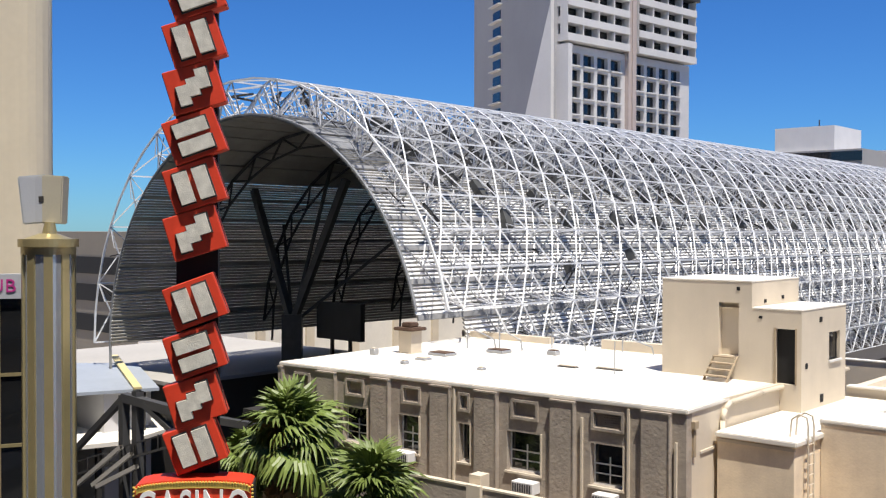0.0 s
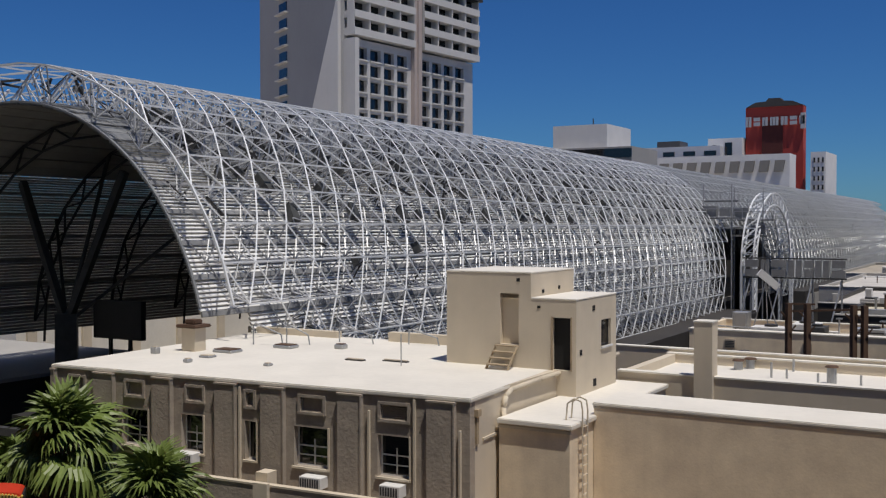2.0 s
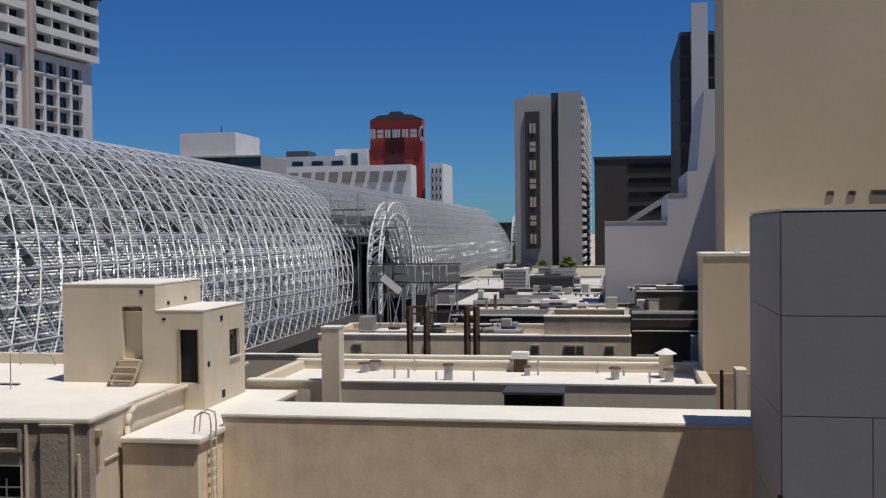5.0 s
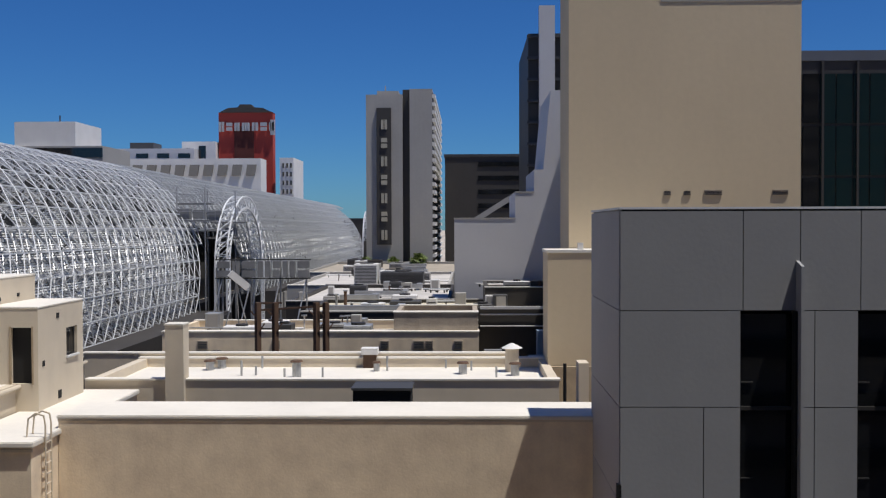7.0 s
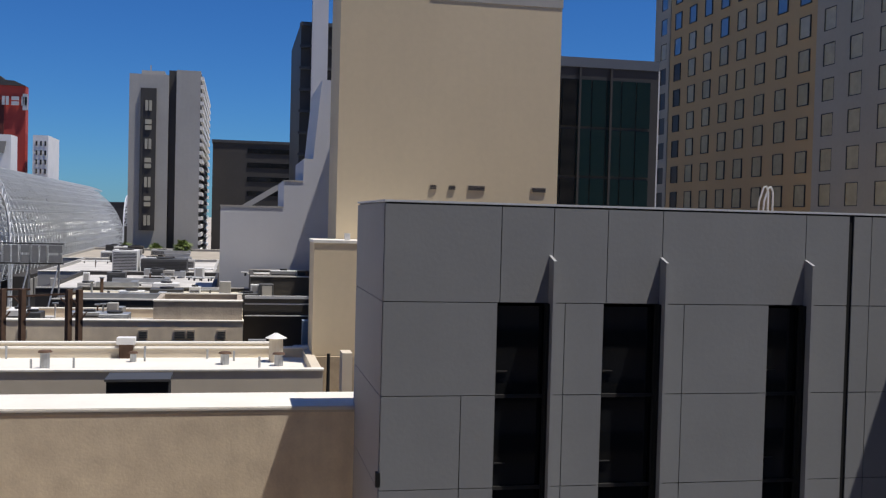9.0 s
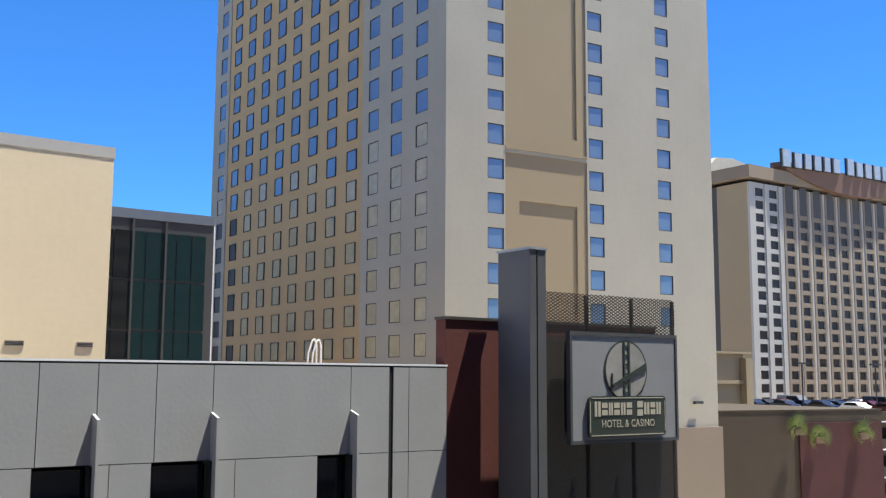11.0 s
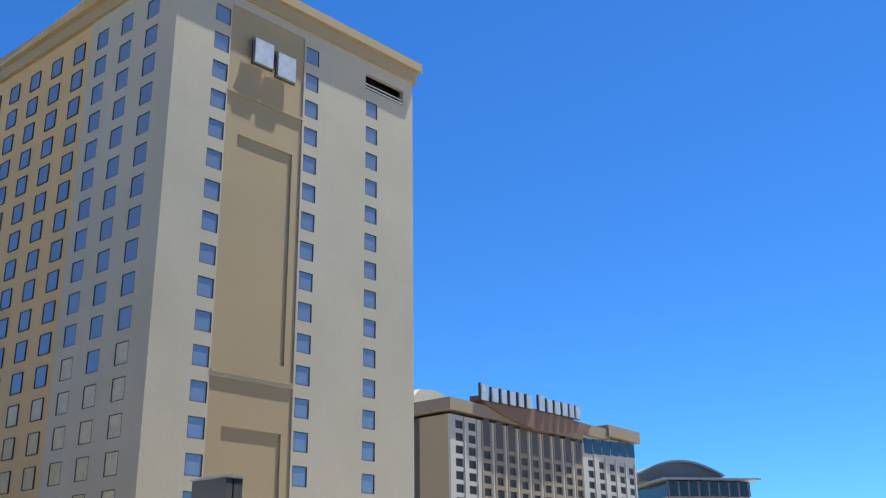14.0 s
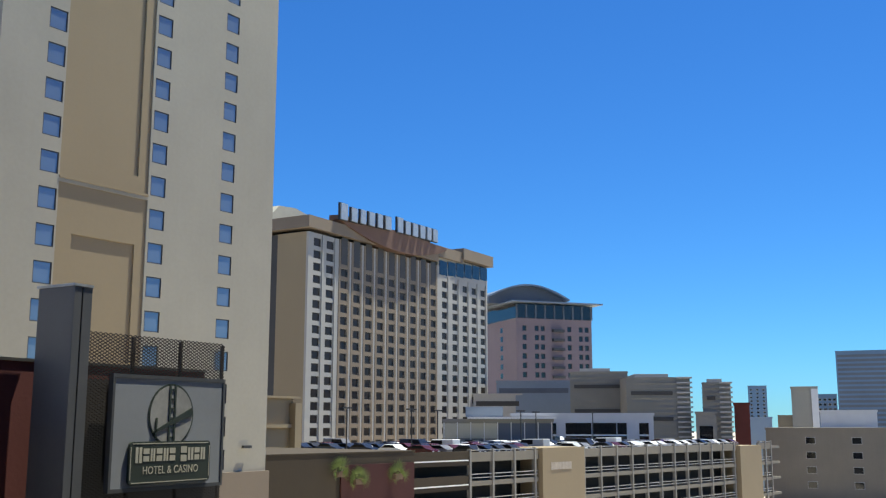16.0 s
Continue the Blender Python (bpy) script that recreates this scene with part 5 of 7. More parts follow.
for k in range(16):
    boxes("balcony", [(8.0, 9.6, 139.4, 140.0, 44.4 - k * 2.9, 44.75 - k * 2.9), (11.7, 16.0, 139.4, 140.0, 44.4 - k * 2.9, 44.75 - k * 2.9)], "postgrey", dt)
db = thing("dark_office", "dark brown office slab with banded windows", "building")
boxes("wall", [(-4.5, 22.0, 200.0, 225.0, 0, 32.4)], "darkconc", db)
boxes("parapet", [(-4.7, 22.0, 199.8, 225.0, 32.4, 32.9)], "postgrey", db)
for k in range(9):
    boxes("window_band", [(2.0, 22.0, 199.85, 199.98, 30.5 - k * 2.7, 31.4 - k * 2.7)], "darkwin", db)


# ---------------------------------------------------------------- towers further along the street
def slab_tower():
    q = thing("slab_hotel", "grey concrete hotel slab with dark sign strip", "building")
    z0, z1 = 43.3, 44.3
    boxes("wall", [(-18.9, -12.15, 190, 240, 0, z0)], "greyconc", q)
    boxes("recess", [(-12.15, -10.8, 191, 240, 0, z1)], "darkconc", q)
    boxes("wall", [(-10.8, -6.6, 190, 240, 0, z1)], "greyconc", q)
    boxes("sign_strip", [(-16.9, -14.2, 189.5, 190, 15.5, 40.8)], "darkconc", q)
    for i in range(7):
        bm = bmesh.new()
        plain_shape(bm, "split" if i % 2 else "pair", 1.1, 1.8, 189.3, 189.5, -15.5, 37.7 - i * 3.4)
        finish(bm, "sign_bar", "signcream", q)
    for k in range(23):
        bm = bmesh.new()
        add_box(bm, -6.6, -6.05, 190.3, 239.5, 42.7 - k * 1.48, 43.35 - k * 1.48)
        finish(bm, "balcony", "white", q)
    # dark sheet behind the slabs gives the shade between balconies
    boxes("balcony_shade", [(-6.6, -6.5, 190.5, 239.8, 8, 43.8)], "darkconc", q)
    boxes("roof_plant", [(-17, -13, 192, 200, z0, z0 + 0.9), (-15.6, -15.4, 193, 193.2, z0, z0 + 2.0)], "greyconc", q)


slab_tower()
fr = thing("red_tower", "red-clad hotel tower with white sign band and dark crown", "building")
boxes("wall", [(-92.7, -72.4, 379.5, 384.0, 0, 61.2)], "fremred", fr)
boxes("recess", [(-86.8, -79.5, 379.2, 379.5, 0, 56.3)], "redwall", fr)
bm = bmesh.new()
add_prism(bm, [(-92.4, 61.2), (-72.3, 61.2), (-76.2, 62.9), (-79.5, 63.1), (-80.5, 64.2), (-84.5, 64.2), (-85.5, 63.1), (-89.1, 62.9)], 378.8, 384)
finish(bm, "crown", "darkconc", fr)
x = -92.4
for i, w in enumerate((2.0, 2.4, 2.0, 3.1, 2.4, 2.6, 2.0)):
    bm = bmesh.new()
    plain_shape(bm, ("pair", "split", "pair", "trio", "pair", "split", "pair")[i], w * 0.9, 3.0 if i else 3.6, 378.2, 379.0, x + w / 2, 55.9)
    finish(bm, "sign_bar", "signwhite", fr)
    x += w + 0.7
boxes("sign_arm", [(-73.2, -71.6, 378.2, 379.0, 52.8, 58.4)], "signwhite", fr)
wt = thing("white_tower", "narrow white hotel wing beside a red tower", "building")
boxes("wall", [(-69.6, -64.5, 377.6, 400, 0, 44.3)], "white", wt)
window_grid(wt, [(-68.3 + i * 1.44, 41.4 - k * 3.2) for i in range(3) for k in range(9)], 0.72, 1.8, "darkwin", "greyconc", 0.02, 0.08, m=pose(0, 377.4, 0))
wl = thing("white_tower", "small white block with two dark openings", "building")
boxes("wall", [(-105.6, -93.1, 376.2, 400, 0, 50.3)], "white", wl)
boxes("window", [(-103.9, -102.6, 376.0, 376.2, 43.1, 47.9)], "darkwin", wl)
boxes("window", [(-99.3, -96.7, 376.0, 376.2, 43.1, 48.7)], "darkwin", wl)
fc = thing("casino_facade", "white casino facade with a row of splayed dark openings", "building")
boxes("wall", [(-175.0, -71.5, 352.0, 362.0, 0, 42.4)], "white", fc)
# grey blocks stand in for the shadowed gaps between white fins
for i in range(10):
    bm = bmesh.new()
    x = -121.0 + i * 4.95
    add_prism(bm, [(x, 36.4), (x + 2.9, 36.4), (x + 3.6, 40.2), (x + 0.5, 40.2)], 350.7, 352.0)
    finish(bm, "hood", "louvre", fc)
wb = thing("white_penthouse", "white rooftop box over a dark glazed storey", "building")
boxes("wall", [(-93.7, -81.0, 210.0, 225.0, 35.6, 40.7)], "white", wb)
boxes("base", [(-97.0, -75.0, 209.0, 226.0, 0, 35.6)], "greyconc", wb)
boxes("glazing", [(-97.0, -75.0, 208.8, 209.0, 33.2, 35.2)], "darkwin", wb)
boxes("mast", [(-85.1, -84.9, 212, 212.2, 40.7, 42.2)], "dark", wb)
wc = thing("low_hotel", "pale hotel wing with shaded top windows", "building")
boxes("wall", [(-131.2, -99.8, 371, 395, 0, 47.4)], "whitewall", wc)
for i in range(4):
    boxes("window", [(-128.6 + i * 7.7, -124.2 + i * 7.7, 370.8, 371, 43.9, 45.6)], "darkwin", wc)
boxes("roof_plant", [(-124.2, -115.5, 374, 384, 47.4, 49.8)], "postgrey", wc)


# ---------------------------------------------------------------- white balcony tower behind the canopy
def balcony_tower():
    t = thing("balcony_hotel", "white hotel tower with deep-set windows and balcony crown", "building", pose(-106.0, 150.0, 0, 0, 0, 84))
    # local x runs along the windowed face, away from the eye; y runs into the tower
    L, top = 38.0, 66.0
    cols = [1.8 + i * 3.9 for i in range(4)] + [20.6 + i * 3.9 for i in range(4)]
    rows = [49.4 - k * 2.92 for k in range(15)]
    holes = [(c - 0.5, c + 2.5, z - 0.7, z + 1.45) for c in cols for z in rows]
    bm = bmesh.new()
    wall_with_holes(bm, 0, L, 0, 52.2, 0, 0.9, holes)
    finish(bm, "front_wall", "whitepale", t)
    bm = bmesh.new()
    lo_ring = [bm.verts.new((x, y, 0)) for x, y in ((0.4, 1.5), (L, 1.5), (L, 38.0), (15.6, 38.0))]
    hi_ring = [bm.verts.new((v.co.x, v.co.y, 64.0)) for v in lo_ring]
    bm.faces.new(lo_ring[::-1])
    bm.faces.new(hi_ring)
    for i in range(4):
        bm.faces.new((lo_ring[i], lo_ring[(i + 1) % 4], hi_ring[(i + 1) % 4], hi_ring[i]))
    finish(bm, "core_wall", "whitepale", t)
    boxes("pier", [(17.2, 19.6, -0.9, 1.5, 0, 64.0), (18.1, 18.7, -1.2, -0.9, 0, 66.0)], "pinkish", t)
    boxes("corner_fin", [(-0.8, 0.3, -1.6, 2.0, 0, 52.0)], "whitepale", t)
    for i, (c, z) in enumerate((c, z) for c in cols for z in rows):
        w = boxes("window", [(c - 0.45, c + 2.45, 0.75, 0.85, z - 0.65, z + 1.4)], "darkwin", t)
        if i % 15 < 14:
            boxes("ledge", [(c - 0.6, c + 2.6, -0.35, 0.1, z - 0.98, z - 0.72)], "whitepale", w)
    for k in range(4):
        z = 52.6 + k * 3.1
        for a, b in ((-0.6, 17.0), (19.8, L + 0.6)):
            boxes("balcony", [(a, b, -1.4, 1.2, z, z + 1.3)], "whitepale", t)
            boxes("balcony_recess", [(a + 0.2, b - 0.2, 0.5, 0.7, z + 1.3, z + 3.1)], "darkwin", t)
            n = 5
            for i in range(n):
                x = a + (b - a) * i / (n - 1)
                boxes("balcony_divider", [(max(a, x - 0.15), min(b, x + 0.15), -1.2, 0.5, z + 1.3, z + 3.1)], "whitepale", t)
    boxes("crown", [(0.5, L + 1.5, -1.6, 6.0, 65.0, 69.0)], "dark", t)
    back = pose(-106.0, 150.0, 0, 0, 0, 84).inverted()
    side = back @ pose(-107.6, 148.96, 0, 0, 0, 150.0)      # x runs along the splayed flank, away from the corner
    # the flank's shade is put into its colour, greyer than the front
    boxes("side_wall", [(0, 41.7, -1.0, 0.0, 0, 70.0)], "shadegrey", t, "flank wall with its shade put into a grey colour").matrix_basis = side
    bm = bmesh.new()
    add_prism(bm, [(0.0, 0.0), (14.5, 0.0), (14.5, 16.0), (6.0, 40.0), (1.2, 56.0), (0.0, 60.0)], -0.4, 0.4)
    finish(bm, "flared_fin", "whitepale", t, "white flared buttress fin").matrix_basis = back @ pose(-107.4, 148.3, 0, 0, 0, 176.0)
    for k in range(20):
        z = 61.5 - k * 3.05
        z = 19 + (z - 19) * 1.083
        w = boxes("window", [(25.9, 30.1, 0.0, 0.12, z, z + 1.75)], "darkwin", t)
        w.matrix_basis = side
        boxes("ledge", [(25.2, 30.8, 0.0, 0.9, z - 0.55, z - 0.33)], "whitepale", w)


balcony_tower()


# ---------------------------------------------------------------- tall cream hotel tower
FLOOR = 2.92


def cream_tower():
    t = thing("hotel_tower", "tall cream stucco hotel tower with tan panels", "building", pose(47.5, 65.8, 0, 0, 0, -5))
    W, D, top = 29.5, 51.5, 75.9
    zs = [71.4 - FLOOR * k for k in range(24)]
    fcols = [4.85, 15.5, 23.5]
    ww, wh = 1.62, 1.75
    holes = [(c - ww / 2, c + ww / 2, z - wh / 2, z + wh / 2) for i, c in enumerate(fcols) for z in zs if not (i == 2 and z > 70)]
    holes += [(22.6, 28.1, 70.7, 72.5), (5.8, 14.45, 14.4, 37.9), (5.8, 14.45, 38.4, 64.2), (5.8, 14.45, 64.2, 73.0)]
    bm = bmesh.new()
    wall_with_holes(bm, 0, W, 0, top, 0, 0.45, holes)
    finish(bm, "front_wall", "gncream", t)
    # tan field set back, with sunk panels
    bm = bmesh.new()
    wall_with_holes(bm, 5.7, 14.5, 14.0, 73.2, 0.12, 0.45, [(7.2, 13.45, 39.8, 60.1), (7.3, 13.4, 24.0, 33.9)])
    finish(bm, "tan_field", "gntan", t)
    boxes("tan_panel", [(7.2, 13.45, 0.27, 0.43, 39.8, 60.1)], "gntan", t)
    boxes("tan_panel", [(7.3, 13.4, 0.27, 0.43, 24.0, 33.9)], "gntan", t)
    boxes("ledge", [(5.8, 14.45, -0.08, 0.1, 38.2, 38.45)], "gntan", t)
    boxes("ledge", [(5.8, 14.45, -0.05, 0.1, 64.0, 64.3)], "gntan", t)
    boxes("loggia_back", [(22.4, 28.4, 1.6, 1.7, 70.5, 72.7)], "dark", t)
    boxes("loggia_rail", [(22.6, 28.1, 0.05, 0.12, 70.9, 71.0), (22.6, 28.1, 0.05, 0.12, 71.3, 71.36)], "white", t)
    window_grid(t, [(c, z) for i, c in enumerate(fcols) for z in zs if not (i == 2 and z > 70)], ww, wh, "bluewin", "dark", 0.12, 0.07)
    # side face: local x of the face runs away from the eye
    side = pose(-D * math.sin(radians(3)), D * math.cos(radians(3)), 0, 0, 0, -87)      # x = D - u
    ww, wh = 1.85, 1.9
    lc = [3.65, 7.75, 11.75, 15.9, 20.0, 24.1, 28.2, 32.1, 36.2, 40.3, 44.4, 48.6]
    spots = [(D - c, z) for c in lc for z in zs]
    holes = [(x - ww / 2, x + ww / 2, z - wh / 2, z + wh / 2) for x, z in spots]
    for a, b, mat, off in ((0, D - 46.8, "gncream", 0.0), (D - 46.8, D - 13.85, "gnbrown", 0.12), (D - 13.85, D - 0.0, "gncream", 0.0)):
        bm = bmesh.new()
        wall_with_holes(bm, a, b, 0, top, off, 0.45, [h for h in holes if a < h[0] < b])
        ob = finish(bm, "side_wall", mat, t)
        ob.matrix_basis = side
    rnd = random.Random(3)
    # lowest rows: reflection of the beige tower opposite put into tan panes
    drawn = {(round(x, 2), round(z, 2)) for x, z in spots if z < 36.5 or (z < 39.5 and rnd.random() < 0.5)}
    # far lower windows: their shade is put into browner panes
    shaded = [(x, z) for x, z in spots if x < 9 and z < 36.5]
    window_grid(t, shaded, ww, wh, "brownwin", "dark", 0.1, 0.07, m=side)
    window_grid(t, [q for q in spots if q not in shaded], ww, wh, "bluewin", "dark", 0.1, 0.07, m=side, reflecting=("reflecting", lambda x, z: (round(x, 2), round(z, 2)) in drawn))
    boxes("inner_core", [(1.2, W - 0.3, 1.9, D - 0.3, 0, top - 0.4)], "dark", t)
    boxes("back_wall", [(W - 0.3, W, 0.45, D, 0, top), (0, W - 0.3, D - 0.3, D, 0, top)], "gncream", t)
    # cornice
    bm = bmesh.new()
    add_box(bm, -0.35, W + 0.35, -0.35, 0.6, top - 1.9, top - 0.6)
    add_box(bm, -0.8, W + 0.8, -0.8, 0.6, top - 0.6, top + 0.4)
    finish(bm, "cornice", "gntan", t)
    bm = bmesh.new()
    add_box(bm, -0.3, D - 0.4, -0.35, 0.6, top - 1.9, top - 0.6)
    add_box(bm, -0.8, D - 0.4, -0.8, 0.6, top - 0.6, top + 0.4)
    finish(bm, "cornice", "gntan", t).matrix_basis = side
    boxes("roof", [(-2.4, W - 0.1, 0.6, D - 0.2, top - 0.5, top - 0.35)], "grav", t)
    # emblem drawn as two plain silver shapes on stand-off arms
    for u, k in ((9.2, "block"), (11.9, "block")):
        bm = bmesh.new()
        plain_shape(bm, k, 2.1, 2.5, -0.62, -0.34, u, 68.9 if u < 10 else 68.5)
        em = finish(bm, "emblem", "galv", t, "plain silver emblem shape")
        bm = bmesh.new()
        plain_shape(bm, k, 2.4, 2.8, -0.34, -0.24, u, 68.9 if u < 10 else 68.5)
        finish(bm, "emblem_backing", "dark", em)
    boxes("emblem_arm", [(8.5, 8.65, -0.24, 0.4, 68.5, 68.7), (12.0, 12.15, -0.24, 0.4, 68.5, 68.7)], "dark", t)
    # darker plinth
    boxes("plinth", [(20.0, W + 0.25, -0.3, 0.0, 0, 14.8)], "baybrown", t)
    boxes("wall_lamp", [(26.2, 27.2, -0.5, -0.2, 16.9, 17.15)], "dark", t)


cream_tower()


# ---------------------------------------------------------------- second hotel with a letter sign on the roof
def nugget():
    t = thing("long_hotel", "long cream hotel with brown window bays and roof sign", "building", pose(185.6, 142.0, 0))
    W, D, top = 89.2, 40.0, 66.0
    zs = [60.9 - 2.9 * k for k in range(17)]
    cols = [3.4, 8.4, 14.2, 19.5, 24.8, 30.1, 35.4, 40.7, 46.0, 51.3, 56.6, 63.0, 69.0, 75.0, 80.6, 86.2]
    holes = [(c - 1.4, c + 1.4, z - 0.95, z + 0.95) for i, c in enumerate(cols) for z in zs if z < (62 if i < 2 else 57 if i < 11 else 59)]
    bm = bmesh.new()
    wall_with_holes(bm, 0, W, 0, top - 3.0, 0, 0.6, holes)
    finish(bm, "front_wall", "longcream", t)
    boxes("side_wall", [(0, 0.6, 0.6, 9.0, 0, top - 3.0)], "gntan", t)
    boxes("side_wall", [(0.4, 0.9, 9.0, D, 0, top - 3.0)], "darkconc", t)
    boxes("side_wall", [(W - 0.6, W, 0.6, D, 0, top - 3)], "taupe", t)
    boxes("back_wall", [(0.6, W - 0.6, D - 0.6, D, 0, top - 3)], "taupe", t)
    boxes("inner_core", [(0.8, W - 0.8, 1.2, 1.4, 0, top - 3.2)], "dark", t)
    window_grid(t, [(c, z) for i, c in enumerate(cols) for z in zs if z < (62 if i < 2 else 57 if i < 11 else 59)], 2.8, 1.9, "brownwin", "darkconc", 0.3, 0.14)
    for i, c in enumerate(cols[2:11]):
        boxes("window_bay", [(c - 2.2, c - 1.42, -0.12, 0.0, 0, 63.0)], "baybrown", t)
        boxes("window_bay", [(c + 1.42, c + 2.2, -0.12, 0.0, 0, 63.0)], "baybrown", t)
        boxes("tall_window", [(c - 1.25, c + 1.25, -0.09, 0.0, 56.6, 63.6)], "darkconc", t)
    for c in cols[2:11]:
        for z in zs[2:]:
            boxes("spandrel", [(c - 1.42, c + 1.42, -0.1, 0.0, z + 0.97, z + 1.93)], "baybrown", t)
    for c in cols[:2] + cols[11:]:
        boxes("pilaster", [(c + 1.7, c + 2.4, -0.25, 0.0, 0, 62.9 if c < 50 else 60.4)], "longcream", t)
    boxes("penthouse_wall", [(59.4, W, 0.1, 0.6, 61.0, 66.0)], "gncream", t)
    for i in range(6):
        boxes("penthouse_glass", [(60.0 + i * 4.9, 64.4 + i * 4.9, -0.1, 0.1, 60.6 + 0.3 * i, 64.6 + 0.3 * i)], "darkwin", t)
    bm = bmesh.new()
    add_box(bm, -1.2, 58.0, -1.0, D + 1, top - 2.2, top + 0.6)
    finish(bm, "cornice", "baybrown", t)
    boxes("cornice", [(58.0, 72.4, -0.9, D + 1, 65.4, 68.4)], "baybrown", t)
    boxes("cornice", [(71.6, W + 1.0, -1.6, D + 1, 66.4, 69.6)], "baybrown", t)
    bm = bmesh.new()        # bowed fascia with a sagging lower edge that shades the upper storeys
    n = 20
    prev = None
    for i in range(n + 1):
        u = i / n
        x, bow = 10.5 + u * 51.5, math.sin(math.pi * u)
        out, low = -1.3 - 0.9 * bow, top + 1.6 - 4.4 * bow ** 0.8
        ring = [bm.verts.new((x, 2, low)), bm.verts.new((x, out, low)), bm.verts.new((x, out - 0.15, top + 2.6 - 0.6 * u)), bm.verts.new((x, 2, top + 2.8 - 0.6 * u))]
        if prev:
            for a in range(4):
                bm.faces.new((prev[a], prev[(a + 1) % 4], ring[(a + 1) % 4], ring[a]))
        else:
            bm.faces.new(ring)
        prev = ring
    bm.faces.new(prev[::-1])
    finish(bm, "bowed_eave", "fascia", t, "brown bowed fascia below the roof sign")
    bm = bmesh.new()
    add_prism(bm, [(-1, top + 0.6), (40, top + 0.6), (10, top + 5.5), (4, top + 5.0)], 12, 36)
    finish(bm, "roof", "signcream", t)
    # roof sign as plain shapes
    x = 9.0
    for i, w in enumerate((3.9, 3.4, 3.1, 3.4, 3.1, 3.6, 0, 3.6, 3.4, 3.6, 3.6, 3.1, 3.4)):
        if w:
            y = -2.1 - 0.9 * math.sin(math.pi * (x - 6) / 54)
            lift = 0.03 * (x - 10)
            k = 3.9 if i in (0, 7) else 3.4
            kind = "block"
            bm = bmesh.new()
            plain_shape(bm, kind, w * 0.7, k, y, y + 0.35, x + w / 2, top + 1.4 + lift + k / 2)
            sh = finish(bm, "sign_bar", "galv", t)
            bm = bmesh.new()
            plain_shape(bm, kind, w * 0.82, k + 0.3, y + 0.35, y + 0.8, x + w / 2, top + 1.4 + lift + k / 2)
            finish(bm, "sign_backing", "dark", sh)
        x += (w or 1.4) + 0.32
    bars_mesh("sign_rail", [((10.5, -1.2, top + 2.6), (53.0, -1.2, top + 2.6), 0.3)], "dark", t)


nugget()


def mauve_hotel():
    t = thing("mauve_hotel", "mauve hotel block with curved roof canopy", "building", pose(327.0, 157.5, 0, 0, 0, -40))
    W, D, top = 30.0, 60.0, 58.5
    zs = [53.0 - 3.3 * k for k in range(14)]
    cols = [3.2, 8.0, 10.4, 21.0, 25.6, 28.0]
    holes = [(c - 0.8, c + 0.8, z - 0.95, z + 0.95) for c in cols for z in zs]
    bm = bmesh.new()
    wall_with_holes(bm, 0, W, 0, top - 2, 0, 0.5, holes)
    finish(bm, "front_wall", "lavender", t)
    boxes("side_wall", [(0, 0.5, 0.5, D, 0, top - 2)], "lavender", t)
    boxes("inner_core", [(1.2, W - 0.2, 0.9, D, 0, top - 2)], "dark", t)
    window_grid(t, [(c, z) for c in cols for z in zs], 1.6, 1.9, "darkwin", "dark", 0.4, 0.08)
    for z in zs:
        boxes("balcony", [(14.0, 18.5, -1.3, 0.0, z - 1.2, z - 0.2)], "postgrey", t)
    for z in zs[::1]:
        boxes("side_window", [(-0.06, 0.0, 12, 14, z - 0.9, z + 0.9)], "darkwin", t)
    boxes("top_glazing", [(-0.3, W + 0.3, -0.3, D, top - 2, top + 3.0)], "darkwin", t)
    for i in range(9):
        boxes("mullion", [(i * 3.7 - 0.2, i * 3.7 + 0.4, -0.45, -0.3, top - 2, top + 3.0)], "slate", t)
    boxes("roof_edge", [(-3.0, W + 3.0, -3.5, D + 2, top + 3.4, top + 3.9)], "slatepale", t)
    bm = bmesh.new()
    pts = [(-7 + 31 * i / 12, top + 3.9 + 6.6 * math.sin(math.pi * (0.12 + 0.8 * i / 12))) for i in range(13)]
    add_prism(bm, pts + [(24, top + 3.9), (-7, top + 3.9)], 8, 30)
    finish(bm, "curved_roof", "slate", t)
    bm = bmesh.new()
    add_prism(bm, [(x, z + 0.6) for x, z in pts] + [(x, z) for x, z in pts[::-1]], 5, 33)
    finish(bm, "roof_shell", "slatepale", t)


mauve_hotel()


# ---------------------------------------------------------------- car park with cars on its top deck
CARS = [("white", (0.72, 0.72, 0.72)), ("silver", (0.45, 0.46, 0.48)), ("black", (0.02, 0.02, 0.022)), ("dark blue", (0.012, 0.018, 0.035)), ("dark red", (0.06, 0.010, 0.010)), ("grey", (0.16, 0.16, 0.17))]
for n, c in CARS:
    M["car_" + n] = material("car_paint_" + n.replace(" ", "_"), c, 0.25, stain=0.04, bump=0.0)


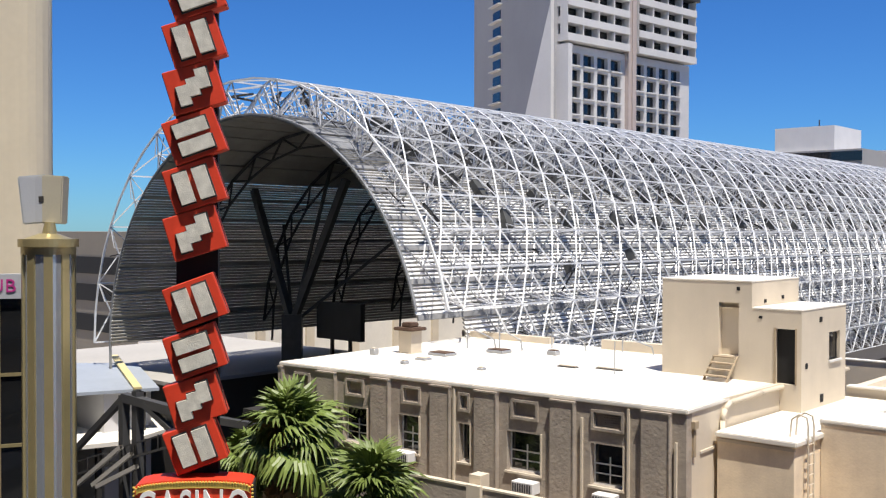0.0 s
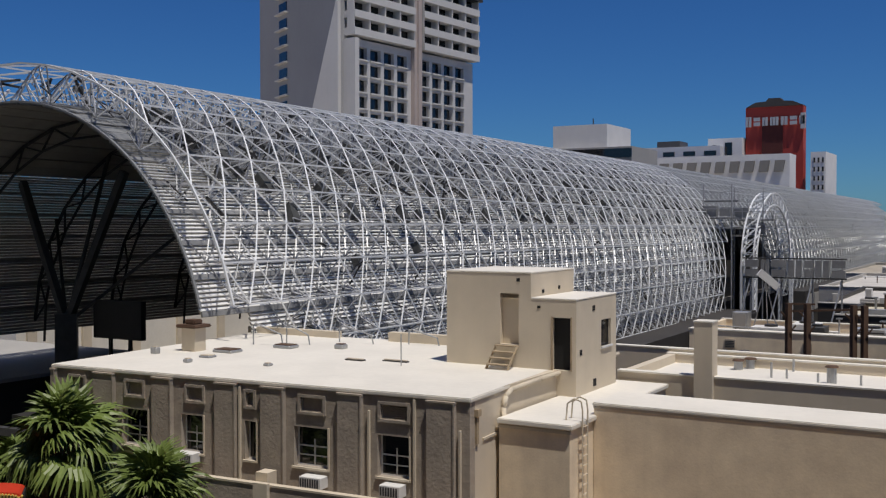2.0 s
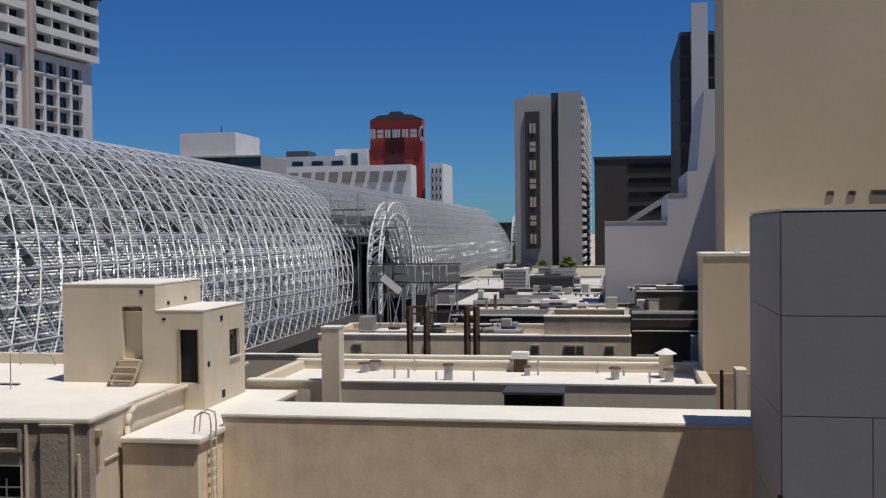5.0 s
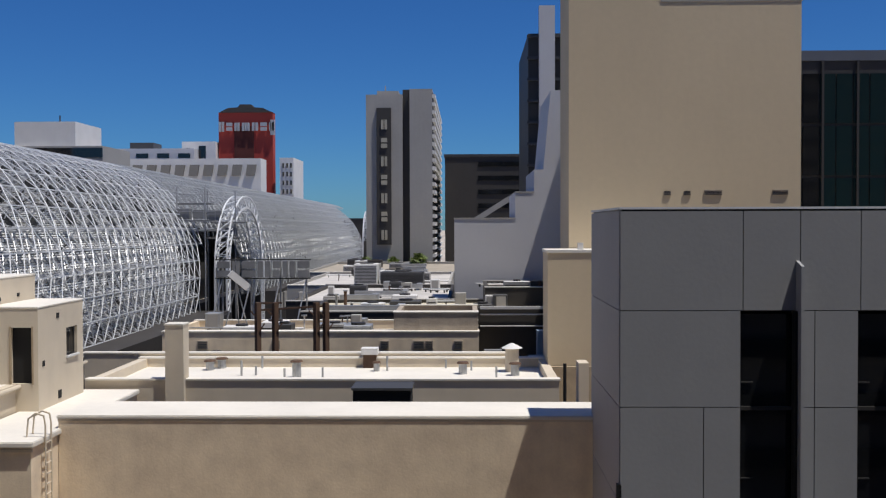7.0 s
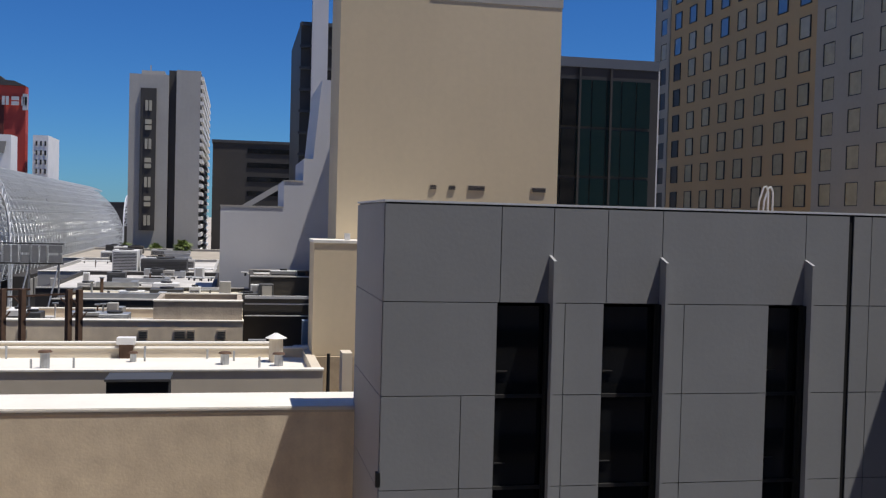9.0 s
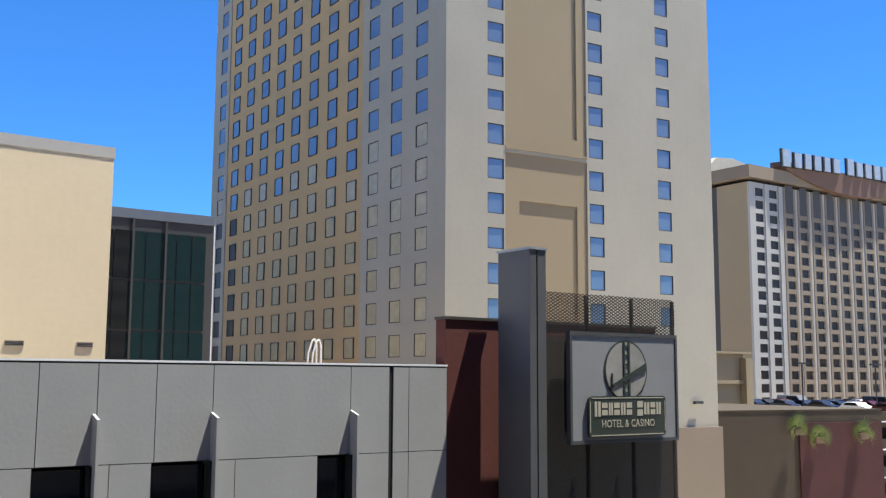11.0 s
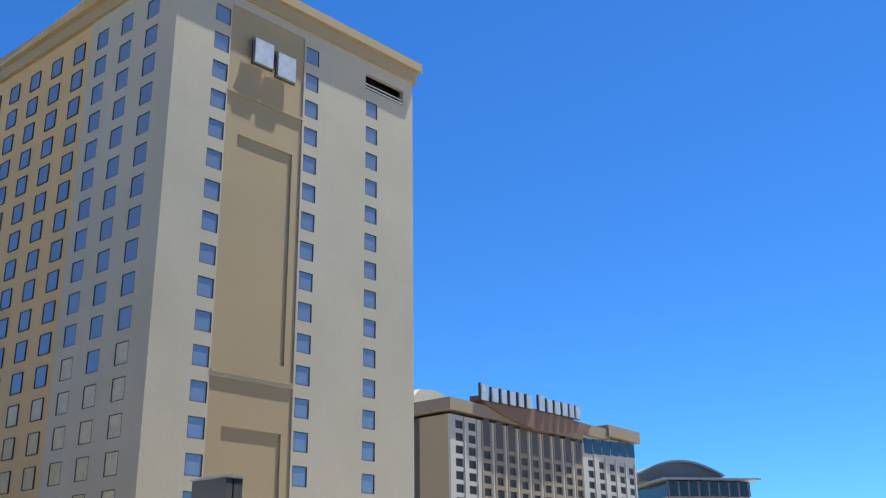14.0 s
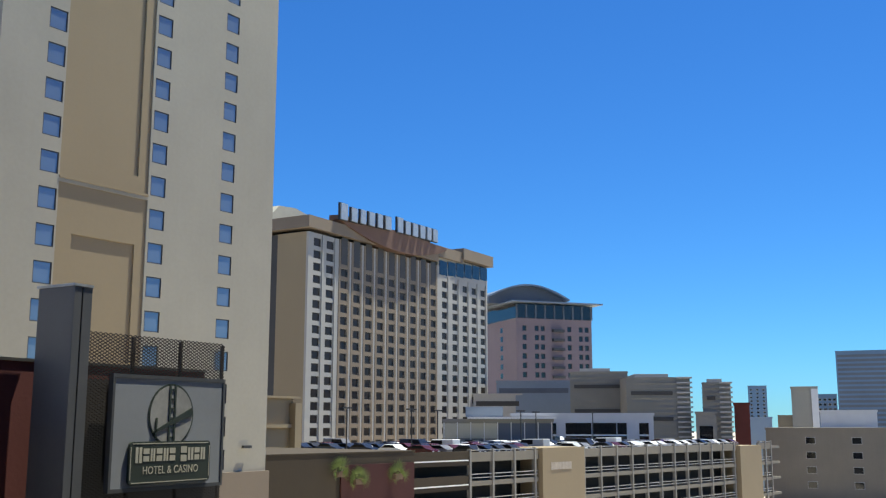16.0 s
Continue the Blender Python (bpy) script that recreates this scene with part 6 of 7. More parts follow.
def car(colour, van=False):
    c = thing("van" if van else "car", colour + (" van" if van else " saloon car") + " parked on the car park deck", "van" if van else "car", group="parked cars")
    bm = bmesh.new()
    side = [(-2.2, 0.3), (2.2, 0.3), (2.25, 0.75), (2.1, 0.9), (1.1, 1.0), (0.55, 1.45), (-1.0, 1.48), (-1.75, 1.0), (-2.2, 0.92)] if not van else [(-2.5, 0.3), (2.5, 0.3), (2.55, 1.0), (2.1, 1.2), (1.5, 2.0), (-2.45, 2.05)]
    add_prism(bm, side, -0.88, 0.88)
    bmesh.ops.bevel(bm, geom=bm.edges[:], offset=0.07, segments=1, affect="EDGES")
    finish(bm, "body", "car_" + colour, c)
    bm = bmesh.new()
    glass_side = [(1.0, 1.02), (0.52, 1.40), (-0.95, 1.42), (-1.6, 1.02)] if not van else [(1.95, 1.25), (1.5, 1.9), (-0.5, 1.9), (-0.5, 1.25)]
    add_prism(bm, glass_side, -0.9, 0.9)
    finish(bm, "window", "carglass", c)
    wm = bpy.data.meshes.new("wheel")
    bm = bmesh.new()
    bmesh.ops.create_cone(bm, cap_ends=True, segments=12, radius1=0.33, radius2=0.33, depth=0.22, matrix=pose(0, 0, 0, 90))
    bm.to_mesh(wm)
    bm.free()
    wm.materials.append(M["black"])
    for x in (-1.35, 1.35):
        for y in (-0.78, 0.78):
            mesh_part("wheel", wm, c, pose(x, y, 0.33))
    bm = bmesh.new()
    add_box(bm, 2.2, 2.28, -0.75, -0.4, 0.6, 0.75)
    add_box(bm, 2.2, 2.28, 0.4, 0.75, 0.6, 0.75)
    finish(bm, "headlight", "signwhite", c)
    return c


def garage():
    G = pose(116.3, 62.7, 0, 0, 0, -9.7)
    t = thing("car_park", "open concrete multi-storey car park with cars on the top deck", "building", G)
    deck = 14.9
    L, D = 62.0, 46.0
    for k in range(5):
        z = deck - 3.0 * k
        boxes("deck", [(-14, L + 40, 0.4, D, z - 0.45, z)], "garage", t)
        for a, b in ((0.0, 15.2), (26.4, 60.0), (60.2, 80.0), (90.2, 97.0)):
            boxes("parapet", [(a, b, 0.0, 0.3, z - 0.5, z + (0.7 if k == 0 else 0.1))], "garage", t)
            boxes("guard_rail", [(a, b, 0.02, 0.12, z + 0.45, z + 0.55), (a, b, 0.02, 0.12, z + 0.9, z + 1.0)][k == 0:], "greyconc", t)
        boxes("parapet", [(-11.0, -0.2, 0.0, 0.3, z - 0.9, z + 0.85)], "rampbrown", t)
        boxes("ledge", [(-10.8, -0.4, -0.08, 0.0, z - 0.35, z - 0.2)], "white", t)
    for x in list(np.arange(0, 15, 4.8)) + list(np.arange(27.0, 80, 4.75)) + list(np.arange(91, 97, 2.8)):
        boxes("column", [(x - 0.17, x + 0.17, -0.12, 0.4, 0, deck + 1.1)], "louvre", t)
    boxes("stair_tower", [(15.4, 26.2, -0.6, 6, 0, deck + 1.0)], "gntan", t)
    boxes("stair_tower_panel", [(17.4, 22.6, -0.65, -0.6, 12.9, 13.9)], "taupe", t)
    boxes("stair_tower", [(80.2, 90.0, -0.8, 6, 0, deck + 0.3)], "gntan", t)
    # black sheet standing in for the shade inside the decks
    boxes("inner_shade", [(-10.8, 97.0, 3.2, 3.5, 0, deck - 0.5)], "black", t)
    rnd = random.Random(8)
    made = {}
    for row, y in enumerate((3.2, 9.0, 15.5, 21.5, 28.0, 35.0)):
        x = 1.0 + rnd.uniform(0, 2)
        while x < L + 24:
            if rnd.random() < 0.86 and not (13 < x < 28 and y < 8):
                n = rnd.choice(("white", "white", "silver", "black", "black", "black", "grey", "dark blue", "dark red", "grey") if x > 24 else ("black", "black", "grey", "dark blue", "dark red", "white"))
                van = rnd.random() < 0.12
                key = (n, van)
                m = G @ pose(x, y + rnd.uniform(-0.3, 0.3), deck, 0, 0, 90 + rnd.uniform(-3, 3) + 180 * rnd.randint(0, 1))
                if key in made:
                    copy_thing(made[key], m)
                else:
                    made[key] = car(n, van)
                    made[key].matrix_world = m
            x += rnd.uniform(2.6, 3.0)
    for i, (x, y) in enumerate(((-8, 14), (7, 16), (20, 22), (31, 14), (44, 20), (56, 16))):
        lp = thing("lamp_post", "thin dark lamp post on the car park deck", "lamp", G @ pose(x, y, deck), group="car park lamps")
        bm = bmesh.new()
        add_tube(bm, [(0, 0, 0), (0, 0, 6.2)], 0.09, 6)
        finish(bm, "pole", "dark", lp)
        boxes("head", [(-0.9, 0.9, -0.2, 0.2, 6.2, 6.4)], "dark", lp)
    # cream low wing and red planter wall on the corner
    q = thing("ramp_block", "tan ramp block beside the car park", "building", G)
    boxes("wall", [(-36, -11.2, -0.4, 30, 0, 15.9)], "rampbrown", q)
    boxes("red_wall", [(-23.4, -11.4, -0.6, -0.4, 0, 14.7)], "oxblood", q, "dark red wall with hanging plants")
    boxes("cornice", [(-36.2, -11.1, -0.45, 30, 15.9, 16.05)], "rampbrown", q)


garage()


def lowrise(name, label, az, dist, wid, dep, top, mat, yaw=None, rows=0, cols=0, band=None, bottom=0):
    """A building whose near face stands square to a bearing from the street corner."""
    x, y = dist * math.sin(radians(az)), dist * math.cos(radians(az))
    t = thing(name, label, "building", pose(x, y, 0, 0, 0, -az if yaw is None else yaw))
    boxes("wall", [(-wid / 2, wid / 2, 0, dep, bottom, top)], mat, t)
    boxes("coping", [(-wid / 2 - 0.2, wid / 2 + 0.2, -0.2, dep, top, top + 0.5)], mat, t)
    if band:
        for k in range(rows):
            z = top - 2.2 - k * (top - 4) / max(1, rows)
            boxes("window_band", [(-wid / 2 + 0.8, wid / 2 - 0.8, -0.06, 0.0, z - 0.9, z + 0.5)], band, t)
    elif rows:
        sp = [(-wid / 2 + wid * (i + 0.5) / cols, top - 3.0 - 3.1 * k) for i in range(cols) for k in range(rows)]
        window_grid(t, sp, 1.9, 1.5, "darkwin", "greyconc", 0.02, 0.1)
    return t


def louvred_block(label, az, dist, wid, dep, top, yaw=None, flank=0.0):
    """A concrete office block ribbed by thin ledges, with dark window slots between them."""
    x, y = dist * math.sin(radians(az)), dist * math.cos(radians(az))
    t = thing("county_block", label, "building", pose(x, y, 0, 0, 0, -az if yaw is None else yaw))
    boxes("wall", [(-wid / 2, wid / 2, 0, dep, 0, top)], "louvre", t)
    for k in range(int(top / 1.15)):
        z = top - 0.35 - 1.15 * k
        boxes("ledge", [(-wid / 2 - 0.15, wid / 2 + 0.15, -0.3, 0.0, z, z + 0.22)], "louvre", t)
        if flank:
            boxes("flank_louvre", [(wid / 2 - flank, wid / 2 + 0.4, -0.75, -0.3, z, z + 0.4)], "greyconc", t)
    for k in range(4):
        z = top - 4.2 - 6.0 * k
        boxes("window_slot", [(-wid / 2 + 1.0, wid / 2 - 1.0 - flank, -0.34, -0.3, z, z + 0.9)], "darkconc", t)
    boxes("roof_plant", [(-wid / 3, wid / 5, 3, dep - 4, top, top + 0.9)], "greyconc", t)
    return t


louvred_block("grey banded concrete office block", 68.77, 260, 14.2, 30, 32.2)
louvred_block("grey louvred concrete office block with ribbed flank", 71.95, 250, 15.0, 34, 30.2, -62, 3.2)
louvred_block("narrow grey louvred concrete block", 75.0, 255, 6.6, 30, 29.1, None, 2.6)
lk = lowrise("county_link", "grey link block with big dark window", 74.4, 248, 4.6, 20, 21.6, "louvre")
boxes("window", [(-1.5, 1.5, -0.1, 0.0, 14.8, 18.8)], "darkwin", lk)
lowrise("glass_link", "blue-grey glazed low block", 65.2, 300, 21.5, 20, 31.2, "slatepale", rows=3, band="slate")
lowrise("grey_podium", "grey concrete podium with dark slots", 63.2, 300, 14, 20, 27.5, "greyconc", rows=4, band="darkconc")
wh = lowrise("white_hall", "long white low hall with big dark windows", 67.8, 205, 27.5, 20, 20.8, "whitewall")
for x0, x1 in ((-12.6, -9.4), (-8.6, -5.0), (-3.2, 1.8), (2.0, 6.6), (6.8, 8.6), (11.0, 12.8)):
    boxes("window", [(x0, x1, -0.1, 0.0, 16.2, 19.4)], "darkwin", wh)
    boxes("sill", [(x0, x1, -0.3, 0.0, 16.9, 17.2)], "white", wh)
gh = lowrise("glazed_hall", "low glazed hall with a thin white overhanging roof", 63.2, 190, 20, 14, 19.6, "louvre")
boxes("roof_slab", [(-5.5, 10.6, -1.4, 14, 20.1, 20.45)], "white", gh)
for i in range(9):
    boxes("mullion", [(-9.9 + i * 2.45, -9.75 + i * 2.45, -0.16, -0.02, 13.0, 19.5)], "white", gh)
for i in range(4):
    boxes("panel", [(-9.7 + i * 2.45, -7.5 + i * 2.45, -0.1, -0.02, 16.6, 19.3)], "signcream", gh)
for i in range(4, 8):
    boxes("pane", [(-9.7 + i * 2.45, -7.5 + i * 2.45, -0.1, -0.02, 14.2, 19.3)], "slate", gh)
boxes("roof_plant", [(-6.0, 1.0, 4.0, 10.0, 20.45, 22.4)], "slatepale", gh)
lowrise("red_block", "narrow brick-red rendered block", 76.27, 262, 3.6, 20, 23.9, "redwall")
lowrise("grey_low", "grey low block with blue sign band", 77.2, 320, 6.4, 20, 20.9, "hazeblue")
lowrise("pale_tower", "pale blue distant high-rise", 77.12, 900, 15, 20, 51, "bluetower", rows=12, cols=3)
stt = lowrise("pale_tower", "distant tan stair tower with white flank", 79.45, 330, 7.5, 12, 30.0, "gncream")
boxes("flank", [(2.0, 3.9, -0.3, -0.02, 0, 29.8)], "white", stt)
boxes("plant_room", [(-8.0, -3.75, 0.5, 10, 0, 22.0)], "gntan", stt)
lowrise("pale_tower", "distant pale blue office block", 80.58, 700, 11.6, 20, 38.0, "bluetower", rows=5, cols=4)
lowrise("glass_tower", "pale glassy distant tower with balconies", 84.2, 620, 67, 30, 59.8, "bluetower", rows=22, band="slate")
lowrise("pale_hall", "white low hall behind the motel", 81.53, 290, 13.8, 20, 22.4, "white")
mo = lowrise("motel", "plain sand-coloured block with small square windows", 82.0, 268, 43, 20, 17.9, "garage")
window_grid(mo, [(-11.2, 15.3), (-11.2, 11.8), (-11.2, 8.3), (-11.2, 4.8), (-0.7, 15.3), (-0.7, 11.8), (-0.7, 8.3), (-0.7, 4.8), (9.8, 15.3), (9.8, 11.8), (9.8, 8.3)], 2.3, 1.7, "darkwin", "greyconc", 0.02, 0.12)
bq = thing("plant_room", "beige rooftop plant room with vents", "building")
boxes("wall", [(104.0, 115.0, 90.0, 104.0, 0, 22.6)], "gntan", bq)
boxes("duct", [(114.2, 115.6, 88.9, 90.0, 15.6, 22.0)], "gntan", bq)
boxes("ledge", [(103.8, 116.0, 89.4, 90.0, 18.6, 19.1), (103.8, 116.0, 89.4, 90.0, 22.6, 22.9)], "gntan", bq)
bz = thing("ramp_wall", "cream ramp wall at the tower foot", "building")
boxes("wall", [(84.4, 95.5, 70.0, 86.0, 0, 15.2)], "gntan", bz)
boxes("coping", [(84.2, 95.7, 69.8, 86.0, 15.2, 15.5)], "white", bz)


# ---------------------------------------------------------------- vertical sign of tilted red boxes
def box_sign():
    s = thing("vertical_sign", "tall sign of tilted red boxes with silver shapes", "sign", pose(-31.85, 22.0, 0, 0, 0, 47))
    boxes("mast", [(-0.75, 0.75, 0.25, 0.75, 0.0, 32.0)], "black", s)
    spots = [(27.5, "split"), (25.8, "pair"), (24.1, "stepped"), (22.35, "split"), (20.6, "pair"), (18.88, "stepped"), (16.4, "pair"), (14.6, "split"), (12.85, "stepped"), (11.2, "pair")]
    for i, (z, k) in enumerate(spots):
        bm = bmesh.new()
        add_box(bm, -0.96, 0.96, -0.35, 0.45, -0.80, 0.80)
        bmesh.ops.bevel(bm, geom=bm.edges[:], offset=0.03, segments=1, affect="EDGES")
        b = finish(bm, "sign_box", "red", s)
        b.matrix_basis = pose(0, -0.1, z, 0, -18.5 + 1.5 * (i % 3 - 1), 0)
        bm = bmesh.new()
        plain_shape(bm, k, 1.2, 1.14, -0.60, -0.37)
        silver = finish(bm, "silver_shape", "silver", b)
        # slightly larger dark plate draws a shadow edge round each shape
        bm = bmesh.new()
        plain_shape(bm, k, 1.32, 1.26, -0.42, -0.35)
        finish(bm, "backing", "dark", silver, "dark shadow edge")
        boxes("seam", [(0.957, 0.975, 0.02, 0.07, -0.78, 0.78)], "dark", b)
    cs = bmesh.new()
    arch = [(-2.05, 6.4), (2.05, 6.4), (2.05, 9.85)] + [(2.05 * math.cos(math.pi * k / 10), 9.85 + 0.22 * math.sin(math.pi * k / 10)) for k in range(1, 10)] + [(-2.05, 9.85)]
    add_prism(cs, arch, -0.8, 0.5)
    base = finish(cs, "base_box", "red", s, "red base box with white letters and a bulb border")
    cs = bmesh.new()
    band = [(2.0 * math.cos(math.pi * k / 10), 9.78 + 0.21 * math.sin(math.pi * k / 10)) for k in range(11)]
    add_prism(cs, band + [(x, z - 0.2) for x, z in band[::-1]], -0.88, -0.8)
    finish(cs, "border", "yellow", base, "yellow border band")
    words("CASINO", 2.0, "white", base, pose(0, -0.84, 8.95), "lettering", 0.08, squeeze=0.53)
    bm = bmesh.new()
    for i in range(40):
        x = -2.0 + i * 4.0 / 39
        bmesh.ops.create_icosphere(bm, subdivisions=1, radius=0.045, matrix=Matrix.Translation((x, -0.9, 9.8 + 0.21 * math.sqrt(max(0, 1 - (x / 2.0) ** 2)))))
    for i in range(24):
        for x in (-2.08, 2.08):
            bmesh.ops.create_icosphere(bm, subdivisions=1, radius=0.055, matrix=Matrix.Translation((x, -0.8, 6.6 + i * 0.14)))
    tagged(finish(bm, "bulb", "yellow", base), kind="stuff")
    boxes("edge_strip", [(-2.09, -2.05, -0.8, 0.5, 6.4, 9.8), (2.05, 2.09, -0.8, 0.5, 6.4, 9.8)], "dark", base)
    boxes("leg", [(-0.5, 0.5, -0.3, 0.3, 0, 6.4)], "dark", s)


box_sign()


# ---------------------------------------------------------------- gold column, card sign, tall club building
def gold_column():
    c = thing("gold_column", "tall gold and mirrored fluted column with domed cap", "column", pose(-39.95, 20.5, 0))
    bm = bmesh.new()
    bmesh.ops.create_cone(bm, cap_ends=True, segments=32, radius1=0.96, radius2=0.96, depth=18.2, matrix=pose(0, 0, 9.1))
    finish(bm, "shaft", "mirror", c, "grey mirrored shaft")
    for k in range(9):
        a = math.tau * (k + 0.3) / 9
        bm = bmesh.new()
        add_box(bm, -0.17, 0.17, -0.05, 0.05, 0, 18.2)
        f = finish(bm, "flute", "gold", c)
        f.matrix_basis = pose(0.98 * math.cos(a), 0.98 * math.sin(a), 0, 0, 0, math.degrees(a) + 90)
    bm = bmesh.new()
    bmesh.ops.create_cone(bm, cap_ends=True, segments=40, radius1=1.06, radius2=1.06, depth=0.30, matrix=pose(0, 0, 18.15))
    bmesh.ops.create_cone(bm, cap_ends=True, segments=40, radius1=1.17, radius2=1.17, depth=0.32, matrix=pose(0, 0, 18.46))
    bmesh.ops.create_cone(bm, cap_ends=True, segments=32, radius1=0.95, radius2=0.35, depth=0.22, matrix=pose(0, 0, 18.73))
    bmesh.ops.create_cone(bm, cap_ends=True, segments=16, radius1=0.3, radius2=0.2, depth=0.5, matrix=pose(0.1, 0, 19.05))
    finish(bm, "cap", "gold", c)
    for i, (dx, rz, ty) in enumerate(((-0.42, 58, -6), (-0.22, 48, -2), (0.02, 38, 3))):
        bm = bmesh.new()
        add_box(bm, -0.55, 0.55, -0.09 if i < 2 else -0.09, 0.09 if i < 2 else 0.55, 0, 1.95)
        bmesh.ops.bevel(bm, geom=bm.edges[:], offset=0.05, segments=2, affect="EDGES")
        k = finish(bm, "playing_card", "signwhite" if i < 2 else "signcream", c, "white playing-card shaped sign")
        k.matrix_basis = pose(dx - 0.05 * i, 0.15 * i - 0.25, 19.25, 0, ty, rz)
        if i == 1:
            boxes("pip", [(-0.1, 0.1, -0.11, -0.09, 0.85, 1.1)], "dark", k)


gold_column()
lc = thing("club_building", "tall beige panelled club building with a rounded corner", "building", pose(-58.1, 28.45, 0, 0, 0, 62))
bm = bmesh.new()
add_box(bm, -24, 0.0, -9, 14, 0, 44)
finish(bm, "wall", "clubbeige", lc)
for i in range(8):
    boxes("rib", [(-22.5 + i * 2.8, -22.3 + i * 2.8, -9.06, -9.0, 0, 44)], "gncream", lc)
bm = bmesh.new()
bmesh.ops.create_cone(bm, cap_ends=True, segments=24, radius1=1.5, radius2=1.5, depth=44, matrix=pose(0, -7.5, 22))
finish(bm, "corner_pillar", "clubbeige", lc)
cs = thing("club_sign", "white fascia sign with magenta word on a glass front", "sign", pose(-45.3, 22.0, 0, 0, 0, 62))
boxes("fascia", [(-6.0, 0.3, -0.3, 0.3, 15.9, 17.0)], "signwhite", cs)
words("CLUB", 0.85, "magenta", cs, pose(-1.35, -0.32, 16.45), "lettering", 0.02)
boxes("glass_front", [(-6.0, 0.3, -0.1, 0.1, 3.0, 15.9)], "darkwin", cs, "dark reflective glass front")
for i in range(6):
    boxes("mullion", [(-5.9 + i * 1.2, -5.75 + i * 1.2, -0.2, -0.1, 3.0, 15.9)], "gold", cs)
for z in (6.0, 9.2, 12.4):
    boxes("transom", [(-6.0, 0.3, -0.18, -0.1, z, z + 0.15)], "gold", cs)
boxes("base_wall", [(-6.0, 0.3, -0.2, 0.2, 0, 3.0)], "darkconc", cs)
lg = thing("far_car_park", "cream open car park far down the street", "building")
boxes("wall", [(-160, -118, 72, 90, 0, 18.7)], "garage", lg)
for z in (15.3, 11.6, 7.5):
    boxes("opening", [(-150, -121.5, 71.8, 72.0, z - 2.3, z)], "black", lg)

# low roofs and steel works at the mouth of the street
lr = thing("kiosk_roof", "pale grey low metal roof beside the street", "roof")
boxes("roof", [(-80.0, -58.0, 38.0, 58.0, 8.75, 9.0)], "greyconc", lr)
boxes("wall", [(-79.5, -58.5, 38.5, 57.5, 0, 8.75)], "darkconc", lr)
lr2 = thing("kiosk_roof", "blue-grey metal kiosk roof with a yellow strut", "roof")
bm = bmesh.new()
a = [bm.verts.new(p) for p in ((-60.5, 27.6, 9.0), (-56.9, 36.4, 9.0), (-66.6, 40.7, 9.3), (-72.0, 35.6, 9.3))]
b = [bm.verts.new((v.co.x, v.co.y, v.co.z - 0.2)) for v in a]
bm.faces.new(a)
bm.faces.new(b[::-1])
for i in range(4):
    bm.faces.new((a[i], b[i], b[(i + 1) % 4], a[(i + 1) % 4]))
finish(bm, "roof_sheet", "kioskroof", lr2)
bm = bmesh.new()
add_bar(bm, (-57.1, 35.0, 9.1), (-69.5, 40.6, 9.6), 0.5, 0.12)
finish(bm, "strut", "paleyellow", lr2)
boxes("counter_wall", [(-64.5, -58.5, 33.5, 36.8, 0, 8.8)], "whitewall", lr2)
boxes("post", [(-57.9, -57.5, 35.4, 35.8, 0, 8.8)], "dark", lr2)
boxes("post", [(-60.3, -59.9, 29.2, 29.6, 0, 8.8)], "dark", lr2)
aw = thing("awning", "white flat awning in front of the kiosk", "awning")
bm = bmesh.new()
a = [bm.verts.new(p) for p in ((-60.0, 28.6, 6.3), (-56.2, 30.8, 6.3), (-55.4, 33.4, 6.3), (-57.2, 37.6, 6.3), (-62.0, 39.0, 6.3), (-66.0, 36.0, 6.3))]
b = [bm.verts.new((v.co.x, v.co.y, v.co.z - 0.25)) for v in a]
bm.faces.new(a)
bm.faces.new(b[::-1])
for i in range(6):
    bm.faces.new((a[i], b[i], b[(i + 1) % 6], a[(i + 1) % 6]))
finish(bm, "sheet", "roofwhite", aw)
boxes("post", [(-57.0, -56.7, 32.0, 32.3, 0, 6.1)], "dark", aw)
gs = thing("gantry", "grey steel gantry frame with diagonal braces", "gantry")
bars = [((-48.6, 29.0, 0), (-48.6, 29.0, 10.3), 0.42), ((-47.6, 29.2, 0), (-47.6, 29.2, 10.6), 0.45), ((-48.6, 29.0, 10.2), (-43.4, 29.6, 9.8), 0.45), ((-43.4, 29.6, 9.8), (-34.0, 31.0, 9.6), 0.35), ((-48.7, 29.0, 10.1), (-57.6, 29.0, 4.0), 0.3),
        ((-46.8, 29.1, 10.0), (-43.6, 29.6, 8.2), 0.28), ((-58.0, 28.6, 3.9), (-44.4, 29.0, 8.2), 0.12), ((-58.0, 28.6, 4.6), (-44.4, 29.0, 8.9), 0.08)]
for a, b, w in bars:
    bars_mesh("beam", [(a, b, w)], "postgrey", gs)
for i in range(12):
    x = -57.6 + i * 1.15
    bars_mesh("rail_post", [((x, 28.7, 4.0 + i * 0.365), (x, 28.7, 4.75 + i * 0.365), 0.05)], "dark", gs)
for a, b in (((-52.3, 28.2, 5.0), (-48.2, 28.6, 7.7)), ((-50.4, 28.2, 5.4), (-47.2, 28.6, 7.5)), ((-49.6, 28.0, 5.5), (-46.4, 28.4, 7.0))):
    bars_mesh("plank", [(a, b, 0.22)], "greyconc", gs)
br = thing("footbridge_deck", "pale footbridge deck with dark railings", "bridge")
boxes("deck", [(-46.5, -33.0, 19.0, 26.5, 3.9, 4.2)], "greyconc", br)
boxes("pier", [(-45.5, -44.5, 20.0, 21.0, 0, 3.9), (-35.0, -34.0, 20.0, 21.0, 0, 3.9)], "greyconc", br)
rail = []
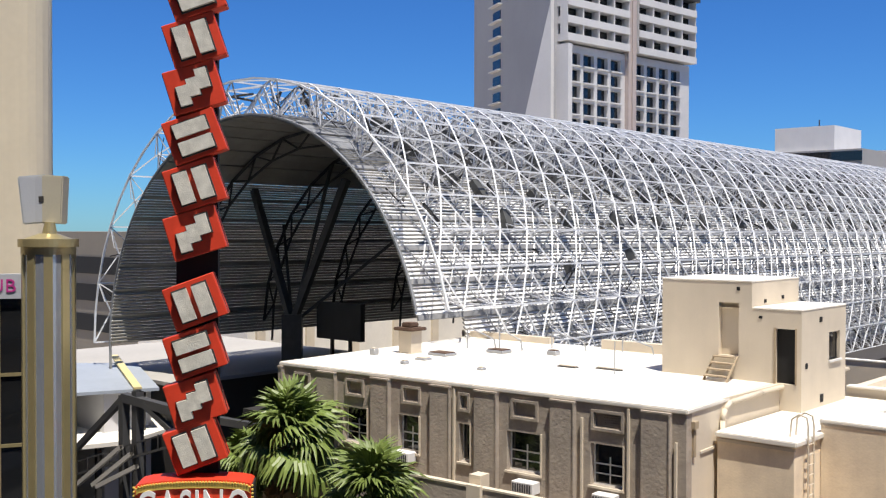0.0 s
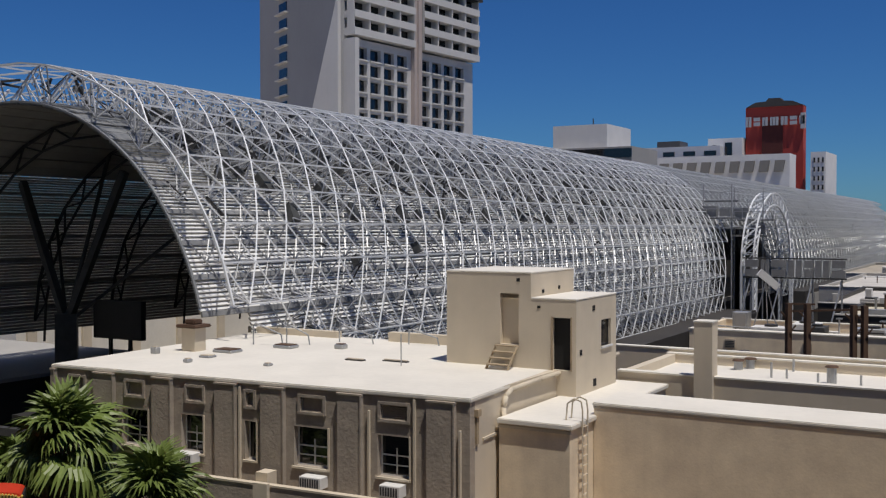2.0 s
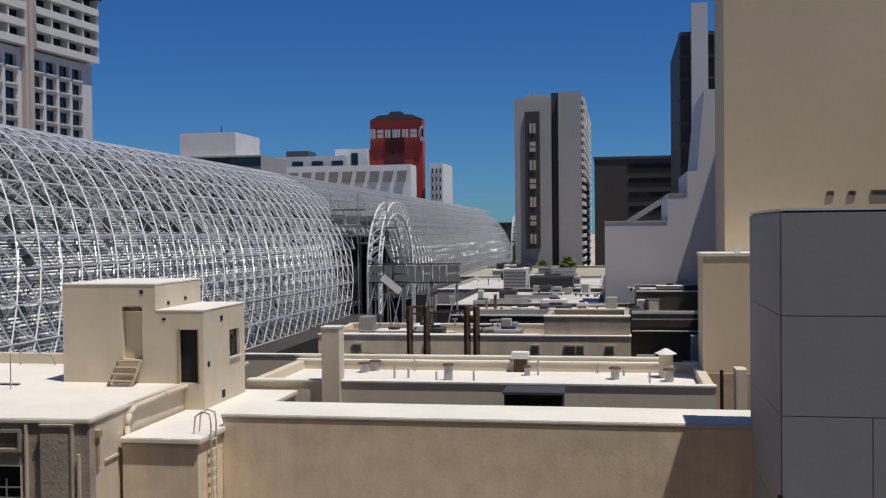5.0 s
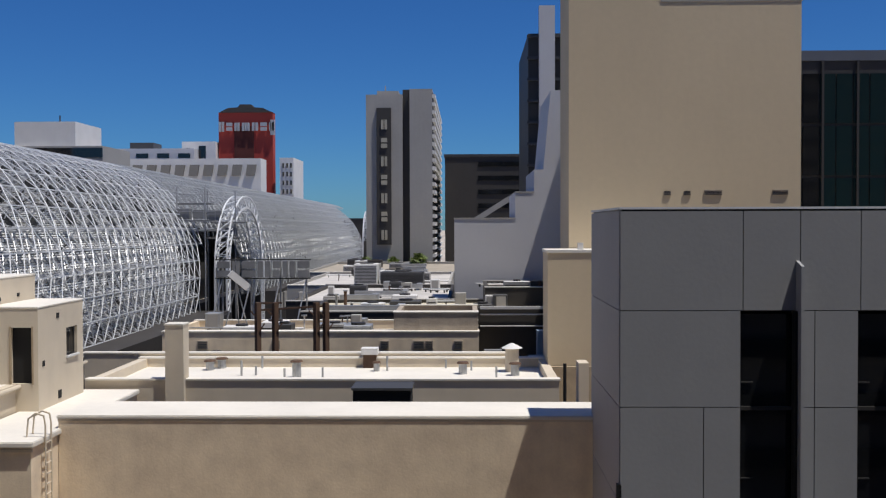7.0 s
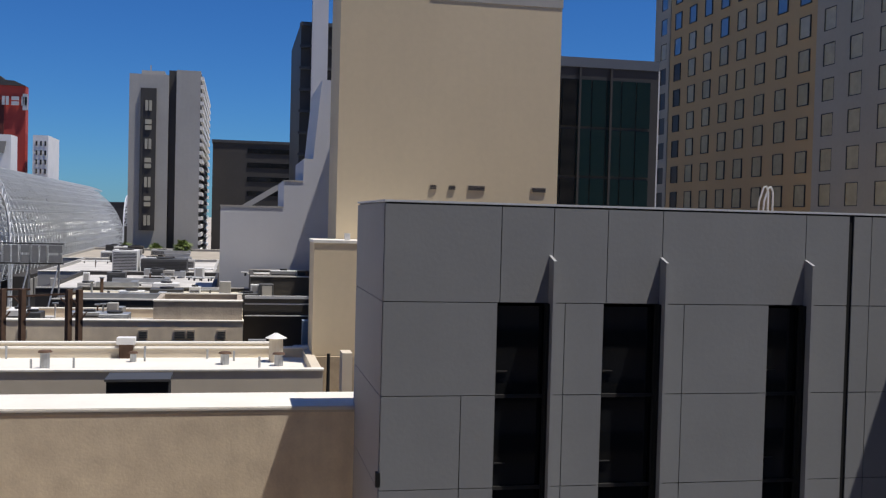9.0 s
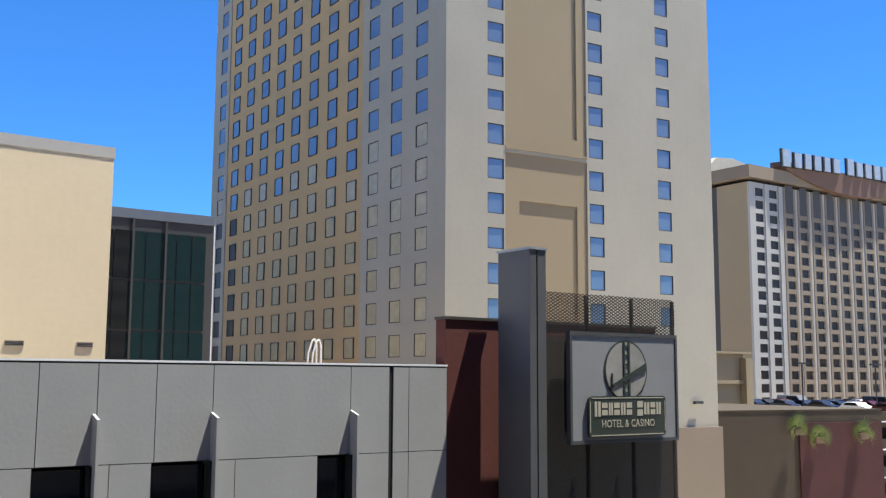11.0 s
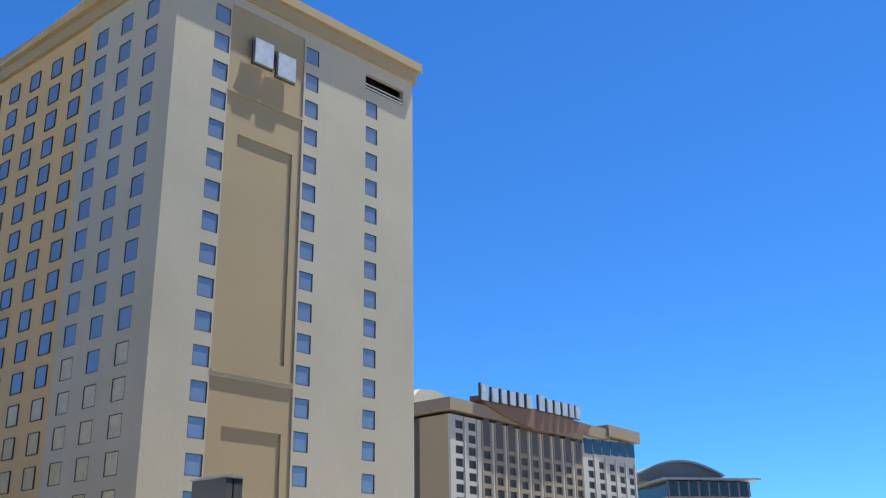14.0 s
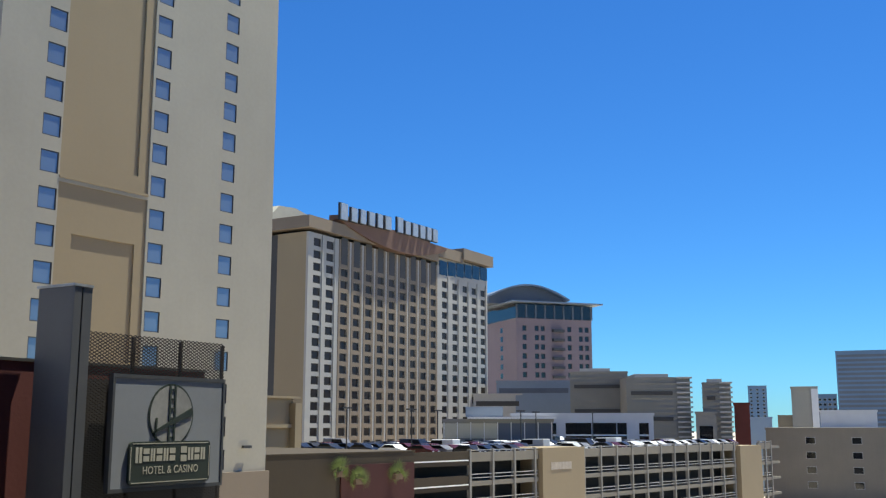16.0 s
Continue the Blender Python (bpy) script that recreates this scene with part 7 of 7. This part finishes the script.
for x in np.arange(-46.4, -33.0, 0.6):
    rail.append(((x, 19.1, 4.2), (x, 19.1, 5.25), 0.04))
    rail.append(((x, 26.4, 4.2), (x, 26.4, 5.25), 0.04))
for y in (19.1, 26.4):
    rail += [((-46.5, y, 5.25), (-33.0, y, 5.25), 0.06), ((-46.5, y, 4.75), (-33.0, y, 4.75), 0.04)]
bars_mesh("railing", rail, "dark", br)
sh = thing("street_kiosk", "dark shaded kiosk under the vault", "building")
# dark colours here hold the shade under the vault
boxes("wall", [(-47.0, -37.5, 36.0, 42.5, 0, 8.6)], "darkconc", sh)
boxes("roof", [(-47.3, -37.2, 35.7, 42.8, 8.6, 8.9)], "dark", sh)
ps = thing("sunlit_hall", "pale sunlit low hall beyond the vault", "building")
boxes("wall", [(-64.5, -49.0, 132.0, 140.0, 0, 9.4)], "cream", ps)


# ---------------------------------------------------------------- fan palms
def fan_palm(x, y, height, crown, label, seed):
    p = thing("fan_palm", label, "tree", pose(x, y, 0), group="fan palms")
    rnd = random.Random(seed)
    bm = bmesh.new()
    n = 14
    prev = None
    for i in range(n + 1):
        z = height * i / n
        r = 0.34 - 0.12 * i / n + (0.05 if i % 2 else 0) + (0.12 if i > n - 3 else 0)
        ring = [bm.verts.new((r * math.cos(math.tau * k / 9), r * math.sin(math.tau * k / 9), z)) for k in range(9)]
        if prev:
            for k in range(9):
                bm.faces.new((prev[k], prev[(k + 1) % 9], ring[(k + 1) % 9], ring[k]))
        prev = ring
    bm.faces.new(prev)
    finish(bm, "trunk", "drybark", p)
    # one fan: a bent stalk and pleated, drooping leaflets
    def fan_mesh(droop, seed2):
        r2 = random.Random(seed2)
        bm = bmesh.new()
        add_bar(bm, (0, 0, 0), (crown * 0.5, 0, 0.1), 0.05, 0.03)
        c = Vector((crown * 0.5, 0, 0.1))
        m = 26
        for k in range(m):
            a = radians(-118 + 236 * k / (m - 1)) + r2.uniform(-0.03, 0.03)
            L = crown * (0.44 + 0.14 * math.cos(a)) * r2.uniform(0.72, 1.12)
            d = Vector((math.cos(a), math.sin(a), 0))
            s = Vector((-d.y, d.x, 0))
            w = 0.10 * crown
            pts = []
            for q, ww_, dz in ((0.0, 0.25, 0.0), (0.55, 1.0, 0.03), (0.78, 0.55, -0.05 - droop * 0.3), (1.0, 0.05, -0.28 - droop * 0.9)):
                o = c + d * L * q + Vector((0, 0, dz * crown * 0.42))
                pts.append((o - s * w * ww_ * 0.5, o + Vector((0, 0, 0.025 * crown * ww_)), o + s * w * ww_ * 0.5))
            vs = [[bm.verts.new(v) for v in t3] for t3 in pts]
            for t0, t1 in zip(vs, vs[1:]):
                bm.faces.new((t0[0], t0[1], t1[1], t1[0]))
                bm.faces.new((t0[1], t0[2], t1[2], t1[1]))
        me = bpy.data.meshes.new("frond")
        bm.to_mesh(me)
        bm.free()
        me.materials.append(M["leaf"])
        return me
    live = [fan_mesh(0.1, 1), fan_mesh(0.35, 2), fan_mesh(0.6, 3)]
    dead = fan_mesh(0.9, 4)
    dead.materials.clear()
    dead.materials.append(M["deadleaf"])
    count = 46
    for i in range(count):
        t = i / count
        el = 84 - 112 * t + rnd.uniform(-16, 16)
        az = i * 137.5 + rnd.uniform(-14, 14)
        m = pose(0, 0, height - 0.5 * t + 0.1, 0, 0, az) @ pose(0, 0, 0, 0, -el, 0) @ pose(0, 0, 0, rnd.uniform(-25, 25), 0, 0)
        mesh_part("frond", live[min(2, int(t * 3))], p, m @ Matrix.Scale(rnd.uniform(0.7, 1.12), 4))
    for i in range(12):
        m = pose(0, 0, height - 0.7, 0, 0, i * 30 + rnd.uniform(-10, 10)) @ pose(0, 0, 0, 0, rnd.uniform(58, 78), 0)
        mesh_part("frond", dead, p, m @ Matrix.Scale(0.9, 4))
    return p


fan_palm(-32.1, 26.6, 10.6, 2.5, "tall fan palm with dense green crown at the hotel front", 1)
fan_palm(-26.2, 25.4, 9.5, 2.1, "shorter fan palm with spread green fronds", 2)
fan_palm(-34.6, 26.4, 9.2, 1.6, "slim fan palm beside the vertical sign", 6)
fan_palm(-17.5, 23.0, 6.9, 1.7, "low fan palm below the corner of the hotel", 7)
for i, (x, y) in enumerate(((-13.6, 186.5), (-9.0, 185.0), (-18.5, 185.5))):
    fan_palm(x, y, 11.4 + i % 2 * 1.0, 1.9, "distant fan palm before the slab hotel", 20 + i)



def wall_plant(m, seed):
    p = thing("wall_planter", "bushy fan-leaved plant in a planter on a dark red wall", "plant", m, group="planters on the red wall")
    boxes("planter", [(-0.6, 0.6, -0.9, -0.25, -0.7, -0.1)], "drybark", p)
    rnd = random.Random(seed)
    for i in range(34):
        bm = bmesh.new()
        a, el, r = rnd.uniform(0, math.tau), rnd.uniform(-0.5, 1.5), rnd.uniform(1.1, 1.9)
        d = Vector((math.cos(a) * math.cos(el), math.sin(a) * math.cos(el) * 0.5 - 0.1, math.sin(el)))
        s = d.cross(Vector((0.3, 1, 0.2))).normalized()
        o = Vector((0, -0.6, -0.1))
        for k in range(7):
            b = (k - 3) * 0.22
            tip = o + (d * math.cos(b) + s * math.sin(b)) * r - Vector((0, 0, 0.25 * abs(b)))
            mid = o + d * r * 0.45
            w = s * 0.07
            bm.faces.new([bm.verts.new(v) for v in (mid - w, tip, mid + w)])
        bm.faces.new([bm.verts.new(v) for v in (o - s * 0.02, o + d * r * 0.5, o + s * 0.02)])
        finish(bm, "frond", "leaf", p)
    return p


for i, (u, z) in enumerate(((-24.3, 14.2), (-21.4, 13.3), (-15.0, 13.6))):
    wall_plant(pose(116.3, 62.7, 0, 0, 0, -9.7) @ pose(u, -0.6, z), 60 + i)
